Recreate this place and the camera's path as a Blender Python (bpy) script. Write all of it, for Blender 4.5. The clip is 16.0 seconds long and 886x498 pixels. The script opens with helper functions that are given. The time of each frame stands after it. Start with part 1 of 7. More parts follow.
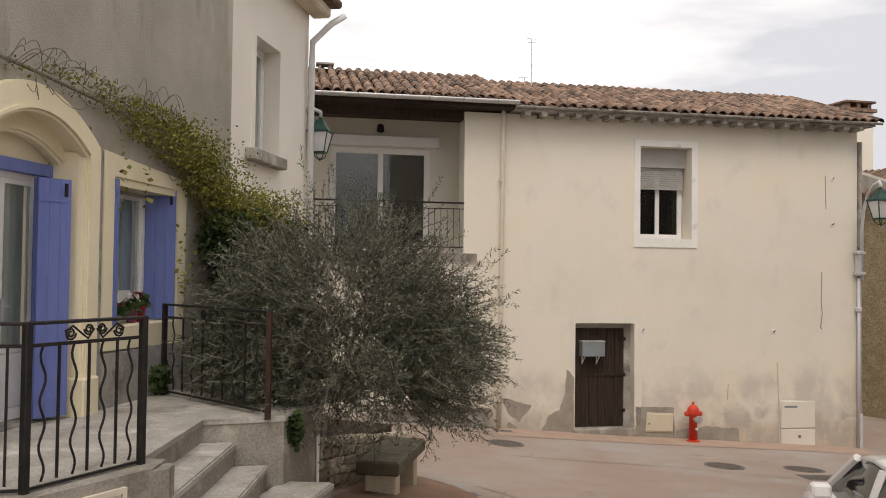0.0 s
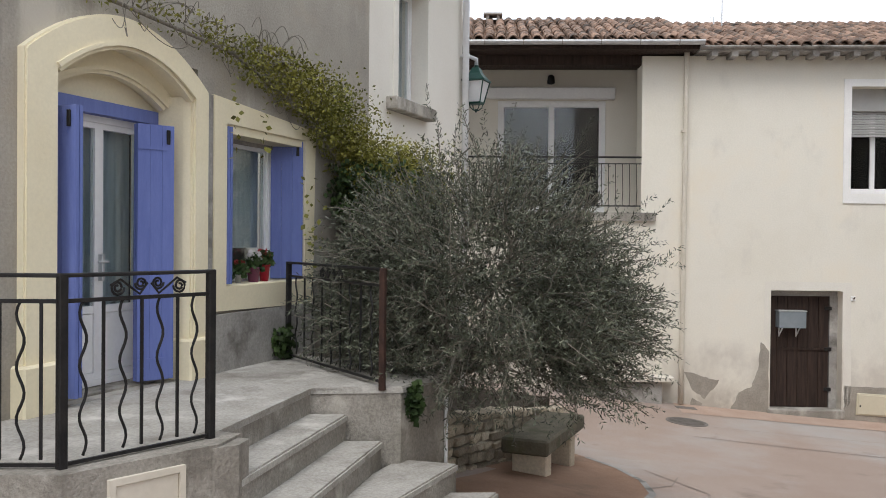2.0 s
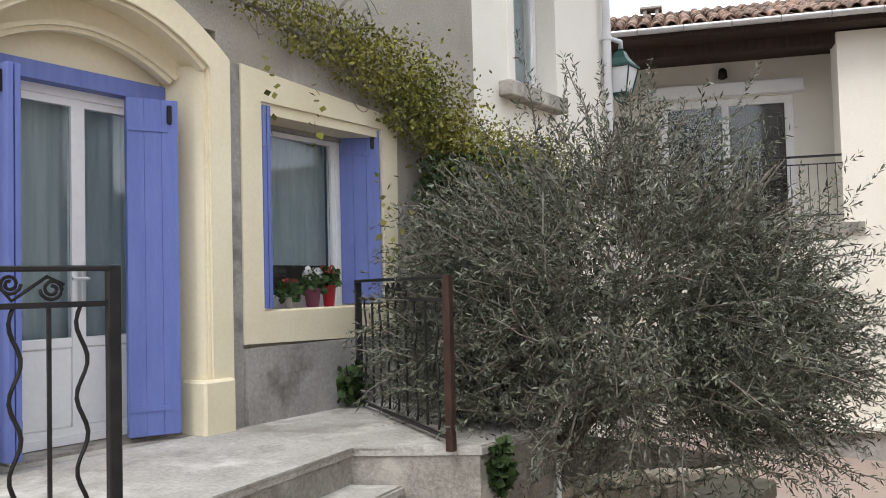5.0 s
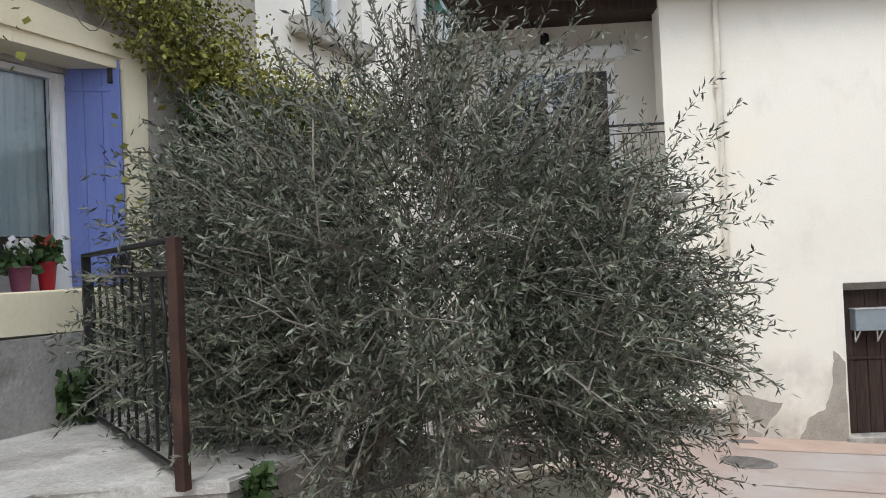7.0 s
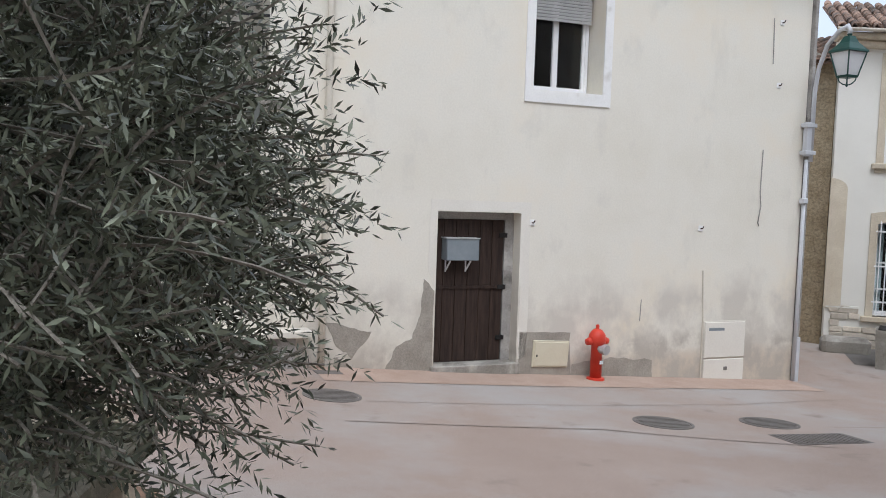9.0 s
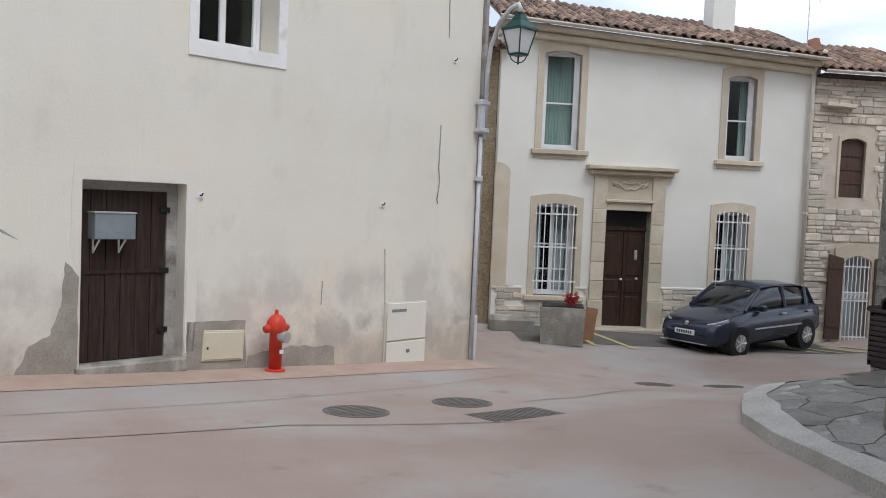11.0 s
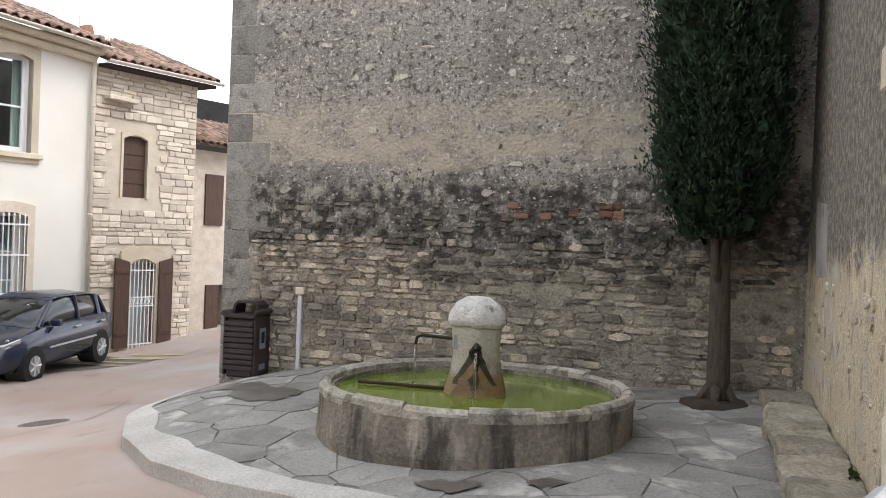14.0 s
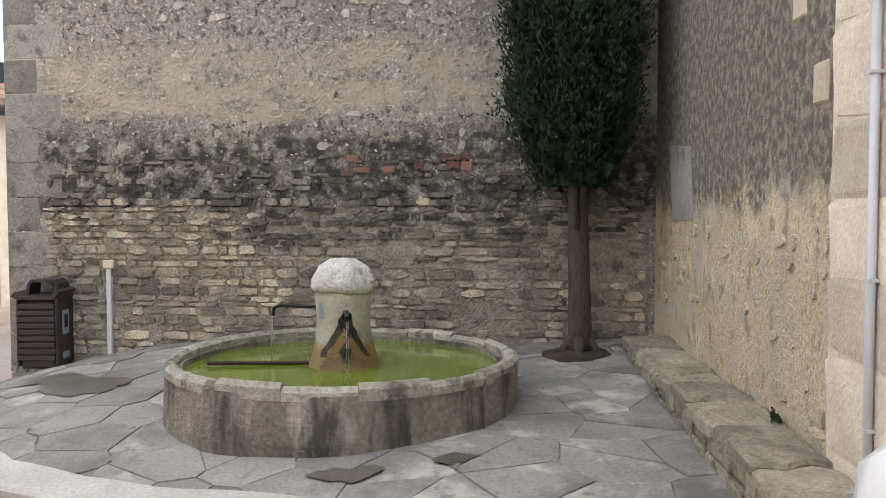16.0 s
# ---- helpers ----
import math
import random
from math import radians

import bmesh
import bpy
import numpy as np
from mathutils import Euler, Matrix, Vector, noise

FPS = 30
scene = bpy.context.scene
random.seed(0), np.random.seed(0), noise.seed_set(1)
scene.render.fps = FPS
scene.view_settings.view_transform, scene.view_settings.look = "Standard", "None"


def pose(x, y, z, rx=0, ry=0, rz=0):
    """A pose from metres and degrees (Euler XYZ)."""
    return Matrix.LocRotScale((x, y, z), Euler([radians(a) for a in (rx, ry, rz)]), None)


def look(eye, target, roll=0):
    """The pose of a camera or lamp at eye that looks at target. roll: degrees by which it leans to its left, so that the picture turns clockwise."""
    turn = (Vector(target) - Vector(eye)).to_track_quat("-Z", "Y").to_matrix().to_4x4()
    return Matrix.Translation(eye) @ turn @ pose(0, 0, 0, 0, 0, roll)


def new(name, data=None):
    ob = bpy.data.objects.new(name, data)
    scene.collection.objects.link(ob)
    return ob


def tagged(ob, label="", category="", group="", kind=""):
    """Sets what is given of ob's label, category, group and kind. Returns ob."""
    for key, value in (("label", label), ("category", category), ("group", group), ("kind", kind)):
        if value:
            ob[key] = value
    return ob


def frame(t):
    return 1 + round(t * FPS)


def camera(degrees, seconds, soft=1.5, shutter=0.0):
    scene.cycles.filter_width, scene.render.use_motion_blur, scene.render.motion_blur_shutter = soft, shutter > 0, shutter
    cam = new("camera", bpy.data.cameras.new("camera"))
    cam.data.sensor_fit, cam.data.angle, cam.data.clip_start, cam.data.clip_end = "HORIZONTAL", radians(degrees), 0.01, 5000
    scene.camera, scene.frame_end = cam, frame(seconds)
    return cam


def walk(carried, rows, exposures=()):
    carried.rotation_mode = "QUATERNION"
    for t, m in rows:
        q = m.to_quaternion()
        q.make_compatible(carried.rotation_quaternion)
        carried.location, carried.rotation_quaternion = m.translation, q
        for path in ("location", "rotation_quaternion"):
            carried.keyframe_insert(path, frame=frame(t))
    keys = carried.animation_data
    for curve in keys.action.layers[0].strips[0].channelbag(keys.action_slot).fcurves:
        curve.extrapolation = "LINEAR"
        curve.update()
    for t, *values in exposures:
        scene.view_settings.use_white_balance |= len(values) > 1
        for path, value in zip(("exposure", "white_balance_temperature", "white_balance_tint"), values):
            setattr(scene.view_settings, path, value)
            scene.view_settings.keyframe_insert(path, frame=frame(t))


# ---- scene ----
cam = camera(53.86, 16.0, soft=0.95)
PATH = [
    (0, (-7.039, -16.938, 3.262), (-6.503, -14.764, 3.322), 0.75),
    (0.5, (-6.853, -16.701, 3.252), (-6.475, -14.494, 3.324), 1.30),
    (1, (-6.683, -16.443, 3.238), (-6.417, -14.222, 3.358), 1.76),
    (1.5, (-6.500, -16.191, 3.201), (-6.347, -13.958, 3.269), 1.37),
    (2, (-6.341, -15.929, 3.146), (-6.301, -13.689, 3.118), 0.55),
    (2.5, (-6.227, -15.608, 3.136), (-6.305, -13.371, 3.051), 0.07),
    (3, (-6.125, -15.257, 3.048), (-6.324, -13.026, 2.992), -0.57),
    (3.5, (-6.021, -14.933, 2.998), (-6.343, -12.716, 2.972), -0.87),
    (3.7, (-5.973, -14.796, 2.993), (-6.346, -12.588, 2.975), -1.00),
    (5.8, (-5.763, -13.345, 2.795), (-6.199, -11.152, 2.932), -1.40),
    (6, (-5.761, -13.242, 2.832), (-6.129, -11.037, 2.965), -2.01),
    (6.5, (-5.652, -12.863, 2.765), (-5.885, -10.640, 2.916), -2.31),
    (7, (-5.678, -12.472, 2.759), (-5.680, -10.233, 2.801), -2.62),
    (7.5, (-5.695, -12.017, 2.746), (-5.452, -9.790, 2.736), -1.09),
    (8, (-5.369, -11.616, 2.703), (-4.895, -9.427, 2.672), 0.97),
    (8.5, (-5.379, -11.473, 2.644), (-4.668, -9.353, 2.530), 2.05),
    (9, (-5.163, -11.013, 2.520), (-4.202, -8.995, 2.372), 1.98),
    (9.5, (-4.895, -10.749, 2.379), (-3.744, -8.832, 2.239), 2.02),
    (9.7, (-4.897, -10.770, 2.324), (-3.672, -8.900, 2.186), 1.96),
    (11.8, (-4.256, -9.020, 2.140), (-2.373, -7.810, 2.046), 3.03),
    (12, (-4.158, -8.881, 2.152), (-2.222, -7.757, 2.067), 3.16),
    (12.5, (-3.892, -8.589, 2.099), (-1.842, -7.687, 2.046), 3.46),
    (13, (-3.658, -8.374, 2.034), (-1.500, -7.775, 2.013), 3.50),
    (13.5, (-3.345, -8.095, 1.999), (-1.111, -7.925, 1.990), 3.19),
    (14, (-3.218, -7.791, 1.991), (-0.992, -8.041, 1.968), 2.26),
    (14.5, (-2.956, -7.693, 1.967), (-0.773, -8.192, 1.943), 1.58),
    (15, (-2.741, -7.555, 1.930), (-0.596, -8.200, 1.904), 1.01),
    (15.5, (-2.581, -7.378, 1.940), (-0.466, -8.113, 1.871), 0.27),
    (16, (-2.404, -7.289, 1.927), (-0.315, -8.090, 1.816), -0.01),
]
EXPOSURES = [(0, -0.1, 7200, 14), (0.9, -0.1, 6350, 11), (1.5, -0.05, 6300, 10), (2.5, 0.4, 6200, 10), (3.5, 0.5, 6250, 11), (6, 0.7, 6200, 10), (7, 0.6, 5950, 9), (7.5, 0.55, 5900, 9), (9, 0.15, 5800, 10), (12, 0.0, 5900, 10), (12.5, 0.0, 5900, 10), (13, 0.0, 6000, 10), (13.5, 0.48, 6050, 10), (14, 0.92, 6300, 12), (14.5, 1.06, 6400, 13), (16, 1.12, 6450, 13)]
walk(cam, [(t, look(e, g, r)) for t, e, g, r in PATH], EXPOSURES)

# ---- light: a bright overcast sky, a wide soft sun ----
world = bpy.data.worlds.new("sky")
scene.world = world
world.use_nodes = True
wn, wl = world.node_tree.nodes, world.node_tree.links
wn.clear()
w_out = wn.new("ShaderNodeOutputWorld")
w_bg = wn.new("ShaderNodeBackground")
w_sky = wn.new("ShaderNodeTexSky")
w_sky.sky_type, w_sky.sun_disc = "NISHITA", False
w_sky.sun_elevation, w_sky.sun_rotation = radians(52), radians(200)
w_sky.air_density, w_sky.dust_density, w_sky.ozone_density = 1.0, 6.0, 1.0
w_tc = wn.new("ShaderNodeTexCoord")
w_noise = wn.new("ShaderNodeTexNoise")
w_noise.inputs["Scale"].default_value, w_noise.inputs["Detail"].default_value = 2.2, 5
w_map = wn.new("ShaderNodeMapping")
w_map.inputs["Scale"].default_value = (1, 1, 4)
w_ramp = wn.new("ShaderNodeValToRGB")
w_ramp.color_ramp.elements[0].position, w_ramp.color_ramp.elements[0].color = 0.40, (5.6, 6.0, 6.7, 1)
w_ramp.color_ramp.elements[1].position, w_ramp.color_ramp.elements[1].color = 0.60, (11.0, 11.1, 11.3, 1)
w_mix = wn.new("ShaderNodeMix")
w_mix.data_type = "RGBA"
w_mix.inputs["Factor"].default_value = 0.88
wl.new(w_tc.outputs["Generated"], w_map.inputs["Vector"])
wl.new(w_map.outputs["Vector"], w_noise.inputs["Vector"])
wl.new(w_noise.outputs["Fac"], w_ramp.inputs["Fac"])
wl.new(w_sky.outputs["Color"], w_mix.inputs["A"])
wl.new(w_ramp.outputs["Color"], w_mix.inputs["B"])
wl.new(w_mix.outputs["Result"], w_bg.inputs["Color"])
w_bg.inputs["Strength"].default_value = 0.145
wl.new(w_bg.outputs["Background"], w_out.inputs["Surface"])
sun_data = bpy.data.lights.new("sun", "SUN")
sun_data.energy, sun_data.angle, sun_data.color = 1.3, radians(25), (1.0, 0.96, 0.9)
sun = new("sun", sun_data)
sun.matrix_world = look((-8, -25, 40), (0, 0, 0))

# ---- helpers: the plan is drawn at S to 1 ----
S = 1.12
rnd = random.Random(7)


def material(name, colors, scale=3.0, rough=0.85, bump=0.25, fine=60.0, metal=0.0, stain=None, stretch=(1, 1, 1), vary=0.0, spots=None, spec=0.3, bands=(), grit=None, world_size=False):
    """colors: dark and light of the broad variation; stain: (color, scale, low, high) laid over it; vary: random per object; world_size: grain laid in metres of the place, for pieces that share a mesh."""
    grit = (0.35 if bump >= 0.25 else 0.1) if grit is None else grit
    m = bpy.data.materials.new(name)
    m.use_nodes = True
    n, l = m.node_tree.nodes, m.node_tree.links
    b = n["Principled BSDF"]
    b.inputs["Roughness"].default_value, b.inputs["Metallic"].default_value = rough, metal
    b.inputs["Specular IOR Level"].default_value = spec
    tc = n.new("ShaderNodeTexCoord")
    mp = n.new("ShaderNodeMapping")
    mp.inputs["Scale"].default_value = stretch
    if world_size:
        l.new(n.new("ShaderNodeNewGeometry").outputs["Position"], mp.inputs["Vector"])
    else:
        l.new(tc.outputs["Object"], mp.inputs["Vector"])
    if vary:
        rn = n.new("ShaderNodeObjectInfo")
        rm = n.new("ShaderNodeMath")
        rm.operation, rm.inputs[1].default_value = "MULTIPLY", 43.0
        l.new(rn.outputs["Random"], rm.inputs[0])
        l.new(rm.outputs[0], mp.inputs["Location"])

    def noise_tex(sc, detail=6, vec=None):
        t = n.new("ShaderNodeTexNoise")
        t.inputs["Scale"].default_value, t.inputs["Detail"].default_value, t.inputs["Roughness"].default_value = sc, detail, 0.62
        l.new(vec or mp.outputs["Vector"], t.inputs["Vector"])
        return t

    def ramp(src, lo, hi, c0, c1):
        r = n.new("ShaderNodeValToRGB")
        r.color_ramp.elements[0].position, r.color_ramp.elements[1].position = lo, hi
        r.color_ramp.elements[0].color, r.color_ramp.elements[1].color = (*c0, 1), (*c1, 1)
        l.new(src, r.inputs["Fac"])
        return r.outputs["Color"]

    def mix(fac, a, c, mode="MIX"):
        x = n.new("ShaderNodeMix")
        x.data_type, x.blend_type = "RGBA", mode
        for sock, val in (("Factor", fac), ("A", a), ("B", c)):
            if isinstance(val, (int, float)):
                x.inputs[sock].default_value = val
            elif isinstance(val, tuple):
                [q for q in x.inputs if q.name == sock and q.type == "RGBA"][0].default_value = (*val, 1)
            else:
                l.new(val, x.inputs[sock] if sock == "Factor" else [q for q in x.inputs if q.name == sock and q.type == "RGBA"][0])
        return [q for q in x.outputs if q.type == "RGBA"][0]

    broad = noise_tex(scale)
    col = ramp(broad.outputs["Fac"], 0.32, 0.68, colors[0], colors[1])
    grain = noise_tex(fine, 4)
    col = mix(grit, col, ramp(grain.outputs["Fac"], 0.3, 0.7, (0.45, 0.45, 0.45), (1.12, 1.12, 1.12)), "MULTIPLY")
    for st in (stain if isinstance(stain, list) else [stain] if stain else []):
        c, sc, lo, hi, *more = st
        vec = mp.outputs["Vector"]
        if more:
            m2 = n.new("ShaderNodeMapping")
            m2.inputs["Scale"].default_value = more[0]
            m2.inputs["Location"].default_value = (3.1 * sc, 1.7, 0.4)
            l.new(tc.outputs["Object"], m2.inputs["Vector"])
            vec = m2.outputs["Vector"]
        s_t = noise_tex(sc, 7, vec)
        col = mix(ramp(s_t.outputs["Fac"], lo, hi, (0, 0, 0), (1, 1, 1)), col, c)
    if spots:
        c, sc, size = spots
        v = n.new("ShaderNodeTexVoronoi")
        v.inputs["Scale"].default_value = sc
        l.new(mp.outputs["Vector"], v.inputs["Vector"])
        col = mix(ramp(v.outputs["Distance"], size * 0.6, size, (1, 1, 1), (0, 0, 0)), col, c)
    for c, z0, z1, soft_, sc, *torn in bands:
        squash, tear = torn if torn else ((1, 1, 1), 0)
        m3 = n.new("ShaderNodeMapping")
        m3.inputs["Scale"].default_value = squash
        where = n.new("ShaderNodeNewGeometry").outputs["Position"] if world_size else tc.outputs["Object"]
        l.new(where, m3.inputs["Vector"])
        sep = n.new("ShaderNodeSeparateXYZ")
        l.new(where, sep.inputs[0])
        wob = noise_tex(sc, 7, m3.outputs["Vector"])
        ad = n.new("ShaderNodeMath")
        ad.operation, ad.inputs[1].default_value = "MULTIPLY_ADD", 1.6 * soft_
        l.new(wob.outputs["Fac"], ad.inputs[0])
        l.new(sep.outputs["Z"], ad.inputs[2])
        f1 = n.new("ShaderNodeMapRange")
        f1.inputs["From Min"].default_value, f1.inputs["From Max"].default_value = z0 * S + 0.8 * soft_, z0 * S + 1.0 * soft_
        l.new(ad.outputs[0], f1.inputs["Value"])
        f2 = n.new("ShaderNodeMapRange")
        f2.inputs["From Min"].default_value, f2.inputs["From Max"].default_value = z1 * S + 0.7 * soft_, z1 * S + 1.2 * soft_
        f2.inputs["To Min"].default_value, f2.inputs["To Max"].default_value = 1, 0
        l.new(ad.outputs[0], f2.inputs["Value"])
        mu = n.new("ShaderNodeMath")
        mu.operation = "MULTIPLY"
        l.new(f1.outputs[0], mu.inputs[0])
        l.new(f2.outputs[0], mu.inputs[1])
        mo = n.new("ShaderNodeMath")
        mo.operation, mo.inputs[1].default_value = "MULTIPLY", 0.85
        l.new(mu.outputs[0], mo.inputs[0])
        if tear:
            gaps = noise_tex(tear, 7, m3.outputs["Vector"])
            l.new(ramp(gaps.outputs["Fac"], 0.40, 0.56, (0.12, 0.12, 0.12), (0.95, 0.95, 0.95)), mo.inputs[1])
        col = mix(mo.outputs[0], col, c)
    if vary:
        oi = n.new("ShaderNodeObjectInfo")
        ge = n.new("ShaderNodeNewGeometry")
        ad = n.new("ShaderNodeMath")
        ad.operation = "ADD"
        l.new(oi.outputs["Random"], ad.inputs[0])
        l.new(ge.outputs["Random Per Island"], ad.inputs[1])
        fr = n.new("ShaderNodeMath")
        fr.operation = "FRACT"
        l.new(ad.outputs[0], fr.inputs[0])
        col = mix(1.0, col, ramp(fr.outputs[0], 0.0, 1.0, (1 - vary,) * 3, (1 + vary * 0.6,) * 3), "MULTIPLY")
    l.new(col, b.inputs["Base Color"])
    if bump:
        bp = n.new("ShaderNodeBump")
        bp.inputs["Strength"].default_value, bp.inputs["Distance"].default_value = bump, 0.02
        ad = n.new("ShaderNodeMath")
        ad.operation = "ADD"
        l.new(grain.outputs["Fac"], ad.inputs[0])
        l.new(broad.outputs["Fac"], ad.inputs[1])
        l.new(ad.outputs[0], bp.inputs["Height"])
        l.new(bp.outputs["Normal"], b.inputs["Normal"])
    return m


def glass_material(name, tint, rough=0.03):
    m = bpy.data.materials.new(name)
    m.use_nodes = True
    b = m.node_tree.nodes["Principled BSDF"]
    b.inputs["Base Color"].default_value = (*tint, 1)
    b.inputs["Roughness"].default_value = rough
    b.inputs["Transmission Weight"].default_value = 1.0
    b.inputs["IOR"].default_value = 1.45
    return m


def thing(name, label, category, m=Matrix(), group="", kind=""):
    ob = new(name)
    ob.empty_display_size = 0.1
    ob.matrix_world = scaled(m)
    return tagged(ob, label, category, group, kind)


def scaled(m):
    m = m.copy()
    m.translation = m.translation * S
    return m


def mesh_of(name, bm, mat, smooth=False):
    for v in bm.verts:
        v.co *= S
    bmesh.ops.recalc_face_normals(bm, faces=bm.faces)
    me = bpy.data.meshes.new(name)
    bm.to_mesh(me)
    bm.free()
    me.materials.append(mat)
    if smooth:
        for p in me.polygons:
            p.use_smooth = True
    return me


def part(name, bm, mat, parent=None, label="", smooth=False, m=None, kind=""):
    ob = new(name, mesh_of(name, bm, mat, smooth))
    if parent is not None:
        ob.parent = parent
    if m is not None:
        ob.matrix_local = scaled(m)
    return tagged(ob, label, kind=kind)


def piece(name, me, parent, m, size=(1, 1, 1)):
    ob = new(name, me)
    ob.parent = parent
    ob.matrix_local = scaled(m) @ Matrix.Diagonal((*size, 1))
    return ob


def box(bm, x0, x1, y0, y1, z0, z1, bevel=0.0, m=None):
    vs = [bm.verts.new((x, y, z)) for z in (z0, z1) for x, y in ((x0, y0), (x1, y0), (x1, y1), (x0, y1))]
    fs = [bm.faces.new([vs[i] for i in q]) for q in ((3, 2, 1, 0), (4, 5, 6, 7), (0, 1, 5, 4), (1, 2, 6, 5), (2, 3, 7, 6), (3, 0, 4, 7))]
    if bevel:
        es = list({e for f in fs for e in f.edges})
        g = bmesh.ops.bevel(bm, geom=es, offset=bevel, segments=1, affect="EDGES", clamp_overlap=True)
        vs = list({v for f in g["faces"] for v in f.verts} | {v for v in vs if v.is_valid})
    if m is not None:
        bmesh.ops.transform(bm, matrix=m, verts=vs)
    return vs


def cube(x0, x1, y0, y1, z0, z1, bevel=0.0, m=None):
    bm = bmesh.new()
    box(bm, x0, x1, y0, y1, z0, z1, bevel, m)
    return bm


def prism(bm, pts, y0, y1):
    """A plate with the outline pts, (x, z), from y0 to y1."""
    a = [bm.verts.new((x, y0, z)) for x, z in pts]
    b = [bm.verts.new((x, y1, z)) for x, z in pts]
    bm.faces.new(a)
    bm.faces.new(b[::-1])
    k = len(pts)
    for i in range(k):
        bm.faces.new((a[i], b[i], b[(i + 1) % k], a[(i + 1) % k]))
    return bm


def slab(bm, pts, z0, z1):
    """A plate with the plan outline pts, (x, y)."""
    a = [bm.verts.new((x, y, z0)) for x, y in pts]
    b = [bm.verts.new((x, y, z1)) for x, y in pts]
    bm.faces.new(a[::-1])
    bm.faces.new(b)
    k = len(pts)
    for i in range(k):
        bm.faces.new((a[i], a[(i + 1) % k], b[(i + 1) % k], b[i]))
    return bm


def tube(bm, pts, r, seg=8, r1=None):
    pts = [Vector(p) for p in pts]
    rings = []
    up = Vector((0.31, 0.17, 0.93))
    for i, p in enumerate(pts):
        d = (pts[min(i + 1, len(pts) - 1)] - pts[max(i - 1, 0)]).normalized()
        u = d.cross(up)
        if u.length < 0.1:
            u = d.cross(Vector((1, 0, 0)))
        u.normalize()
        w = d.cross(u)
        rr = r if r1 is None else r + (r1 - r) * i / (len(pts) - 1)
        rings.append([bm.verts.new(p + (u * math.cos(a) + w * math.sin(a)) * rr) for a in (2 * math.pi * k / seg for k in range(seg))])
    for a, b in zip(rings, rings[1:]):
        for k in range(seg):
            bm.faces.new((a[k], a[(k + 1) % seg], b[(k + 1) % seg], b[k]))
    bm.faces.new(rings[0][::-1])
    bm.faces.new(rings[-1])
    return bm


def lathe(bm, profile, seg=24, wob=0.0, cx=0.0, cy=0.0):
    rings = []
    for r, z in profile:
        rings.append([bm.verts.new((cx + r * math.cos(a) * (1 + wob * noise.noise(Vector((math.cos(a) * 2, math.sin(a) * 2, z * 3)))),
                                    cy + r * math.sin(a) * (1 + wob * noise.noise(Vector((math.cos(a) * 2, math.sin(a) * 2, z * 3)))), z))
                      for a in (2 * math.pi * k / seg for k in range(seg))])
    for a, b in zip(rings, rings[1:]):
        for k in range(seg):
            bm.faces.new((a[k], a[(k + 1) % seg], b[(k + 1) % seg], b[k]))
    bm.faces.new(rings[0][::-1])
    bm.faces.new(rings[-1])
    return bm


def wall(x0, x1, z0, z1, thick, holes=()):
    """A wall in the plane y = 0, its front towards -y, with rectangular openings (x0, x1, z0, z1) right through it."""
    xs = sorted({x0, x1, *(h[0] for h in holes), *(h[1] for h in holes)})
    zs = sorted({z0, z1, *(h[2] for h in holes), *(h[3] for h in holes)})
    bm = bmesh.new()
    nx, nz = len(xs), len(zs)
    fr = [[bm.verts.new((x, 0, z)) for z in zs] for x in xs]
    bk = [[bm.verts.new((x, thick, z)) for z in zs] for x in xs]

    def solid(i, k):
        if i < 0 or k < 0 or i >= nx - 1 or k >= nz - 1:
            return False
        cx, cz = (xs[i] + xs[i + 1]) / 2, (zs[k] + zs[k + 1]) / 2
        return not any(h[0] < cx < h[1] and h[2] < cz < h[3] for h in holes)
    for i in range(nx - 1):
        for k in range(nz - 1):
            if not solid(i, k):
                continue
            bm.faces.new((fr[i][k], fr[i + 1][k], fr[i + 1][k + 1], fr[i][k + 1]))
            bm.faces.new((bk[i][k], bk[i][k + 1], bk[i + 1][k + 1], bk[i + 1][k]))
            if not solid(i - 1, k):
                bm.faces.new((fr[i][k], fr[i][k + 1], bk[i][k + 1], bk[i][k]))
            if not solid(i + 1, k):
                bm.faces.new((fr[i + 1][k], bk[i + 1][k], bk[i + 1][k + 1], fr[i + 1][k + 1]))
            if not solid(i, k - 1):
                bm.faces.new((fr[i][k], bk[i][k], bk[i + 1][k], fr[i + 1][k]))
            if not solid(i, k + 1):
                bm.faces.new((fr[i][k + 1], fr[i + 1][k + 1], bk[i + 1][k + 1], bk[i][k + 1]))
    return bm


# ---- frames of the facades: x along the wall to the right, y into it ----
FA = pose(-3.527, 1.454, 0, 0, 0, 67.59)
FB = pose(0.002, 0.027, 0, 0, 0, -3.655)
FC = pose(4.772, 5.596, 0, 0, 0, -40.45)
FF = pose(7.788, -4.119, 0, 0, 0, -117.87)
FR = pose(4.2, -10.9, 0, 0, 0, 156.0)


def ground_z(x, y):
    x, y = min(max(x, -12), 16), min(max(y, -19), 8)
    z = -0.022 - 0.0772 * x + 0.0134 * y + 0.00257 * x * x - 0.00394 * x * y + 0.00635 * y * y
    z += 0.17 * math.exp(-((x + 5.2) ** 2 + (y + 6.4) ** 2) / 4)
    z -= 0.19 * math.exp(-((x - 8) ** 2 + (y + 3.2) ** 2) / 9)
    z += 0.14 * math.exp(-((x - 10.5) ** 2 + (y - 1) ** 2) / 8)
    z += 0.32 * math.exp(-((x - 5.1) ** 2 + (y + 6.9) ** 2) / 7)
    z -= 0.2 * math.exp(-((x - 13.5) ** 2 + (y + 3) ** 2) / 6)
    return z


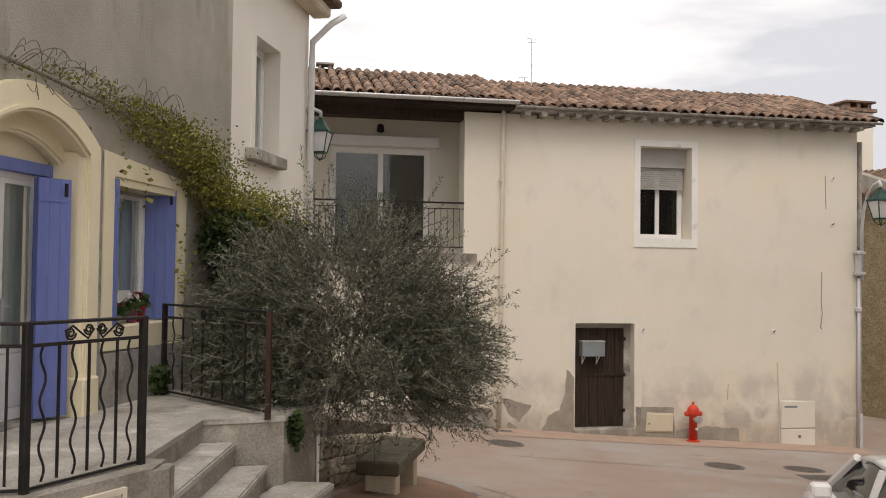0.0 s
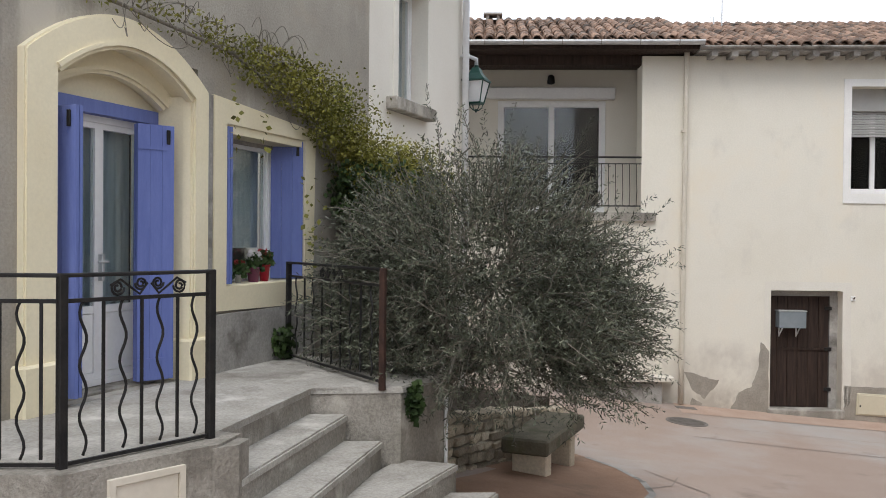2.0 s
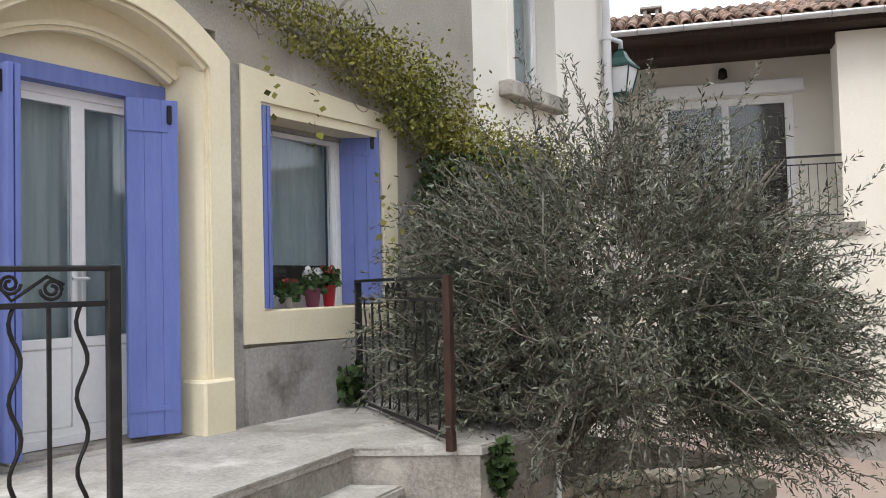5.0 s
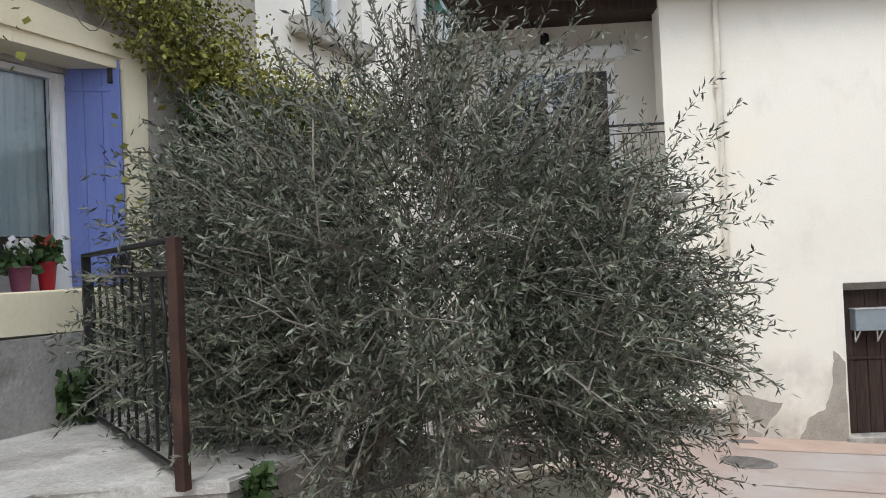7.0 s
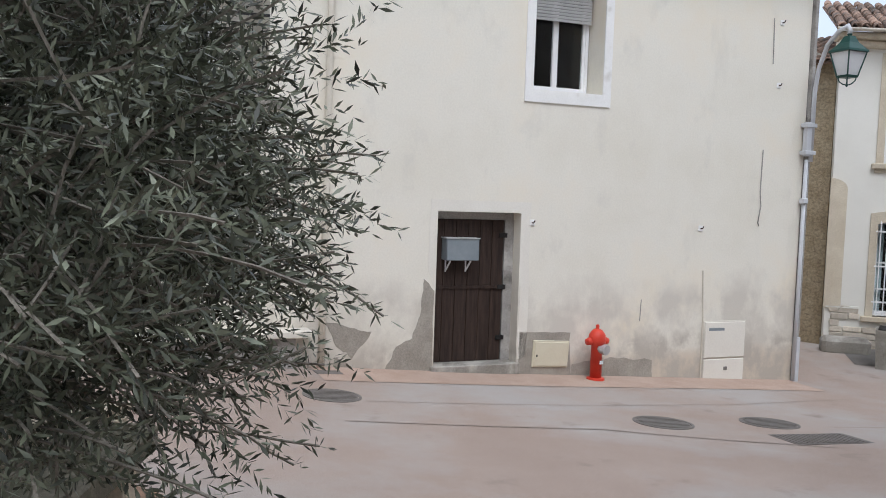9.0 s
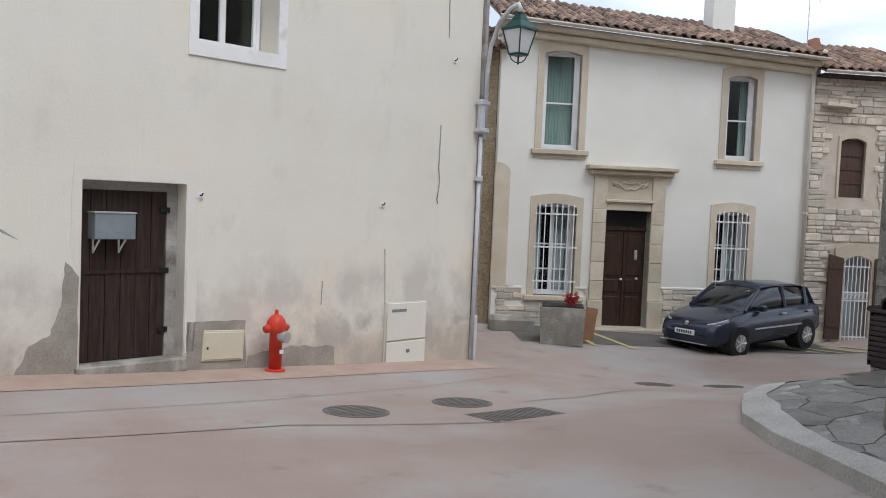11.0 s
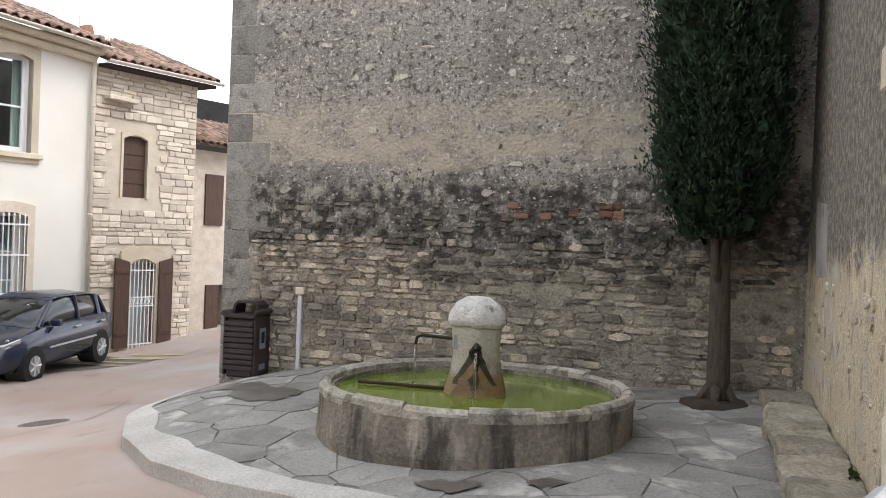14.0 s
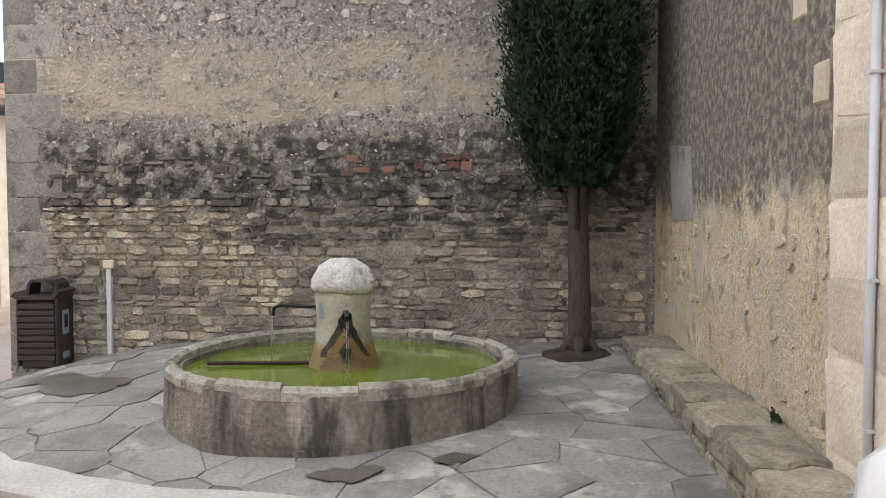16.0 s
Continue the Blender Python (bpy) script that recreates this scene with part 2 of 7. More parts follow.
# ---- materials ----
M_road = material("road_pink_asphalt", ((0.34, 0.26, 0.215), (0.41, 0.33, 0.28)), 0.35, 0.9, 0.35, 90, stain=[((0.38, 0.345, 0.32), 0.3, 0.45, 0.62), ((0.24, 0.19, 0.16), 1.3, 0.6, 0.75)])
M_cream = material("cream_render", ((0.74, 0.70, 0.60), (0.82, 0.79, 0.71)), 0.5, 0.92, 0.15, 35, stain=[((0.64, 0.61, 0.54), 1.7, 0.58, 0.8, (1, 1, 0.6)), ((0.76, 0.68, 0.54), 0.5, 0.5, 0.75), ((0.60, 0.57, 0.50), 0.9, 0.6, 0.85, (1, 1, 0.3))], bands=[((0.60, 0.56, 0.49), -0.8, 0.9, 0.9, 1.0, (1, 1, 0.7), 1.6), ((0.62, 0.53, 0.42), -0.7, 0.0, 0.35, 1.2), ((0.46, 0.42, 0.36), -0.8, 0.22, 0.6, 1.6, (1, 1, 0.8), 2.4)])
M_grey = material("grey_cement_render", ((0.31, 0.285, 0.245), (0.46, 0.43, 0.375)), 0.7, 0.95, 0.5, 50, stain=[((0.52, 0.485, 0.42), 1.3, 0.55, 0.68, (1, 1, 0.22)), ((0.18, 0.16, 0.14), 1.7, 0.53, 0.70, (1, 1, 0.2)), ((0.40, 0.35, 0.28), 0.8, 0.55, 0.7)])
M_surround = material("pale_yellow_surround", ((0.76, 0.68, 0.48), (0.82, 0.75, 0.56)), 1.0, 0.85, 0.12, 40)
M_white_render = material("off_white_render", ((0.72, 0.68, 0.60), (0.80, 0.77, 0.70)), 0.5, 0.92, 0.12, 40)
M_c_render = material("pale_grey_render", ((0.74, 0.72, 0.655), (0.81, 0.795, 0.735)), 0.6, 0.92, 0.1, 40)
M_limestone = material("limestone_dressing", ((0.58, 0.50, 0.38), (0.70, 0.63, 0.50)), 2.0, 0.9, 0.3, 40, vary=0.15)
M_fwall = material("weathered_render", ((0.42, 0.375, 0.33), (0.60, 0.55, 0.49)), 1.1, 0.96, 3.0, 26, grit=0.95, stain=[((0.60, 0.54, 0.43), 0.7, 0.56, 0.66, (1, 1, 2.4)), ((0.27, 0.25, 0.22), 1.3, 0.54, 0.7, (1, 1, 0.7)), ((0.14, 0.125, 0.11), 13.0, 0.54, 0.60), ((0.16, 0.145, 0.125), 34.0, 0.56, 0.62), ((0.74, 0.70, 0.62), 21.0, 0.575, 0.62), ((0.70, 0.65, 0.56), 7.0, 0.63, 0.66)], bands=[((0.55, 0.49, 0.385), 2.5, 3.05, 0.5, 1.1, (1, 1, 1.6), 2.2), ((0.055, 0.05, 0.045), 1.62, 2.32, 0.5, 1.5, (1, 1, 1), 5.0)])
M_rwall = material("ochre_render", ((0.55, 0.46, 0.31), (0.68, 0.59, 0.43)), 1.2, 0.96, 1.4, 30, grit=0.6, stain=[((0.44, 0.40, 0.33), 1.6, 0.54, 0.66, (1, 1, 0.5)), ((0.50, 0.465, 0.40), 2.6, 0.54, 0.60), ((0.66, 0.57, 0.40), 1.9, 0.57, 0.62), ((0.26, 0.225, 0.18), 4.0, 0.6, 0.66), ((0.34, 0.29, 0.22), 9.0, 0.56, 0.64, (1, 1, 0.55))], bands=[((0.30, 0.27, 0.225), 1.75, 12.0, 0.9, 1.5, (1.2, 1.2, 0.8), 0), ((0.13, 0.118, 0.10), 1.7, 12.0, 0.9, 1.5, (1.0, 1.0, 0.9), 16.0)])
M_stone = material("rubble_stone", ((0.40, 0.345, 0.255), (0.58, 0.515, 0.40)), 4.0, 0.95, 1.0, 45, vary=0.5, grit=0.6, stain=[((0.10, 0.09, 0.08), 3.0, 0.62, 0.8)], world_size=True)
M_mortar = material("lime_mortar", ((0.26, 0.22, 0.16), (0.36, 0.31, 0.23)), 3.0, 0.97, 0.7, 50)
M_dstone = material("pale_rubble_stone", ((0.62, 0.545, 0.445), (0.80, 0.725, 0.615)), 4.0, 0.95, 0.6, 45, vary=0.25, world_size=True)
M_concrete = material("worn_concrete", ((0.26, 0.24, 0.205), (0.38, 0.355, 0.315)), 2.0, 0.92, 0.6, 45, grit=0.6, stain=[((0.47, 0.44, 0.39), 2.2, 0.52, 0.66), ((0.15, 0.135, 0.115), 3.0, 0.54, 0.72, (1, 1, 0.4))])
M_tread = material("pale_worn_cement", ((0.36, 0.34, 0.305), (0.50, 0.48, 0.44)), 2.4, 0.92, 0.5, 45, grit=0.5, stain=[((0.60, 0.58, 0.54), 2.0, 0.54, 0.68), ((0.24, 0.22, 0.19), 3.2, 0.56, 0.72)])
M_plinth = material("bare_cement_plinth", ((0.30, 0.285, 0.265), (0.43, 0.41, 0.38)), 2.5, 0.95, 0.4, 40, stain=[((0.50, 0.48, 0.45), 1.8, 0.56, 0.68), ((0.14, 0.13, 0.115), 2.2, 0.52, 0.66)])
M_blue = material("blue_painted_wood", ((0.125, 0.165, 0.42), (0.16, 0.205, 0.48)), 3.0, 0.55, 0.08, 30, stretch=(6, 6, 1))
M_white = material("white_plastic", ((0.80, 0.80, 0.81), (0.86, 0.86, 0.86)), 3.0, 0.4, 0.02, 30)
M_tile = material("terracotta_tile", ((0.20, 0.12, 0.083), (0.35, 0.235, 0.168)), 5.0, 0.9, 0.5, 40, vary=0.5, stain=[((0.10, 0.085, 0.072), 3.5, 0.48, 0.64)])
M_zinc = material("zinc_metal", ((0.52, 0.53, 0.54), (0.64, 0.65, 0.66)), 3.0, 0.45, 0.05, 30, metal=0.6)
M_pipe = material("painted_downpipe", ((0.58, 0.53, 0.44), (0.68, 0.63, 0.54)), 3.0, 0.6, 0.05, 30)
M_iron = material("black_wrought_iron", ((0.012, 0.012, 0.013), (0.03, 0.028, 0.027)), 8.0, 0.5, 0.2, 60, metal=0.3)
M_rust = material("rusty_brown_steel", ((0.026, 0.014, 0.011), (0.06, 0.03, 0.021)), 8.0, 0.75, 0.2, 60)
M_darkwood = material("dark_brown_boards", ((0.022, 0.014, 0.011), (0.06, 0.037, 0.028)), 3.0, 0.75, 0.35, 30, stretch=(8, 8, 0.7))
M_brownshutter = material("brown_painted_shutter", ((0.07, 0.04, 0.03), (0.10, 0.062, 0.045)), 3.0, 0.6, 0.1, 30, stretch=(6, 6, 1))
# near-black: small black parts, and the painted shade of rooms behind openings
M_dark = material("unlit_rooms_and_black_parts", ((0.02, 0.02, 0.02), (0.035, 0.035, 0.035)), 2.0, 0.9, 0.0)
M_dmortar = material("pale_lime_mortar", ((0.56, 0.495, 0.40), (0.68, 0.61, 0.51)), 3.0, 0.97, 0.6, 45)
M_sidestone = material("ochre_rubble_wall", ((0.34, 0.27, 0.17), (0.50, 0.41, 0.28)), 3.0, 0.96, 1.2, 18, grit=0.8, stain=[((0.24, 0.19, 0.13), 7.0, 0.55, 0.65, (1, 1, 2.0))])
M_glass = glass_material("window_glass", (0.9, 0.95, 0.95))
M_curtain = material("pale_blue_curtain", ((0.40, 0.47, 0.50), (0.52, 0.58, 0.60)), 2.0, 0.9, 0.1, 30, stretch=(8, 8, 0.5))
M_pave = material("crazy_paving_stone", ((0.225, 0.217, 0.2), (0.33, 0.317, 0.29)), 1.2, 0.8, 0.5, 45, vary=0.12, grit=0.55, stain=[((0.46, 0.44, 0.395), 1.7, 0.54, 0.66), ((0.15, 0.14, 0.125), 1.5, 0.55, 0.68), ((0.20, 0.19, 0.165), 9.0, 0.58, 0.66)])

# ---- ground ----
def axis(lo, hi, fine_lo, fine_hi, step):
    a = [lo, (lo * 2 + fine_lo) / 3, (lo + fine_lo * 3) / 4]
    b = list(np.arange(fine_lo, fine_hi + 0.01, step))
    return a + [float(q) for q in b] + [(hi + fine_hi * 3) / 4, (hi * 2 + fine_hi) / 3, hi]


bm = bmesh.new()
gx, gy = axis(-900, 900, -13, 17, 0.25), axis(-900, 900, -20, 9, 0.25)
gv = [[bm.verts.new((x, y, ground_z(x, y))) for y in gy] for x in gx]
for i in range(len(gx) - 1):
    for k in range(len(gy) - 1):
        bm.faces.new((gv[i][k], gv[i + 1][k], gv[i + 1][k + 1], gv[i][k + 1]))
tagged(part("ground", bm, M_road, smooth=True), "pinkish worn asphalt street sloping down to the houses", "ground", kind="structure")


def structure(name, label, category, m=Matrix()):
    return thing(name, label, category, m, kind="structure")


# ---- house with the blue shutters ----
wall_a = structure("wall_west", "grey cement-rendered house front with pale yellow surrounds", "wall", FA)
EAVE_A = 6.54
DOOR = (-11.34, -10.02, 1.78, 4.02)
WIN = (-9.70, -8.53, 2.42, 3.67)
UWIN = (-6.51, -5.665, 4.32, 5.71)
part("render_grey", wall(-16, -7.22, 0.3, 8.2, 0.45, [DOOR, WIN]), M_grey, wall_a)
part("render_cream", wall(-7.22, -4.45, 0.3, 8.2, 0.45, [UWIN]), M_white_render, wall_a, "off-white rendered upper front")
part("side_wall", cube(-4.9, -4.45, 0.45, 6, 0.3, 8.2), M_white_render, wall_a)
part("eaves", cube(-7.22, -4.3, -0.28, 0.0, EAVE_A, EAVE_A + 0.16, 0.03), M_limestone, wall_a, "moulded stone eaves")
part("eaves_gutter", cube(-7.22, -4.2, -0.42, 0.0, EAVE_A + 0.16, EAVE_A + 0.28, 0.03), M_tile, wall_a)
# added near-black sheet, its colour stands for the unlit rooms
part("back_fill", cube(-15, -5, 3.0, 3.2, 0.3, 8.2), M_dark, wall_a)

# ---- house with the brown door ----
wall_b = structure("wall_north", "cream rendered house front with damp stains and bare patches", "wall", FB)
BDOOR = (0.0, 1.16, -0.0, 2.0)
BWIN = (1.25, 2.29, 3.6, 5.35)
part("render", wall(-1.4, 5.8, -1.2, 5.85, 0.5, [BDOOR, BWIN]), M_cream, wall_b)
part("corner_wall", cube(5.3, 5.8, 0.5, 7, -1.2, 5.85), M_cream, wall_b)
part("pillar", cube(-2.14, -1.4, 0.004, 0.5, -1.2, 5.85), M_cream, wall_b)
part("loggia_base", wall(-6.2, -2.14, -1.2, 3.2, 0.5, []), M_cream, wall_b)
part("loggia_back", wall(-6.2, -1.2, 3.0, 6.1, 0.3, [(-4.5, -2.55, 3.3, 5.32)]), M_white_render, wall_b, "shaded white loggia wall", m=pose(0, 1.35, 0))
part("loggia_side", cube(-1.9, -1.5, 0.5, 1.35, 3.1, 5.85), M_white_render, wall_b)
part("loggia_floor", cube(-6.2, -1.9, -0.06, 1.35, 3.12, 3.26), M_concrete, wall_b)

# added near-black back and floor: room shade as colour behind the openings
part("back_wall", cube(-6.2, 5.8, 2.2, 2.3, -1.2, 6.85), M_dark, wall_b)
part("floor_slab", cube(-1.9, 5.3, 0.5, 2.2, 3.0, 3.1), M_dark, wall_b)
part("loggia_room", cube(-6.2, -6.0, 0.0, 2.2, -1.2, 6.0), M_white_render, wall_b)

# ---- house across the lane ----
wall_c = structure("wall_east", "pale rendered village house front with limestone dressings", "wall", FC)
CW1, CW2 = (6.50, 7.24, 3.04, 4.94), (10.25, 10.86, 3.0, 4.68)
CG1, CG2 = (6.48, 7.28, 0.18, 1.98), (10.17, 10.85, 0.28, 1.96)
CDOOR = (7.87, 8.79, -0.45, 1.9)
part("render", wall(5.65, 12.0, -1.4, 5.05, 0.5, [CW1, CW2, CG1, CG2, CDOOR]), M_c_render, wall_c)
part("upper_render", prism(bmesh.new(), [(5.65, 5.05), (5.65, 5.45), (12.0, 5.06)], 0.0, 0.5), M_c_render, wall_c)
part("side_wall", cube(5.65, 6.1, 0.5, 9, -1.4, 5.25), M_sidestone, wall_c)
DWIN, DDOOR = (12.72, 13.27, 2.36, 3.55), (12.94, 13.55, -0.62, 1.12)
part("stone_front", wall(12.0, 14.46, -1.4, 4.75, 0.5, [DWIN, DDOOR]), M_dmortar, wall_c)
part("stone_side", cube(14.0, 14.46, 0.5, 7, -1.4, 4.75), M_dmortar, wall_c)
part("far_front", wall(14.46, 20, -1.6, 3.5, 0.5, [(15.0, 15.5, 1.9, 3.0), (15.1, 15.9, -0.8, 0.6)]), M_dstone, wall_c, m=pose(0, 0.3, 0))
# added near-black sheet, painted shade behind these windows and doors
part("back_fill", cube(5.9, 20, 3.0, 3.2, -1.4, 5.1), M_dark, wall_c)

# ---- fountain wall and the wall beside it ----
wall_f = structure("wall_fountain", "tall weathered rubble and render gable wall", "wall", FF)
part("render", wall(1.7, 7.75, -1.0, 9.0, 0.6), M_fwall, wall_f)
part("side_wall", cube(1.7, 2.3, 0.6, 8, -1.0, 9.0), M_fwall, wall_f)
wall_r = structure("wall_south", "weathered ochre rendered stone wall", "wall", FR)
part("render", wall(-0.6, 3.9, -1.0, 9.0, 0.6), M_rwall, wall_r)
part("ashlar_end", wall(3.9, 4.55, -1.0, 9.0, 0.6), M_dstone, wall_r, m=pose(0, -0.02, 0))
part("ashlar_return", cube(3.95, 4.55, 0.58, 6, -1.0, 9.0), M_dstone, wall_r)

part("cement_patch", prism(bmesh.new(), [(0.55, 2.2), (1.3, 2.14), (1.36, 1.62), (0.72, 1.6)], -0.006, 0.0), M_plinth, wall_r, "grey-green cement patch")
part("bared_stone", cube(3.36, 3.52, -0.012, 0.02, 2.58, 2.80, 0.01), M_limestone, wall_r)
part("bared_stone", cube(3.64, 3.80, -0.012, 0.02, 2.16, 2.34, 0.01), M_limestone, wall_r)

# ---- stone house behind the lane ----
lane = structure("wall_lane", "ochre rubble house wall along the back lane", "wall", pose(7.0, 10.0, 0, 0, 0, -74.5))
part("masonry", wall(0.0, 8.2, -1.2, 5.0, 0.5), M_sidestone, lane)
part("gable", prism(bmesh.new(), [(0.0, 5.0), (8.2, 5.0), (4.1, 6.6)], 0.0, 0.5), M_grey, lane)

# ---- the blue-shuttered house: surrounds, door, window ----
def ring(bm, outer, inner, y0, y1):
    """A band between two open outlines with as many points."""
    q = [[bm.verts.new((x, y, z)) for x, z in o] for o in (outer, inner) for y in (y0, y1)]
    for i in range(len(outer) - 1):
        for a, b in ((0, 2), (3, 1), (1, 0), (2, 3)):
            bm.faces.new((q[a][i], q[a][i + 1], q[b][i + 1], q[b][i]))
    for i in (0, len(outer) - 1):
        bm.faces.new((q[0][i], q[1][i], q[3][i], q[2][i]))
    return bm


def segment(x0, x1, zs, h, n=18):
    """A flat arch from x0 to x1, springing at zs and rising by h."""
    return [(x0 + (x1 - x0) * k / n, zs + h * (1 - (2 * k / n - 1) ** 2)) for k in range(n + 1)]


def flat_arch(x0, x1, zb, zs, h):
    return [(x0, zb)] + segment(x0, x1, zs, h) + [(x1, zb)]


bm = ring(bmesh.new(), flat_arch(-11.63, -9.96, 1.7, 3.86, 0.345), flat_arch(-11.385, -10.13, 1.7, 3.785, 0.235), -0.06, 0.13)
bmesh.ops.bevel(bm, geom=[e for e in bm.edges if all(v.co.y < -0.05 for v in e.verts)], offset=0.012, segments=2, affect="EDGES")
part("door_surround", bm, M_surround, wall_a, "pale yellow arched door surround")
bm = ring(bmesh.new(), segment(-11.385, -10.13, 3.80, 0.25), segment(-11.30, -10.215, 3.72, 0.16), 0.125, 0.40)
part("arch_reveal", bm, M_surround, wall_a)
for x0, x1, zs, h, y0, y1, w in ((-11.385, -10.13, 3.785, 0.235, -0.074, -0.056, 0.022), (-11.385, -10.13, 3.785, 0.235, -0.05, 0.0, -0.022), (-11.30, -10.215, 3.72, 0.16, 0.108, 0.128, 0.022), (-11.30, -10.215, 3.72, 0.16, 0.13, 0.18, -0.022)):
    bm = ring(bmesh.new(), segment(x0 - max(w, 0), x1 + max(w, 0), zs + max(w, 0), h), segment(x0 - min(w, 0), x1 + min(w, 0), zs + min(w, 0), h), y0, y1)
    part("arch_moulding", bm, M_surround, wall_a)
for x0, x1 in ((-11.67, -11.40), (-10.215, -9.99)):
    part("surround_plinth", cube(x0, x1, -0.10, 0.1, 1.7, 2.07, 0.014), M_surround, wall_a)
for jamb in ([(-11.40, -0.03), (-11.375, -0.03), (-11.32, 0.02), (-11.182, 0.22), (-11.182, 0.44), (-11.40, 0.44)], [(-10.11, -0.03), (-10.11, 0.44), (-10.218, 0.44), (-10.218, 0.22), (-10.165, 0.02), (-10.145, -0.03)]):
    part("splayed_jamb", slab(bmesh.new(), jamb, 1.7, 3.80), M_surround, wall_a)
part("tympanum", prism(bmesh.new(), [(-11.33, 3.64)] + segment(-11.33, -10.19, 3.72, 0.17) + [(-10.19, 3.64)], 0.24, 0.44), M_surround, wall_a)
bm = ring(bmesh.new(), [(-9.86, 2.24), (-9.86, 3.865), (-8.35, 3.76), (-8.385, 2.21), (-9.86, 2.24)], [(-9.70, 2.42), (-9.70, 3.67), (-8.53, 3.66), (-8.53, 2.42), (-9.70, 2.42)], -0.03, 0.3)
part("window_surround", bm, M_surround, wall_a, "pale yellow window surround")
part("cement_plinth", cube(-9.86, -8.37, -0.05, 0.0, 1.5, 2.215), M_plinth, wall_a, "bare grey cement plinth")
part("cement_joint", cube(-9.955, -9.862, -0.02, 0.0, 1.75, 3.86), M_plinth, wall_a)
bm = ring(bmesh.new(), [(-6.63, 4.28), (-6.63, 5.79), (-5.57, 5.79), (-5.57, 4.28), (-6.63, 4.28)], [(-6.51, 4.32), (-6.51, 5.71), (-5.665, 5.71), (-5.665, 4.32), (-6.51, 4.32)], -0.012, 0.0)
part("upper_window_band", bm, M_white_render, wall_a)


def casement(parent_m, name, label, x0, x1, z0, z1, y, mullions=1, bars=(), mat=None, curtain=None, low_panel=0.0, fr=0.045):
    """A window or glazed door: outer frame, one or two leaves with a pane each, what hangs behind."""
    w = structure(name, label, "window" if name.startswith("window") else "door", parent_m)
    mat = mat or M_white
    o = [(x0, z0), (x0, z1), (x1, z1), (x1, z0), (x0, z0)]
    i = [(x0 + fr, z0 + fr), (x0 + fr, z1 - fr), (x1 - fr, z1 - fr), (x1 - fr, z0 + fr), (x0 + fr, z0 + fr)]
    part("window_frame", ring(bmesh.new(), o, i, y, y + 0.06), mat, w)
    n = mullions + 1
    step = (x1 - x0 - 2 * fr) / n
    for k in range(n):
        a, b = x0 + fr + k * step, x0 + fr + (k + 1) * step
        c, d = z0 + fr, z1 - fr
        e = fr * 0.85
        lp = c + e + low_panel
        leaf = part("leaf", ring(bmesh.new(), [(a, c), (a, d), (b, d), (b, c), (a, c)], [(a + e, c + e), (a + e, d - e), (b - e, d - e), (b - e, c + e), (a + e, c + e)], y + 0.012, y + 0.055), mat, w)
        if low_panel:
            part("panel", cube(a + e, b - e, y + 0.02, y + 0.045, c + e, lp, 0.008), mat, leaf)
            part("rail", cube(a + e, b - e, y + 0.014, y + 0.05, lp, lp + 0.05, 0.004), mat, leaf)
            lp += 0.05
        for zb in bars:
            part("glazing_bar", cube(a + e, b - e, y + 0.014, y + 0.05, zb - 0.015, zb + 0.015), mat, leaf)
        g = part("pane", cube(a + e, b - e, y + 0.03, y + 0.036, lp, d - e), M_glass, leaf)
        g.visible_shadow = False
    if curtain:
        bm = bmesh.new()
        m = 40
        vs = [[bm.verts.new((x0 + fr + (x1 - x0 - 2 * fr) * k / m, y + 0.12 + 0.012 * math.sin(k * 1.7), z)) for z in (z0 + curtain[0], z1 - 0.03)] for k in range(m + 1)]
        for k in range(m):
            if len(curtain) > 2 and curtain[1] < k / m < curtain[2]:
                continue
            bm.faces.new((vs[k][0], vs[k + 1][0], vs[k + 1][1], vs[k][1]))
        part("curtain", bm, M_curtain, w, "hanging pale curtain", smooth=True)
    return w


door_1 = casement(FA, "door_1", "white glazed double door with curtains", -11.14, -10.26, 1.80, 3.60, 0.27, 1, curtain=(0.05,), low_panel=0.40)
bm = bmesh.new()
box(bm, -10.715, -10.690, 0.235, 0.275, 2.50, 2.68, 0.004)
tube(bm, [(-10.70, 0.25, 2.63), (-10.70, 0.20, 2.63), (-10.79, 0.20, 2.63)], 0.009, 6)
part("door_handle", bm, M_zinc, door_1, "brushed metal lever handle")
bm = bmesh.new()
box(bm, -11.18, -11.14, 0.19, 0.36, 1.79, 3.69)
box(bm, -10.26, -10.22, 0.19, 0.36, 1.79, 3.69)
box(bm, -11.14, -10.26, 0.19, 0.36, 3.60, 3.69)
part("blue_frame", bm, M_blue, door_1, "blue painted frame")
part("threshold", cube(-11.18, -10.22, 0.1, 0.4, 1.72, 1.795), M_concrete, door_1)


def shutter(hx, hy, width, angle, z0, z1, label):
    """A board shutter hinged at (hx, hy), swung out by the angle from the wall's line."""
    th = thing("window_shutter", label, "shutter", FA @ pose(hx, hy, 0, 0, 0, angle), group="blue shutters")
    n = 3
    for k in range(n):
        part("board", cube(width * k / n + 0.0005, width * (k + 1) / n - 0.0005, -0.014, 0.014, z0, z1, 0.0015), M_blue, th)
    for z in (z0 + 0.14, z1 - 0.16):
        part("batten", cube(0.02, width - 0.02, 0.014, 0.03, z - 0.035, z + 0.035, 0.004), M_blue, th)
        part("hinge", cube(0.0, width * 0.8, -0.02, -0.014, z - 0.013, z + 0.013), M_blue, th)
    part("latch", cube(width - 0.06, width - 0.035, -0.03, -0.014, z1 - 0.13, z1 - 0.03, 0.004), M_iron, th, "dark iron latch")
    return th


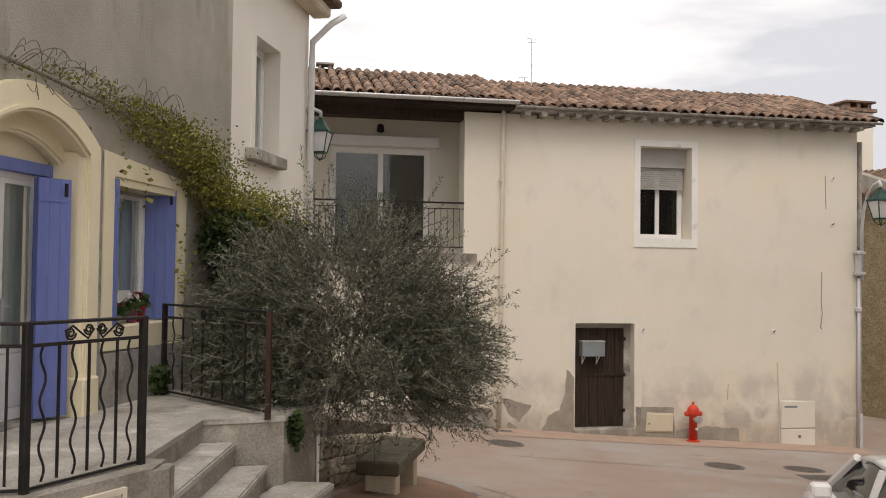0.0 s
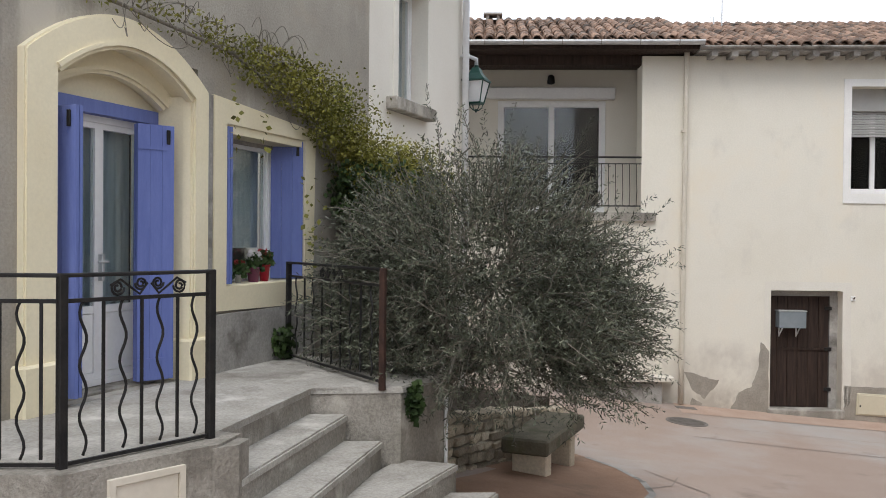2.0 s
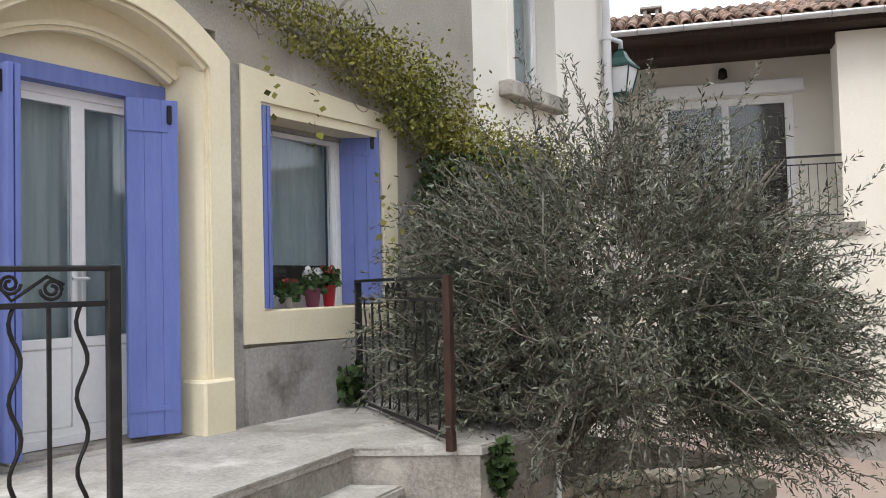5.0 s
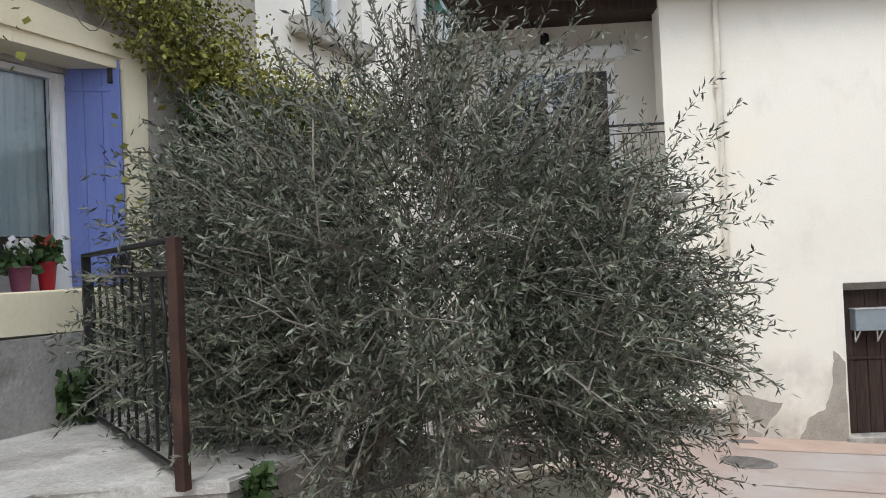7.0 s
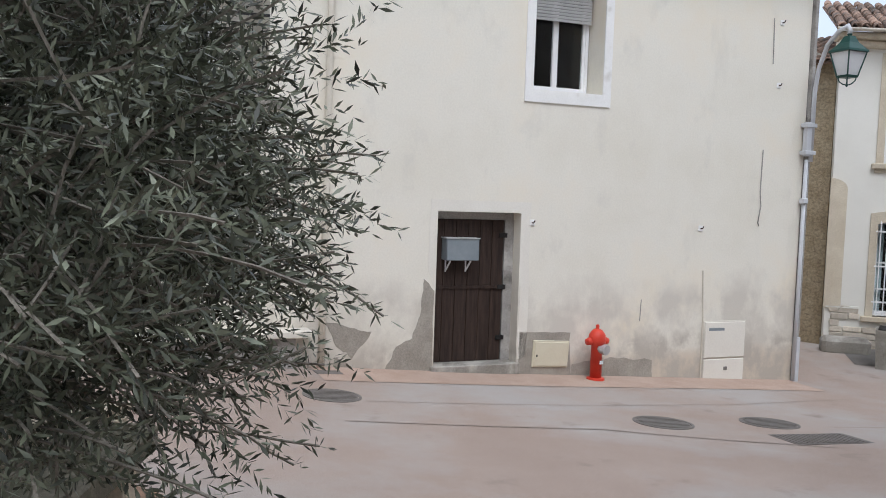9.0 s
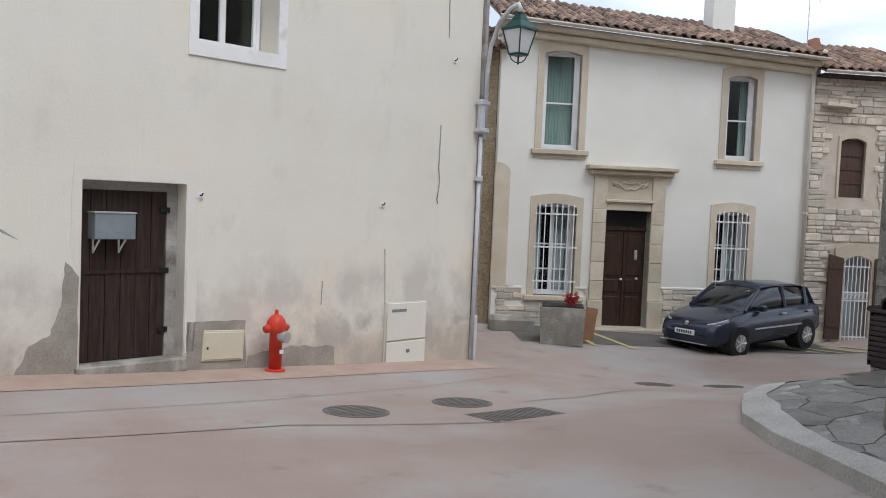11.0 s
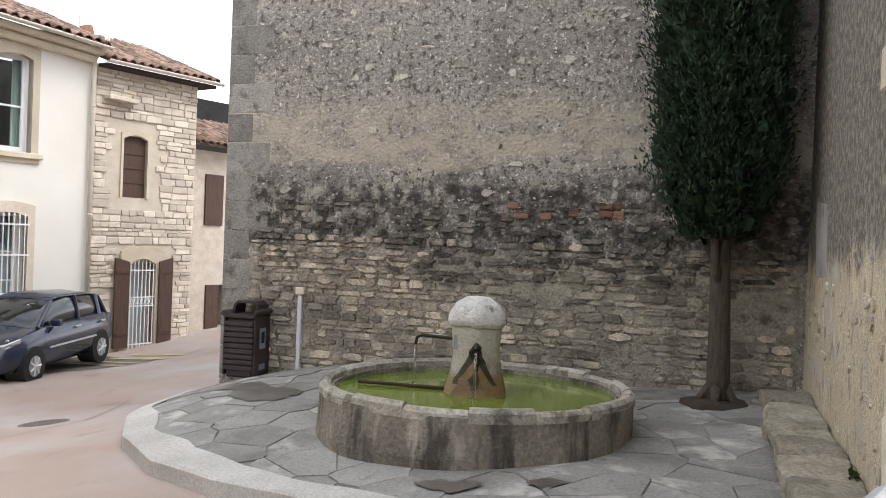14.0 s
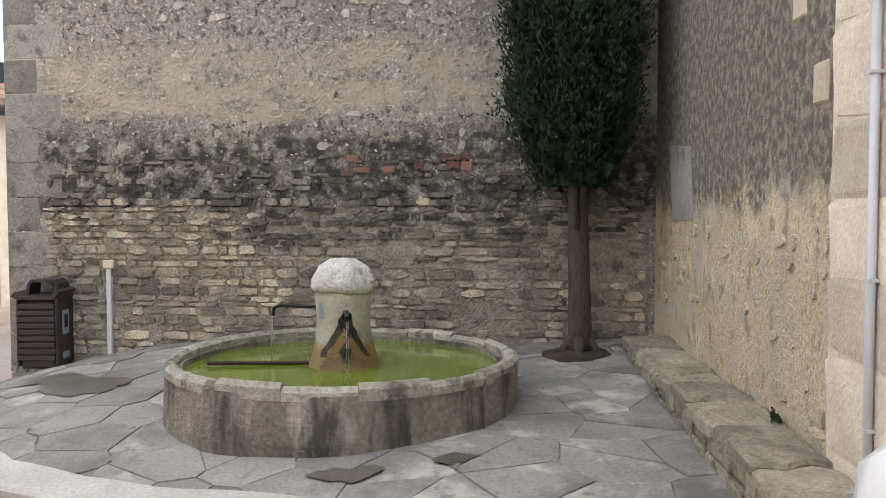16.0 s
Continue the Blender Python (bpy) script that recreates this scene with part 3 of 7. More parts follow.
shutter(-11.285, 0.22, 0.31, -88, 1.83, 3.58, "blue wooden door shutter folded open against the reveal")
shutter(-11.248, 0.215, 0.30, -88, 1.83, 3.58, "blue wooden door shutter leaf folded on its neighbour")
shutter(-10.545, 0.10, 0.265, -24.6, 1.81, 3.57, "blue wooden door shutter standing open beside the door")
shutter(-10.525, 0.137, 0.25, -24.6, 1.81, 3.57, "blue wooden door shutter leaf folded behind its neighbour")
shutter(-9.675, 0.20, 0.235, -91, 2.44, 3.65, "blue wooden window shutter folded open in the reveal")
shutter(-9.64, 0.20, 0.235, -91, 2.44, 3.65, "blue wooden window shutter leaf folded on its neighbour")
shutter(-8.70, 0.22, 0.28, -57, 2.44, 3.65, "blue wooden window shutter opened against the reveal")
part("window_lintel", cube(-9.698, -8.532, -0.012, 0.34, 3.60, 3.72), M_surround, wall_a)
part("window_reveal", cube(-9.70, -9.47, 0.22, 0.34, 2.42, 3.66), M_surround, wall_a)
win_1 = casement(FA, "window_1", "white window with a pale blind behind flower pots", -9.47, -8.70, 2.43, 3.62, 0.22, 0, curtain=(0.28,))
part("window_sill", cube(-9.70, -8.53, -0.02, 0.22, 2.38, 2.43, 0.006), M_surround, win_1)
part("lintel_box", cube(-9.47, -8.70, 0.2, 0.3, 3.57, 3.66), M_plinth, win_1)
win_2 = casement(FA, "window_2", "upper window with a plain grey pane", -6.50, -5.675, 4.34, 5.70, 0.2, 0, curtain=(0.04,))
part("window_sill", cube(-6.80, -5.66, -0.13, 0.2, 4.19, 4.33, 0.012), M_concrete, win_2, "worn concrete sill")

M_zincpale = material("pale_zinc_pipe", ((0.60, 0.60, 0.60), (0.70, 0.70, 0.70)), 3.0, 0.5, 0.03, 30)


def pipe_thing(m, label, pts, r, mat, collars=()):
    th = thing("drainpipe", label, "drainpipe", m)
    part("pipe", tube(bmesh.new(), pts, r, 12), mat, th, smooth=True)
    for z in collars:
        x, y = pts[-1][0], pts[-1][1]
        part("bracket", tube(bmesh.new(), [(x, y, z - 0.02), (x, y, z + 0.02)], r * 1.2, 12), mat, th)
        part("bracket_arm", cube(x - 0.01, x + 0.01, y, 0.02, z - 0.01, z + 0.01), mat, th)
    return th


pipe_thing(FA, "grey zinc drainpipe on the house corner", [(-4.2, -0.45, 6.6), (-4.35, -0.3, 6.45), (-4.52, -0.08, 6.15), (-4.52, -0.075, 5.9), (-4.52, -0.075, 0.5)], 0.045, M_zincpale, (5.2, 3.2))
pipe_thing(FB, "cream painted drainpipe between two facades", [(-1.45, -0.14, 5.88), (-1.44, -0.09, 5.75), (-1.44, -0.085, 5.6), (-1.46, -0.085, 0.95), (-1.47, -0.085, 0.12)], 0.042, M_pipe, (4.6, 2.6, 1.0))

# ---- flower pots on the sill ----
M_petal_w = material("white_petals", ((0.6, 0.58, 0.58), (0.75, 0.72, 0.72)), 20, 0.7, 0.0)
M_petal_r = material("red_petals", ((0.35, 0.05, 0.05), (0.45, 0.08, 0.07)), 20, 0.7, 0.0)
M_pot_p = material("mauve_pot", ((0.20, 0.06, 0.12), (0.25, 0.08, 0.15)), 5, 0.4, 0.0)
M_pot_r = material("red_pot", ((0.42, 0.02, 0.04), (0.5, 0.03, 0.05)), 5, 0.35, 0.0)
M_pot_g = material("grey_pot", ((0.4, 0.4, 0.4), (0.5, 0.5, 0.5)), 5, 0.5, 0.0)
M_green = material("pot_leaves", ((0.04, 0.075, 0.025), (0.07, 0.12, 0.04)), 15, 0.6, 0.1, vary=0.3)


def leaf_cloud(n, center, radii, size, slim=1.0, seed=1):
    """Small folded leaves scattered through an ellipsoid, as plain data."""
    g = np.random.RandomState(seed)
    d = g.normal(size=(n, 3))
    d /= np.linalg.norm(d, axis=1)[:, None]
    p = np.array(center) + d * (g.rand(n, 1) ** 0.4) * np.array(radii)
    return leaves_at(p, g, size, slim)


def leaves_at(p, g, size, slim, along=None):
    n = len(p)
    u = g.normal(size=(n, 3)) if along is None else along + 0.45 * g.normal(size=(n, 3))
    u /= np.linalg.norm(u, axis=1)[:, None]
    w = np.cross(u, g.normal(size=(n, 3)))
    w /= np.linalg.norm(w, axis=1)[:, None] + 1e-9
    s = size * (0.65 + 0.7 * g.rand(n, 1))
    v = np.stack([p, p + u * s * 0.5 + w * s * 0.28 * slim, p + u * s, p + u * s * 0.5 - w * s * 0.28 * slim], 1).reshape(-1, 3)
    f = np.arange(4 * n).reshape(n, 4)
    return v, f


def leaf_mesh(name, data, mat, parent, label="", kind=""):
    v, f = data
    me = bpy.data.meshes.new(name)
    me.from_pydata((v * S).tolist(), [], f.tolist())
    me.materials.append(mat)
    ob = new(name, me)
    ob.parent = parent
    return tagged(ob, label, kind=kind)


def flower_pot(x, pot_mat, petal_mat, label, r=0.055, h=0.11, seed=1, petals=60):
    th = thing("flower_pot", label, "flower pot", FA @ pose(x, 0.1, 2.43), group="flower pots")
    part("pot", lathe(bmesh.new(), [(r * 0.72, 0), (r, h), (r * 1.08, h), (r * 1.08, h + 0.012), (r * 0.9, h + 0.012), (r * 0.85, h - 0.01)], 18), pot_mat, th, smooth=True)
    leaf_mesh("foliage", leaf_cloud(160, (0, 0, h + 0.05), (0.085, 0.07, 0.06), 0.05, 1.6, seed), M_green, th)
    leaf_mesh("blossom", leaf_cloud(petals, (0, 0, h + 0.10), (0.075, 0.06, 0.04), 0.03, 2.2, seed + 5), petal_mat, th)
    return th


flower_pot(-9.14, M_pot_p, M_petal_w, "mauve pot with white cyclamen on the window sill", seed=2)
flower_pot(-8.98, M_pot_r, M_petal_r, "red pot with small flowers on the window sill", r=0.048, h=0.13, seed=3)
flower_pot(-9.36, M_pot_g, M_petal_r, "small grey pot with a sprig on the window sill", r=0.03, h=0.06, seed=4, petals=15)

# ---- terrace and steps, in the house front's frame (y out of the wall is negative) ----
terrace = structure("terrace", "worn concrete terrace in front of the house", "terrace", FA)
outline = [(-8.62, 0), (-9.09, -1.60), (-9.80, -1.545), (-10.09, -0.995), (-11.6, -1.235), (-11.72, -1.40), (-12.44, -1.14), (-12.9, 0)]
part("platform", slab(bmesh.new(), outline, 0.2, 1.735), M_concrete, terrace)
bm = slab(bmesh.new(), [(-8.62, 0), (-9.085, -1.61), (-9.80, -1.557), (-10.10, -1.007), (-11.6, -1.245), (-11.72, -1.395), (-12.43, -1.135), (-12.9, 0)], 1.735, 1.78)
bmesh.ops.bevel(bm, geom=[e for e in bm.edges if all(v.co.z > 1.77 for v in e.verts)], offset=0.01, segments=2, affect="EDGES")
part("terrace_top", bm, M_tread, terrace, "pale worn cement screed")
part("curb", slab(bmesh.new(), [(-11.5, -1.2), (-11.5, -1.40), (-11.74, -1.44), (-12.47, -1.17), (-12.95, -0.004), (-12.8, -0.004), (-12.33, -1.02), (-11.72, -1.22)], 1.5, 1.79), M_concrete, terrace)
steps = thing("stairs", "worn grey concrete steps up to the terrace", "stairs", FA)
for k, (ax, ay) in enumerate(((-10.0, -1.222), (-9.93, -1.455), (-9.65, -1.90), (-9.60, -2.18), (-9.56, -2.44))):
    z = 1.60 - 0.178 * k
    L = ax + 11.62
    back = 0.42 if k == 2 else 0.32
    left = ay - 0.16 * L if k < 2 else ay + 0.05 * L
    pts = [(ax, ay), (ax - 0.03 if k == 2 else ax - 0.14, ay + back), (ax - L, left + 0.36), (ax - L, left)]
    part("step", slab(bmesh.new(), pts, -0.2, z - 0.045), M_concrete, steps)
    top = slab(bmesh.new(), [(x + (0.008 if j == 0 else 0), y - (0.012 if j in (0, 3) else 0)) for j, (x, y) in enumerate(pts)], z - 0.045, z)
    bmesh.ops.bevel(top, geom=[e for e in top.edges if all(v.co.z > z - 0.01 for v in e.verts)], offset=0.012, segments=2, affect="EDGES")
    part("tread", top, M_tread, steps, "pale worn tread")
cheek = slab(bmesh.new(), [(-11.53, -1.30), (-11.53, -1.47), (-11.66, -1.50), (-11.78, -1.43)], 0.2, 1.775)
part("cheek_wall", cheek, M_concrete, terrace)
box_m = thing("meter_box", "cream plastic meter door set in the terrace wall", "meter box", FA @ pose(-12.1, -1.3, 0, 0, 0, -20))
part("door", cube(-0.16, 0.16, -0.02, 0.0, 1.22, 1.70, 0.006), M_pipe, box_m)
part("frame", ring(bmesh.new(), [(-0.19, 1.19), (-0.19, 1.73), (0.19, 1.73), (0.19, 1.19), (-0.19, 1.19)], [(-0.16, 1.22), (-0.16, 1.70), (0.16, 1.70), (0.16, 1.22), (-0.16, 1.22)], -0.03, 0.0), M_pipe, box_m)


# ---- railings ----
def wavy_bar(x, y, z0, z1, dx, dy):
    n = 26
    return [(x + dx * 0.017 * math.sin(k / n * 6 * math.pi) * (0 if k in (0, n) else 1), y + dy * 0.017 * math.sin(k / n * 6 * math.pi), z0 + (z1 - z0) * k / n) for k in range(n + 1)]


def scroll(cx, cz, r, turn, n=22):
    return [(cx + turn * r * (1 - k / n * 0.75) * math.cos(k / n * 3.6 * math.pi), 0, cz - r * (1 - k / n * 0.75) * math.sin(k / n * 3.6 * math.pi)) for k in range(n + 1)]


def railing(label, a, b, z0, z1, bars, mat, post_a=True, post_b=True, ornament=None, first=0):
    """A wrought-iron panel from plan point a to b, straight and waved bars by turns."""
    ang = math.degrees(math.atan2(b[1] - a[1], b[0] - a[0]))
    L = math.hypot(b[0] - a[0], b[1] - a[1])
    th = thing("railing", label, "railing", FA @ pose(a[0], a[1], 0, 0, 0, ang), group="terrace railings")
    part("handrail", cube(-0.012, L + 0.012, -0.02, 0.02, z1 - 0.018, z1, 0.004), mat, th)
    part("top_rail", cube(0, L, -0.009, 0.009, z1 - 0.13, z1 - 0.112), mat, th)
    part("bottom_rail", cube(0, L, -0.009, 0.009, z0 + 0.03, z0 + 0.045), mat, th)
    for k in range(1, bars + 1):
        x = L * k / (bars + 1)
        if (k + first) % 2:
            part("wavy_bar", tube(bmesh.new(), wavy_bar(x, 0, z0 + 0.06, z1 - 0.12, 1, 0), 0.007, 6), mat, th, smooth=True)
        else:
            part("straight_bar", cube(x - 0.006, x + 0.006, -0.006, 0.006, z0 + 0.06, z1 - 0.12), mat, th)
    if ornament:
        cx = L * ornament
        bm = bmesh.new()
        for t in (1, -1):
            tube(bm, scroll(cx + t * 0.045, z1 - 0.055, 0.032, t), 0.006, 5)
            tube(bm, scroll(cx + t * 0.165, z1 - 0.072, 0.036, -t), 0.006, 5)
            tube(bm, [(cx + t * 0.01, 0, z1 - 0.055), (cx + t * 0.05, 0, z1 - 0.105), (cx + t * 0.10, 0, z1 - 0.07), (cx + t * 0.15, 0, z1 - 0.034), (cx + t * 0.2, 0, z1 - 0.06)], 0.006, 5)
        part("scroll_ornament", bm, mat, th, "curled scroll ornament", smooth=True)
    for on, x in ((post_a, 0), (post_b, L)):
        if on:
            part("post", cube(x - 0.02, x + 0.02, -0.02, 0.02, z0 - 0.02, z1, 0.004), mat, th)
    return th


railing("black wrought-iron railing with a scroll ornament on the terrace edge", (-12.39, -1.09), (-11.65, -1.32), 1.77, 2.64, 7, M_iron, True, True, 0.55)
railing("black wrought-iron railing along the terrace front", (-12.85, -0.03), (-12.39, -1.09), 1.77, 2.64, 12, M_iron, True, False)
railing("rusty wrought-iron railing at the terrace end under the olive", (-8.945, -0.12), (-9.895, -1.445), 1.78, 2.60, 9, M_iron, True, False, 0.5)
post_b = thing("railing_post", "rust-brown square steel railing post", "post", FA @ pose(-9.895, -1.445, 0))
part("post", cube(-0.02, 0.02, -0.02, 0.02, 1.76, 2.60, 0.003), M_rust, post_b)
pipe_thing(FA, "thin grey pipe on the terrace end wall", [(-9.12, -1.62, 1.6), (-9.12, -1.62, 0.5)], 0.014, M_zincpale)

# ---- olive, climbing plant ----
M_olive = material("olive_leaf", ((0.024, 0.030, 0.016), (0.19, 0.205, 0.145)), 6, 0.45, 0.0, vary=0.75, spec=0.4)
M_bark = material("olive_bark", ((0.14, 0.125, 0.10), (0.28, 0.255, 0.215)), 12, 0.9, 0.5, 40, stretch=(3, 3, 1))
M_vine = material("vine_leaf", ((0.12, 0.13, 0.02), (0.27, 0.25, 0.05)), 1.2, 0.6, 0.0, vary=0.5)
M_vine_dark = material("ivy_leaf", ((0.018, 0.035, 0.010), (0.05, 0.085, 0.02)), 4, 0.65, 0.0, vary=0.4)
OLIVE = Vector((-5.2, -6.98, 2.47))
olive = thing("olive_tree", "bushy grey-green olive tree behind a low stone wall", "tree")
tree_rnd = random.Random(11)


def grow(bm, p, d, length, r, depth, tips):
    pts = [p]
    q, e = p.copy(), d.copy()
    for k in range(4):
        e = (e + Vector([tree_rnd.uniform(-0.22, 0.22) for _ in range(3)])).normalized()
        q = q + e * length / 4
        pts.append(q.copy())
    tube(bm, pts, r, 6 if r > 0.01 else 4, r * 0.6)
    tips.append((pts, e))
    if depth == 0:
        return
    for k in range(4 if depth > 1 else 5):
        at = pts[tree_rnd.choice((2, 3, 4))]
        nd = (e + Vector([tree_rnd.uniform(-0.9, 0.9), tree_rnd.uniform(-0.9, 0.9), tree_rnd.uniform(-0.5, 0.75)])).normalized()
        if (at + nd * length * 0.7 - OLIVE).length < 1.3:
            grow(bm, at, nd, length * 0.72, r * 0.55, depth - 1, tips)


tips = []
bm = bmesh.new()
tube(bm, [(-5.85, -6.15, 0.9), (-5.72, -6.3, 1.25), (-5.45, -6.55, 1.6), (-5.25, -6.75, 1.85)], 0.09, 10, 0.06)
part("trunk", bm, M_bark, olive, smooth=True)
bm = bmesh.new()
for k in range(9):
    a = k * 2.4
    grow(bm, Vector((-5.3 + 0.015 * k, -6.7 - 0.01 * k, 1.66 + 0.03 * k)), Vector((math.cos(a) * 0.95, math.sin(a) * 0.95, 0.15 + 0.18 * (k % 5))).normalized(), 0.8, 0.03, 3, tips)
part("limb", bm, M_bark, olive, "pale twisted limbs", smooth=True)
g = np.random.RandomState(5)
pos, along = [], []
twig = bmesh.new()
for k in range(5800):
    d = Vector(g.normal(size=3)).normalized()
    if k >= 4500:
        d = (Vector((0.80, -0.52, -0.42) if k < 5300 else (-0.78, -0.5, -0.25)) + d * 0.5).normalized()
    rad = 1.32 * (1 + 0.16 * noise.noise(d * 2.3)) * (0.42 + 0.6 * g.rand() ** 0.7)
    if d.z < -0.55:
        rad *= 0.93
    if d.x > 0.6 and d.z > -0.6:
        rad *= 0.93
    if d.z > 0.35:
        rad *= 1 - 0.1 * (d.z - 0.35) - (0.16 * max(0.0, d.x))
    if d.dot(Vector((0.75, -0.6, -0.25))) > 0.6:
        rad *= 1.05
    if k >= 4500:
        rad *= 1.12 if k < 5300 else 1.03
    wide = 1 + (0.75 * d.z * d.z if d.z < 0 else 0)
    p0 = OLIVE + Vector((d.x * wide, d.y * wide, d.z * 0.98)) * rad * 0.82
    low = 1.02 if p0.x > -4.72 else 1.15 if 4500 <= k < 5300 else 1.46
    if p0.z < low + 0.3 * abs(noise.noise(d * 3)):
        continue
    if noise.noise(p0 * 2.6) < (-0.35 if 4500 <= k < 5300 else -0.18) or (d.z > 0.6 and g.rand() < 0.45):
        continue
    e = (d + Vector((0, 0, 0.35 if d.z > -0.35 else 0.75)) + Vector(g.normal(size=3)) * 0.45).normalized()
    ln = 0.26 + 0.26 * g.rand()
    prev = p0
    nn = 17
    line = [p0]
    for i in range(nn):
        e = (e + Vector(g.normal(size=3)) * 0.06 + Vector((0, 0, -0.015))).normalized()
        prev = prev + e * ln / nn
        pos += [prev, prev]
        side = Vector(g.normal(size=3)).cross(e).normalized()
        along += [e * 0.75 + side * 0.6, e * 0.75 - side * 0.6]
        if i % 4 == 3:
            line.append(prev)
    if k % 3 == 0:
        tube(twig, [p0 - (p0 - OLIVE) * 0.22] + line, 0.0042, 3)
for dx, dy, dz in ((0.8, -0.5, 0.3), (0.85, -0.4, 0.05), (0.75, -0.6, 0.15), (0.9, -0.2, 0.3), (0.98, 0.3, -0.1), (0.95, -0.1, 0.05), (-0.3, -0.2, 0.95), (0.15, 0.3, 0.97), (0.6, 0.1, 0.8), (-0.95, -0.3, -0.1), (0.1, -0.9, -0.3)):
    d = Vector((dx, dy, dz)).normalized()
    prev, e = OLIVE + d * 1.2, (d + Vector((0, 0, 0.25))).normalized()
    for i in range(26):
        e = (e + Vector(g.normal(size=3)) * 0.07).normalized()
        prev = prev + e * 0.018
        side = Vector(g.normal(size=3)).cross(e).normalized()
        pos += [prev, prev]
        along += [e * 0.75 + side * 0.6, e * 0.75 - side * 0.6]
gi = np.random.RandomState(6)
inner = gi.normal(size=(6500, 3))
inner /= np.linalg.norm(inner, axis=1)[:, None]
inner = np.array(OLIVE) + inner * (gi.rand(6500, 1) ** 0.5) * np.array([0.86, 0.86, 0.8])
leaf_mesh("inner_crown", leaves_at(inner[(inner[:, 2] > 1.5) & (inner[:, 2] < 2.55)], gi, 0.055, 0.45), M_olive, olive, "shaded inner leaves", "stuff")
part("twig", twig, M_bark, olive, kind="stuff")
leaf_mesh("crown", leaves_at(np.array([list(q) for q in pos]), g, 0.041, 0.38, np.array([list(q) for q in along])), M_olive, olive, "small narrow silvery leaves", "stuff")

vine = thing("climbing_plant", "yellow-green climbing plant hanging over the house front", "climbing plant", FA)
g = np.random.RandomState(8)
line = [(-11.4, 4.28), (-10.8, 4.28), (-10.2, 4.3), (-9.7, 4.2), (-9.2, 4.15), (-8.7, 4.04), (-8.2, 3.82), (-7.75, 3.42)]
pts = []
for (x0, z0), (x1, z1), num, thick in zip(line, line[1:], (40, 130, 330, 900, 1700, 3000, 4600), (0.04, 0.06, 0.08, 0.11, 0.14, 0.2, 0.27)):
    t = g.rand(num)
    pts.append(np.stack([x0 + (x1 - x0) * t + 0.1 + g.normal(size=num) * 0.05, -0.04 - np.abs(g.normal(size=num)) * thick * 0.7, z0 + (z1 - z0) * t + np.clip(g.normal(size=num), -1.5, 1.5) * thick], 1))
num = 15000
t = g.rand(num)
pts.append(np.stack([-7.85 + 1.5 * g.rand(num), -0.05 - np.abs(g.normal(size=num)) * 0.28, 3.85 - 0.45 * t - 0.5 * g.rand(num)], 1))
pts = np.concatenate(pts)
leaf_mesh("foliage", leaves_at(pts, g, 0.033, 1.0), M_vine, vine, "yellow-green leaves", "stuff")
num = 15000
low = np.stack([-8.2 + 1.9 * g.rand(num), -0.05 - np.abs(g.normal(size=num)) * 0.3, 1.75 + 1.75 * g.rand(num)], 1)
keep = low[:, 0] > -8.22 + 0.45 * np.abs(np.sin(low[:, 2] * 3.0)) * (low[:, 2] < 3.0)
leaf_mesh("ivy", leaves_at(low[keep], g, 0.048, 1.6), M_vine_dark, vine, "dark green leaves underneath", "stuff")
bm = bmesh.new()
for k in range(120):
    x = -11.2 + 4.4 * tree_rnd.random()
    z = float(np.interp(x, [p[0] for p in line], [p[1] for p in line]))
    dx, h = tree_rnd.uniform(-0.25, 0.45), tree_rnd.uniform(0.12, 0.38)
    if x < -9.6:
        h *= 0.5
    if k % 3 == 0:
        h = -h * 1.2
    tube(bm, [(x + dx * 1.3 * q, -0.08 - 0.06 * math.sin(q * 2.2), z + h * math.sin(q * 2.3)) for q in (j / 9 for j in range(10))], 0.0032, 3)
tube(bm, [(-12.6, -0.02, 4.62), (-12.0, -0.03, 4.42), (-11.4, -0.05, 4.3), (-10.8, -0.06, 4.27), (-9.7, -0.08, 4.2), (-8.7, -0.1, 3.9), (-7.9, -0.12, 3.4), (-7.6, -0.12, 2.6), (-7.5, -0.12, 1.6)], 0.014, 5)
part("stem", bm, M_bark, vine, smooth=True)
dangle = np.concatenate([np.stack([np.full(14, x) + g.normal(size=14) * 0.03, -0.1 - 0.03 * g.rand(14), z - np.linspace(0, h, 14)], 1) for x, z, h in ((-8.62, 3.3, 0.55), (-8.4, 3.6, 0.9), (-9.3, 3.95, 0.5), (-9.7, 4.0, 0.6), (-8.5, 2.9, 0.35))])
leaf_mesh("tendril", leaves_at(dangle, g, 0.055, 1.2), M_vine, vine, kind="stuff")
weed = thing("weed", "small green weed at the foot of the wall", "plant", FA)
leaf_mesh("foliage", leaf_cloud(140, (-9.02, -0.12, 1.93), (0.12, 0.07, 0.13), 0.055, 1.9, 21), M_vine_dark, weed)
ivy = thing("ivy_tuft", "green ivy tuft hanging over the terrace end", "plant", FA)
leaf_mesh("foliage", leaf_cloud(320, (-9.70, -1.60, 1.66), (0.07, 0.05, 0.14), 0.045, 2.0, 22), M_vine_dark, ivy)

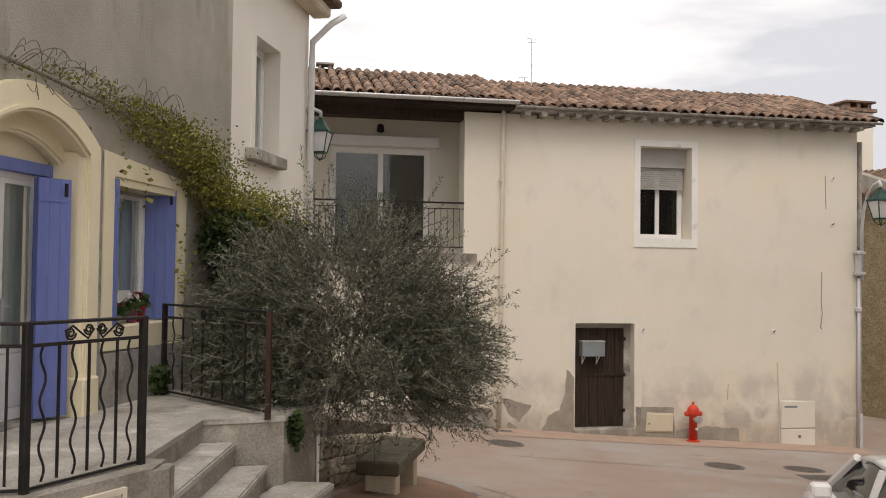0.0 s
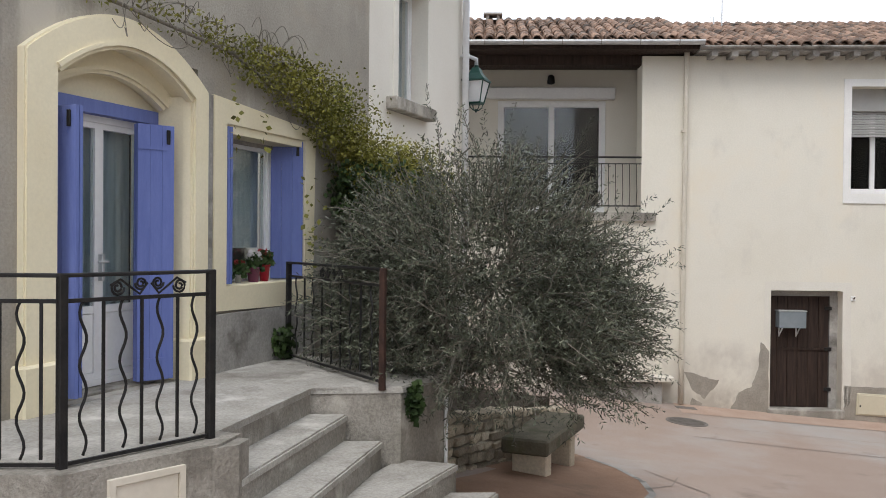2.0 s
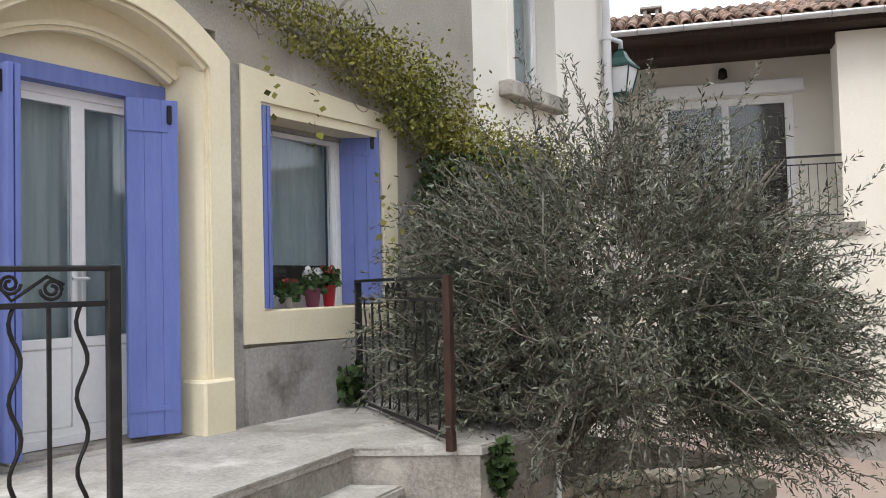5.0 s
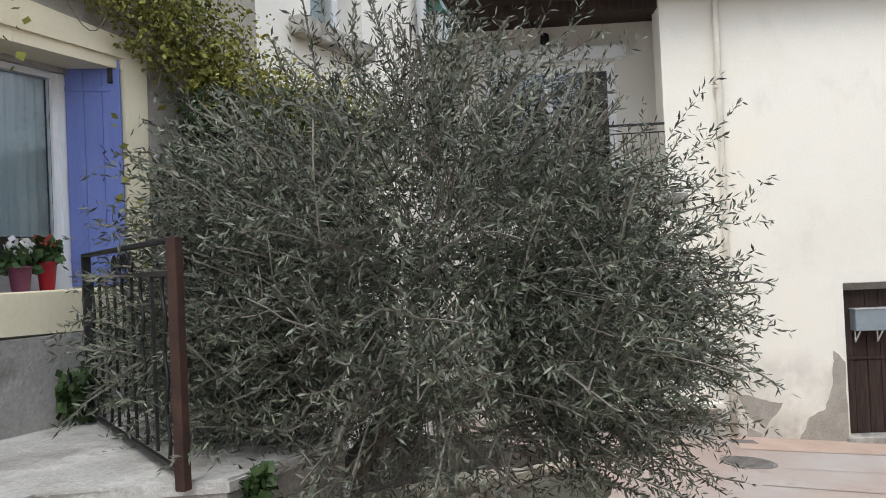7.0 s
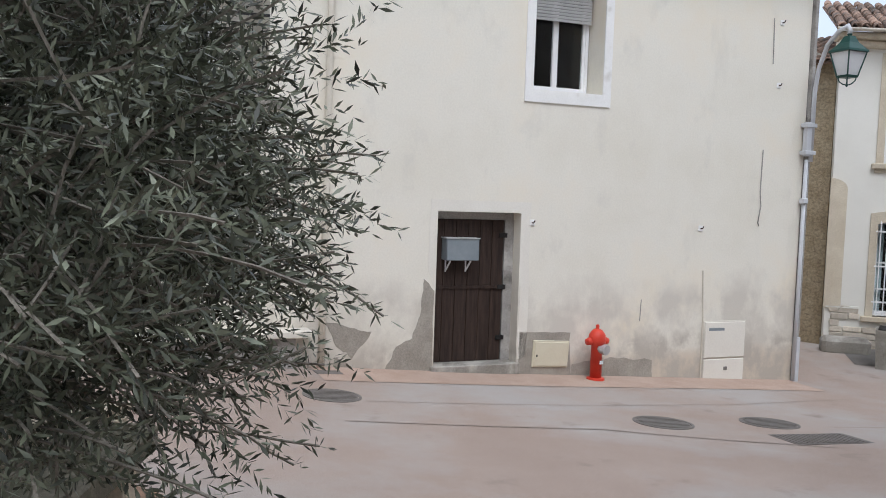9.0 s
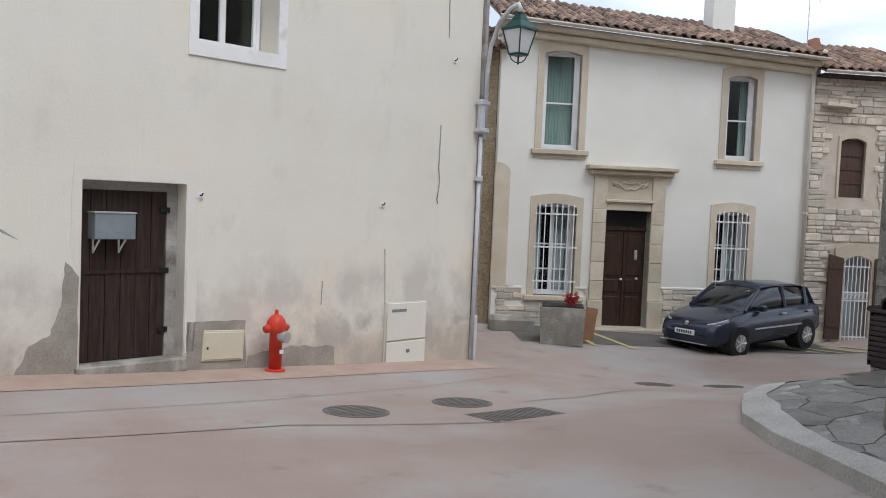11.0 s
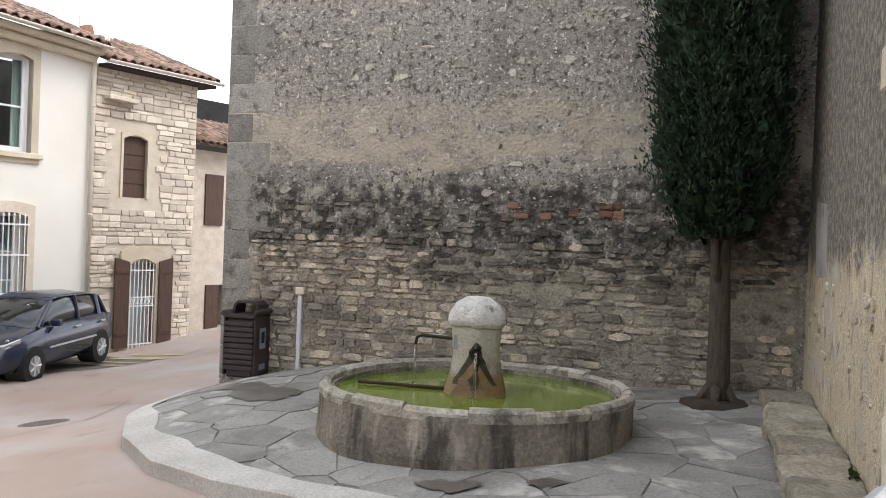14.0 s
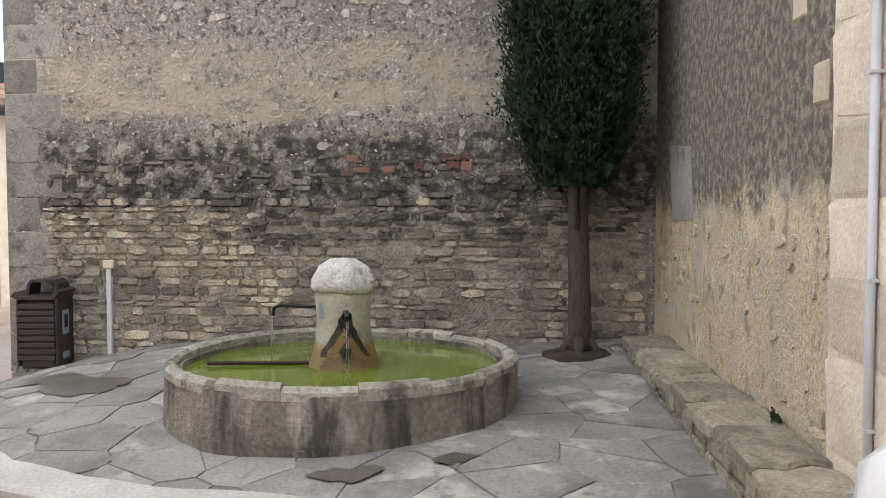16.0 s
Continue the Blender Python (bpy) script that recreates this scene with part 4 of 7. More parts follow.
# ---- low stone wall, planting bed, bench ----
bed = structure("planting_bed", "raised earth bed behind the low wall", "ground")
M_soil = material("dark_soil", ((0.035, 0.027, 0.019), (0.07, 0.054, 0.04)), 6, 0.97, 0.6, 50)
part("soil", slab(bmesh.new(), [(-6.3, -7.3), (-5.95, -7.0), (-5.06, -5.6), (-4.25, -4.3), (-5.6, -3.3)], 0.1, 1.0), M_soil, bed)
low_wall = thing("low_stone_wall", "low dry-stone wall round the olive bed", "wall")
stones_me = []
for k in range(6):
    bm = cube(-0.5, 0.5, -0.5, 0.5, -0.5, 0.5, 0.09)
    for v in bm.verts:
        v.co += Vector((noise.noise(v.co * 3 + Vector((k * 7, 0, 0))), noise.noise(v.co * 3 + Vector((0, k * 5, 9))), noise.noise(v.co * 3 + Vector((4, 0, k * 3))))) * 0.09
    for v in bm.verts:
        v.co /= S
    stones_me.append(mesh_of("stone", bm, M_stone))
pale_me = []
for me in stones_me:
    c = me.copy()
    c.materials[0] = M_dstone
    pale_me.append(c)
wa, wb = Vector((-6.05, -7.15, 0)), Vector((-4.2, -4.25, 0))
wl_len = (wb - wa).length
ang = math.degrees(math.atan2(wb.y - wa.y, wb.x - wa.x))
z = 0.0
for row in range(6):
    h = rnd.uniform(0.075, 0.115)
    x = rnd.uniform(-0.1, 0)
    while x < wl_len:
        w = rnd.uniform(0.13, 0.32)
        c = wa + (wb - wa) * (x + w / 2) / wl_len
        base = ground_z(c.x, c.y) - 0.05
        piece("stone", stones_me[rnd.randrange(6)], low_wall, pose(c.x + rnd.uniform(-0.012, 0.012), c.y, base + z + h / 2, rnd.uniform(-3, 3), rnd.uniform(-3, 3), ang + rnd.uniform(-4, 4)), ((w - 0.012) * S, 0.26 * S, (h - 0.01) * S))
        x += w
    z += h
bench = thing("stone_bench", "mossy dark stone slab bench by the low wall", "bench", pose(-4.465, -5.54, 0, 0, 0, 65.8))
M_bench = material("mossy_stone", ((0.105, 0.095, 0.07), (0.19, 0.17, 0.125)), 3, 0.93, 0.5, 40, stain=[((0.08, 0.085, 0.045), 4, 0.5, 0.7)])
bm = cube(-0.69, 0.69, -0.23, 0.23, 0.80, 0.95, 0.02)
part("seat", bm, M_bench, bench)
for x in (-0.45, 0.43):
    part("support", cube(x - 0.09, x + 0.09, -0.17, 0.17, 0.3, 0.80, 0.012), M_limestone, bench, "paler stone block")

# ---- cream house: door, window, boxes, pipes, patches ----
bd = structure("door_2", "old dark brown plank door in a deep reveal", "door", FB @ pose(0, 0.2, 0))
for k in range(6):
    w = 1.02 / 6
    part("plank", cube(0.0 + k * w + 0.003, (k + 1) * w - 0.003, rnd.uniform(0, 0.008), 0.05, 0.05, 1.9, 0.004), M_darkwood, bd)
for z in (0.35, 1.02, 1.7):
    part("hinge", cube(0.94, 1.06, -0.02, 0.0, z - 0.03, z + 0.03, 0.004), M_iron, bd)
part("ledge", cube(0, 1.02, -0.012, 0.0, 1.0, 1.04), M_darkwood, bd)
bm = bmesh.new()
box(bm, -0.02, 1.16, 0.02, 0.3, 1.9, 2.0)
box(bm, 1.03, 1.16, 0.0, 0.3, 0.0, 1.9)
part("door_frame", bm, M_plinth, bd, "rough grey cement jamb")
part("threshold", cube(-0.05, 1.2, -0.26, 0.1, -0.1, 0.045, 0.01), M_concrete, bd)
mb = thing("letter_box", "grey metal box on white brackets on the door", "letter box", FB @ pose(0.34, 0.2, 0))
M_greybox = material("grey_painted_metal", ((0.20, 0.23, 0.25), (0.25, 0.28, 0.30)), 4, 0.5, 0.05)
part("body", cube(-0.2, 0.24, -0.2, 0.0, 1.38, 1.66, 0.008), M_greybox, mb)
part("lid", cube(-0.21, 0.25, -0.21, 0.0, 1.655, 1.67, 0.003), M_zinc, mb)
for x in (-0.14, 0.14):
    part("bracket", tube(bmesh.new(), [(x, -0.004, 1.38), (x, -0.004, 1.23), (x, -0.17, 1.375)], 0.012, 5), M_white, mb)
M_patchgrey = material("bare_cement_patch", ((0.30, 0.27, 0.23), (0.42, 0.385, 0.33)), 3, 0.95, 0.4, 40)
M_whiteband = material("whitish_lime_band", ((0.80, 0.79, 0.76), (0.87, 0.86, 0.84)), 2, 0.92, 0.15, 40, stain=[((0.55, 0.52, 0.46), 2.5, 0.55, 0.75)])


def blob(pts, y0, y1, seed, rough=0.035):
    """A flaked patch: the outline pts with a ragged edge."""
    out = []
    k = len(pts)
    for i in range(k):
        (xa, za), (xb, zb) = pts[i], pts[(i + 1) % k]
        for j in range(6):
            t = j / 6
            x, z = xa + (xb - xa) * t, za + (zb - za) * t
            out.append((x + rough * noise.noise(Vector((x * 9, z * 9, seed))), z + rough * noise.noise(Vector((x * 9, z * 9, seed + 5)))))
    return prism(bmesh.new(), out, y0, y1)


part("bare_patch", blob([(-1.4, 0.64), (-1.1, 0.56), (-0.83, 0.50), (-0.9, 0.37), (-1.05, 0.20), (-1.2, 0.26), (-1.3, 0.42)], -0.005, 0.0, 1), M_patchgrey, wall_b, "bare cement patch")
part("bare_patch", blob([(-1.25, 0.20), (-1.1, 0.12), (-1.12, 0.0), (-1.28, 0.0), (-1.3, 0.12)], -0.005, 0.0, 2), M_patchgrey, wall_b)
part("bare_patch", blob([(-0.14, 1.15), (-0.02, 1.0), (-0.02, -0.1), (-0.68, -0.05), (-0.5, 0.3), (-0.3, 0.42), (-0.2, 0.7)], -0.006, 0.0, 3), M_patchgrey, wall_b)
part("lime_band", blob([(-0.10, 2.14), (1.30, 2.14), (1.30, 0.1), (1.17, 0.1), (1.17, 2.01), (-0.005, 2.01), (-0.005, 1.0), (-0.10, 1.25)], -0.004, 0.0, 4, 0.03), M_white_render, wall_b, "whitish lime band round the door")
part("hatch_patch", blob([(1.2, 0.44), (1.95, 0.42), (2.0, -0.2), (1.2, -0.2)], -0.004, 0.0, 5, 0.02), M_patchgrey, wall_b)
part("base_patch", blob([(2.0, -0.02), (2.6, 0.05), (3.3, 0.0), (3.3, -0.5), (2.0, -0.5)], -0.003, 0.0, 6, 0.06), M_patchgrey, wall_b)
M_creamplastic = material("cream_plastic", ((0.62, 0.57, 0.43), (0.68, 0.63, 0.49)), 3, 0.55, 0.03)
hatch = thing("utility_hatch", "small cream plastic hatch low on the wall", "hatch", FB @ pose(1.66, 0, 0, 0, 3, 0))
part("frame", cube(-0.27, 0.27, -0.022, 0.0, -0.04, 0.32, 0.006), M_creamplastic, hatch)
part("door", cube(-0.25, 0.25, -0.035, -0.022, -0.02, 0.30, 0.008), M_creamplastic, hatch)
part("lock", cube(-0.225, -0.205, -0.04, -0.035, 0.1, 0.13), M_dark, hatch)
meter = thing("meter_cabinet", "pale two-door utility cabinet recessed in the wall", "cabinet", FB)
part("frame", cube(4.14, 4.90, -0.012, 0.0, -0.46, 0.52, 0.004), M_cream, meter)
part("upper_door", cube(4.16, 4.88, -0.028, -0.012, -0.015, 0.505, 0.008), M_white_render, meter)
part("lower_door", cube(4.16, 4.88, -0.028, -0.012, -0.445, -0.035, 0.008), M_white_render, meter)
part("label_plate", cube(4.23, 4.5, -0.032, -0.028, 0.38, 0.42), M_greybox, meter)
part("keyhole", cube(4.52, 4.58, -0.034, -0.028, -0.20, -0.15), M_plinth, meter)
for nm, pts, r, mat in (("cable", [(5.03, -0.012, 3.01), (5.02, -0.012, 2.4), (5.03, -0.03, 2.2), (5.0, -0.02, 1.95), (5.03, -0.012, 1.9)], 0.008, M_plinth), ("conduit", [(4.08, -0.012, 1.25), (4.12, -0.012, 0.5), (4.13, -0.012, -0.55)], 0.012, M_pipe), ("cable", [(3.06, -0.01, 0.85), (3.05, -0.01, 0.55)], 0.006, M_plinth), ("cable", [(5.1, -0.01, 4.9), (5.12, -0.012, 4.25)], 0.008, M_plinth)):
    th = thing("wall_cable", "thin weathered cable clipped to the cream wall", "cable", FB)
    part(nm, tube(bmesh.new(), pts, r, 5), mat, th)
for x, z in ((4.0, 1.85), (1.32, 1.88), (5.25, 4.85), (5.25, 3.95)):
    th = thing("wall_fixing", "small rusty iron fixing in the wall", "fixing", FB @ pose(x, 0, z))
    part("plate", cube(-0.04, 0.04, -0.012, 0, -0.04, 0.04, 0.006), M_whiteband, th)
    part("hook", tube(bmesh.new(), [(0, 0, 0), (0, -0.05, 0), (0.01, -0.06, 0.03)], 0.009, 6), M_rust, th)
bm = ring(bmesh.new(), [(1.13, 3.44), (1.13, 5.47), (2.41, 5.47), (2.41, 3.44), (1.13, 3.44)], [(1.25, 3.6), (1.25, 5.35), (2.29, 5.35), (2.29, 3.6), (1.25, 3.6)], -0.02, 0.0)
part("window_band", bm, M_whiteband, wall_b, "white painted window surround")
w3 = casement(FB, "window_3", "recessed window with its roller shutter half down", 1.27, 2.27, 3.62, 5.33, 0.38, 1)
M_roller = material("grey_roller_shutter", ((0.42, 0.42, 0.41), (0.50, 0.50, 0.49)), 3, 0.5, 0.02)
part("roller_box", cube(1.25, 2.29, 0.24, 0.36, 4.98, 5.35, 0.006), M_roller, w3, "shutter box")
for k in range(11):
    part("slat", cube(1.3, 2.26, 0.30, 0.318, 4.56 + k * 0.042, 4.598 + k * 0.042, 0.006), M_roller, w3)
w4 = casement(FB @ pose(0, 1.35, 0), "window_4", "white sliding glazed door of the loggia", -4.5, -2.55, 3.3, 5.32, 0.05, 1, fr=0.06)
part("blind_box", cube(-4.75, -2.4, -0.14, -0.005, 5.34, 5.54, 0.01), M_white, w4, "white roller-blind box")
spot = thing("ceiling_spotlight", "small dark spotlight on the loggia wall", "lamp", FB @ pose(-3.55, 1.33, 5.72))
part("mount", cube(-0.05, 0.05, -0.02, 0.0, -0.05, 0.05), M_iron, spot)
part("head", lathe(bmesh.new(), [(0.03, -0.12), (0.07, -0.1), (0.06, 0.02), (0.03, 0.05)], 12, cy=-0.08), M_iron, spot, smooth=True)
lrail = thing("balcony_railing", "thin black balcony railing in the loggia", "railing", FB)
part("handrail", cube(-6.1, -2.14, -0.015, 0.015, 4.16, 4.19), M_iron, lrail)
part("bottom_rail", cube(-6.1, -2.14, -0.01, 0.01, 3.36, 3.38), M_iron, lrail)
part("mid_rail", cube(-6.1, -2.14, -0.01, 0.01, 4.06, 4.075), M_iron, lrail)
for k in range(34):
    x = -2.22 - k * 0.115
    part("bar", tube(bmesh.new(), [(x, 0, 3.37), (x, -0.02, 3.5), (x, -0.06, 3.62), (x, -0.02, 3.8), (x, 0, 4.07)], 0.006, 5), M_iron, lrail)
ledge = thing("stone_ledge", "low cream ledge at the foot of the wall", "ledge", FB)
part("slab", cube(-3.6, -1.62, -0.3, 0.0, 0.5, 0.58, 0.01), M_cream, ledge)
part("support", cube(-3.5, -1.8, -0.2, 0.0, -0.2, 0.5), M_plinth, ledge)


# ---- tiled roofs ----
def tile_mesh(length=0.36, r=0.085):
    bm = bmesh.new()
    seg = 6
    rows = []
    for y, rr in ((0, r), (length, r * 0.82)):
        rows.append([bm.verts.new((rr * math.cos(math.pi * k / seg), y, rr * math.sin(math.pi * k / seg))) for k in range(seg + 1)])
        rows.append([bm.verts.new(((rr - 0.014) * math.cos(math.pi * k / seg), y, (rr - 0.014) * math.sin(math.pi * k / seg))) for k in range(seg + 1)])
    for k in range(seg):
        bm.faces.new((rows[0][k], rows[0][k + 1], rows[2][k + 1], rows[2][k]))
        bm.faces.new((rows[0][k], rows[1][k], rows[1][k + 1], rows[0][k + 1]))
    return mesh_of("tile", bm, M_tile, False)


TILE = tile_mesh()


def tile_roof(parent, m, x0, x1, slope_len, pitch, limit=300):
    """Rows of half-round tiles on a deck; the rows nearest the eaves are pieces, the rest is joined."""
    deck = part("deck", cube(x0, x1, 0, slope_len, -0.03, 0.0), M_tile, parent, m=m @ pose(0, 0, 0, pitch))
    cols = int((x1 - x0) / 0.19)
    made = 0
    tv = np.array([v.co[:] for v in TILE.vertices])
    tf = [tuple(p.vertices) for p in TILE.polygons]
    vs, fs = [], []
    for row in range(int(slope_len / 0.27) + 1):
        for c in range(cols):
            x = x0 + 0.095 + c * (x1 - x0 - 0.19) / max(1, cols - 1) + rnd.uniform(-0.012, 0.012)
            mm = pose(0, 0, 0, pitch) @ pose(x, row * 0.27 - 0.06 + rnd.uniform(-0.02, 0.02), 0.015 + rnd.uniform(0, 0.012), 2 + rnd.uniform(-1.5, 1.5), rnd.uniform(-3, 3), rnd.uniform(-3, 3))
            if made < limit:
                piece("tile", TILE, parent, m @ mm)
                made += 1
            else:
                w = scaled(m @ mm)
                base = len(vs)
                vs += [tuple(w @ Vector(q)) for q in tv]
                fs += [tuple(i + base for i in f) for f in tf]
    if vs:
        me = bpy.data.meshes.new("tiles")
        me.from_pydata(vs, [], fs)
        me.materials.append(M_tile)
        ob = new("tiles", me)
        ob.parent = parent
        tagged(ob, kind="stuff")


def gutter(parent, m, x0, x1, r=0.07, mat=None, joints=1.0):
    bm = bmesh.new()
    seg = 8
    ends = []
    for x in (x0, x1):
        ends.append([bm.verts.new((x, -r * math.cos(math.pi * k / seg), -r * math.sin(math.pi * k / seg))) for k in range(seg + 1)])
        ends.append([bm.verts.new((x, -(r - 0.01) * math.cos(math.pi * k / seg), -(r - 0.01) * math.sin(math.pi * k / seg))) for k in range(seg + 1)])
    for k in range(seg):
        bm.faces.new((ends[0][k], ends[0][k + 1], ends[2][k + 1], ends[2][k]))
        bm.faces.new((ends[1][k], ends[3][k], ends[3][k + 1], ends[1][k + 1]))
    for q in (0, seg):
        bm.faces.new((ends[0][q], ends[1][q], ends[3][q], ends[2][q]))
    gt = part("gutter", bm, mat or M_zinc, parent, m=m, smooth=True)
    x = x0 + joints / 2
    while joints and x < x1:
        b = bmesh.new()
        tube(b, [(x, -r * 1.04 * math.cos(a), -r * 1.04 * math.sin(a)) for a in (math.pi * k / 8 for k in range(9))], 0.008, 4)
        part("gutter_hook", b, M_plinth, parent, m=m)
        x += joints


roof_b = structure("roof_north", "weathered terracotta tile roof of the cream house", "roof", FB)
tile_roof(roof_b, pose(0, -0.38, 5.92), -1.3, 6.1, 3.0, 19)
part("eave_board", cube(-1.3, 5.95, -0.36, 0.5, 5.86, 5.9), M_plinth, roof_b)
gutter(roof_b, pose(0, -0.4, 5.93, 0, 0, 0), -1.3, 6.05, 0.045, M_plinth, 0)
for k in range(22):
    part("rafter_tail", cube(-1.1 + k * 0.32, -1.0 + k * 0.32, -0.34, 0.0, 5.78, 5.86), M_plinth, roof_b)
roof_l = structure("roof_loggia", "weathered terracotta tile roof over the loggia", "roof", FB)
tile_roof(roof_l, pose(0, -0.42, 6.0), -6.3, -1.3, 3.0, 19)
gutter(roof_l, pose(0, -0.47, 6.0), -6.3, -1.25, 0.07, M_zinc, 0.62)
part("eave_board", cube(-6.3, -1.3, -0.38, 1.7, 5.88, 5.95), M_darkwood, roof_l, "dark timber eaves")
part("beam", cube(-6.3, -2.0, 0.1, 0.4, 5.72, 5.88), M_darkwood, roof_l)
ridge_m = bmesh.new()
tube(ridge_m, [(-6.3, 2.45, 6.98), (-1.3, 2.45, 6.98)], 0.09, 8)
part("ridge_tile", ridge_m, M_tile, roof_l, smooth=True)
ridge_m = bmesh.new()
tube(ridge_m, [(-1.3, 2.45, 6.9), (6.1, 2.45, 6.86)], 0.09, 8)
part("ridge_tile", ridge_m, M_tile, roof_b, smooth=True)
part("gable_fill", prism(bmesh.new(), [(-6.2, 5.9), (5.8, 5.9), (5.8, 6.8), (-6.2, 6.8)], 2.3, 2.4), M_cream, roof_b)


def antenna(m, h, label, arms=((0.0, 0.22), (-0.08, 0.16))):
    th = thing("antenna", label, "antenna", m)
    part("mast", tube(bmesh.new(), [(0, 0, -0.3), (0, 0, h)], 0.012, 6), M_zinc, th)
    for dz, w in arms:
        b = bmesh.new()
        tube(b, [(-w / 2, 0, h + dz), (w / 2, 0, h + dz)], 0.006, 4)
        for k in range(5):
            x = -w / 2 + w * k / 4
            tube(b, [(x, 0, h + dz - 0.06), (x, 0, h + dz + 0.06)], 0.004, 4)
        part("aerial", b, M_zinc, th)
    return th


antenna(FB @ pose(-0.3, 2.1, 6.9), 0.95, "thin metal television aerial on the roof")
an2 = antenna(FB @ pose(-0.45, 2.1, 6.9), 0.12, "small bent aerial on the roof", ((0.0, 0.25),))
chim = thing("roof_vent", "small flat chimney cap above the loggia roof", "chimney", FB @ pose(-4.6, 2.3, 6.95))
for x in (-0.1, 0.1):
    part("leg", cube(x - 0.03, x + 0.03, -0.1, 0.1, -0.1, 0.14), M_plinth, chim)
part("cap", cube(-0.18, 0.18, -0.15, 0.15, 0.14, 0.18, 0.008), M_plinth, chim)

# ---- hydrant ----
M_red = material("red_enamel", ((0.55, 0.045, 0.025), (0.66, 0.065, 0.035)), 4, 0.4, 0.05, 40)
hz0 = ground_z(2.2, -0.38)
hyd = thing("fire_hydrant", "red cast-iron fire hydrant with a grey outlet cap", "hydrant", pose(2.2, -0.38, hz0) @ Matrix.Scale(0.93, 4))
part("base_flange", lathe(bmesh.new(), [(0.13, 0), (0.13, 0.03), (0.09, 0.04)], 16), M_red, hyd)
part("barrel", lathe(bmesh.new(), [(0.085, 0.02), (0.08, 0.5), (0.12, 0.52), (0.13, 0.58), (0.115, 0.66), (0.07, 0.72), (0.03, 0.74)], 20), M_red, hyd, smooth=True)
part("stem_nut", lathe(bmesh.new(), [(0.025, 0.73), (0.025, 0.79), (0.012, 0.80)], 8), M_red, hyd)
for sx in (-1, 1):
    part("side_outlet", tube(bmesh.new(), [(sx * 0.05, 0, 0.57), (sx * 0.15, 0, 0.56), (sx * 0.18, 0, 0.555)], 0.06, 12, 0.045), M_red, hyd, smooth=True)
part("front_outlet", tube(bmesh.new(), [(0.02, 0, 0.47), (0.06, -0.16, 0.45)], 0.075, 14), M_zinc, hyd, "grey metal outlet cap")
part("label_plate", cube(0.0, 0.06, -0.09, -0.082, 0.24, 0.29), M_white, hyd)


# ---- covers in the street ----
M_castiron = material("cast_iron_cover", ((0.14, 0.125, 0.11), (0.20, 0.18, 0.165)), 5, 0.75, 0.3, 60)


def on_ground(x, y, lift=0.0):
    e = 0.2
    gx_, gy_ = (ground_z(x + e, y) - ground_z(x - e, y)) / (2 * e), (ground_z(x, y + e) - ground_z(x, y - e)) / (2 * e)
    return pose(x, y, ground_z(x, y) + lift, math.degrees(math.atan(gy_)), -math.degrees(math.atan(gx_)), 0)


def manhole(x, y, r=0.3):
    th = thing("manhole_cover", "round dark cast-iron manhole cover in the street", "manhole cover", on_ground(x, y, 0.002), group="manhole covers")
    part("rim", lathe(bmesh.new(), [(r + 0.03, -0.02), (r + 0.03, 0.005), (r, 0.006), (r, -0.02)], 28), M_castiron, th)
    part("lid", lathe(bmesh.new(), [(r - 0.008, -0.02), (r - 0.008, 0.005), (0.001, 0.006)], 28), M_castiron, th)
    for k in range(-4, 5):
        w = math.sqrt(max(0, (r * 0.9) ** 2 - (k * r * 0.2) ** 2))
        part("rib", cube(-w, w, k * r * 0.2 - 0.012, k * r * 0.2 + 0.012, 0.005, 0.011), M_castiron, th)


for x, y, r in ((-1.78, -1.35, 0.28), (1.42, -2.7, 0.29), (2.72, -2.9, 0.29), (6.62, -3.0, 0.24), (7.25, -3.7, 0.24)):
    manhole(x, y, r)
grate = thing("drain_grate", "rectangular cast-iron drain cover in the street", "drain cover", on_ground(2.59, -3.70, 0.003) @ pose(0, 0, 0, 0, 0, -11))
part("frame", cube(-0.44, 0.44, -0.24, 0.24, -0.02, 0.004), M_castiron, grate)
for k in range(14):
    part("bar", cube(-0.41 + k * 0.0585, -0.375 + k * 0.0585, -0.21, 0.21, 0.0, 0.01), M_castiron, grate)
gul = thing("gully_grate", "small dark drain grate under the downpipe", "drain cover", on_ground(-1.45, -0.2, 0.003))
part("frame", cube(-0.16, 0.16, -0.1, 0.1, -0.02, 0.006), M_castiron, gul)

# ---- house across the lane: dressings, windows, door ----
def band(x0, x1, z0, z1, w=0.14, y=-0.03, arch=0.0, sill=True, hole=None):
    """A stone surround with a shallow arched head and a sill."""
    th = 0.0
    hx0, hx1, hz0, hz1 = hole
    n = 8
    outer = [(hx0 - w, hz0)] + [(hx0 - w + (hx1 - hx0 + 2 * w) * k / n, hz1 + w + arch * math.sin(math.pi * k / n)) for k in range(n + 1)] + [(hx1 + w, hz0)]
    inner = [(hx0, hz0)] + [(hx0 + (hx1 - hx0) * k / n, hz1 - 0.06 + arch * math.sin(math.pi * k / n)) for k in range(n + 1)] + [(hx1, hz0)]
    return ring(bmesh.new(), outer, inner, y, 0.12)


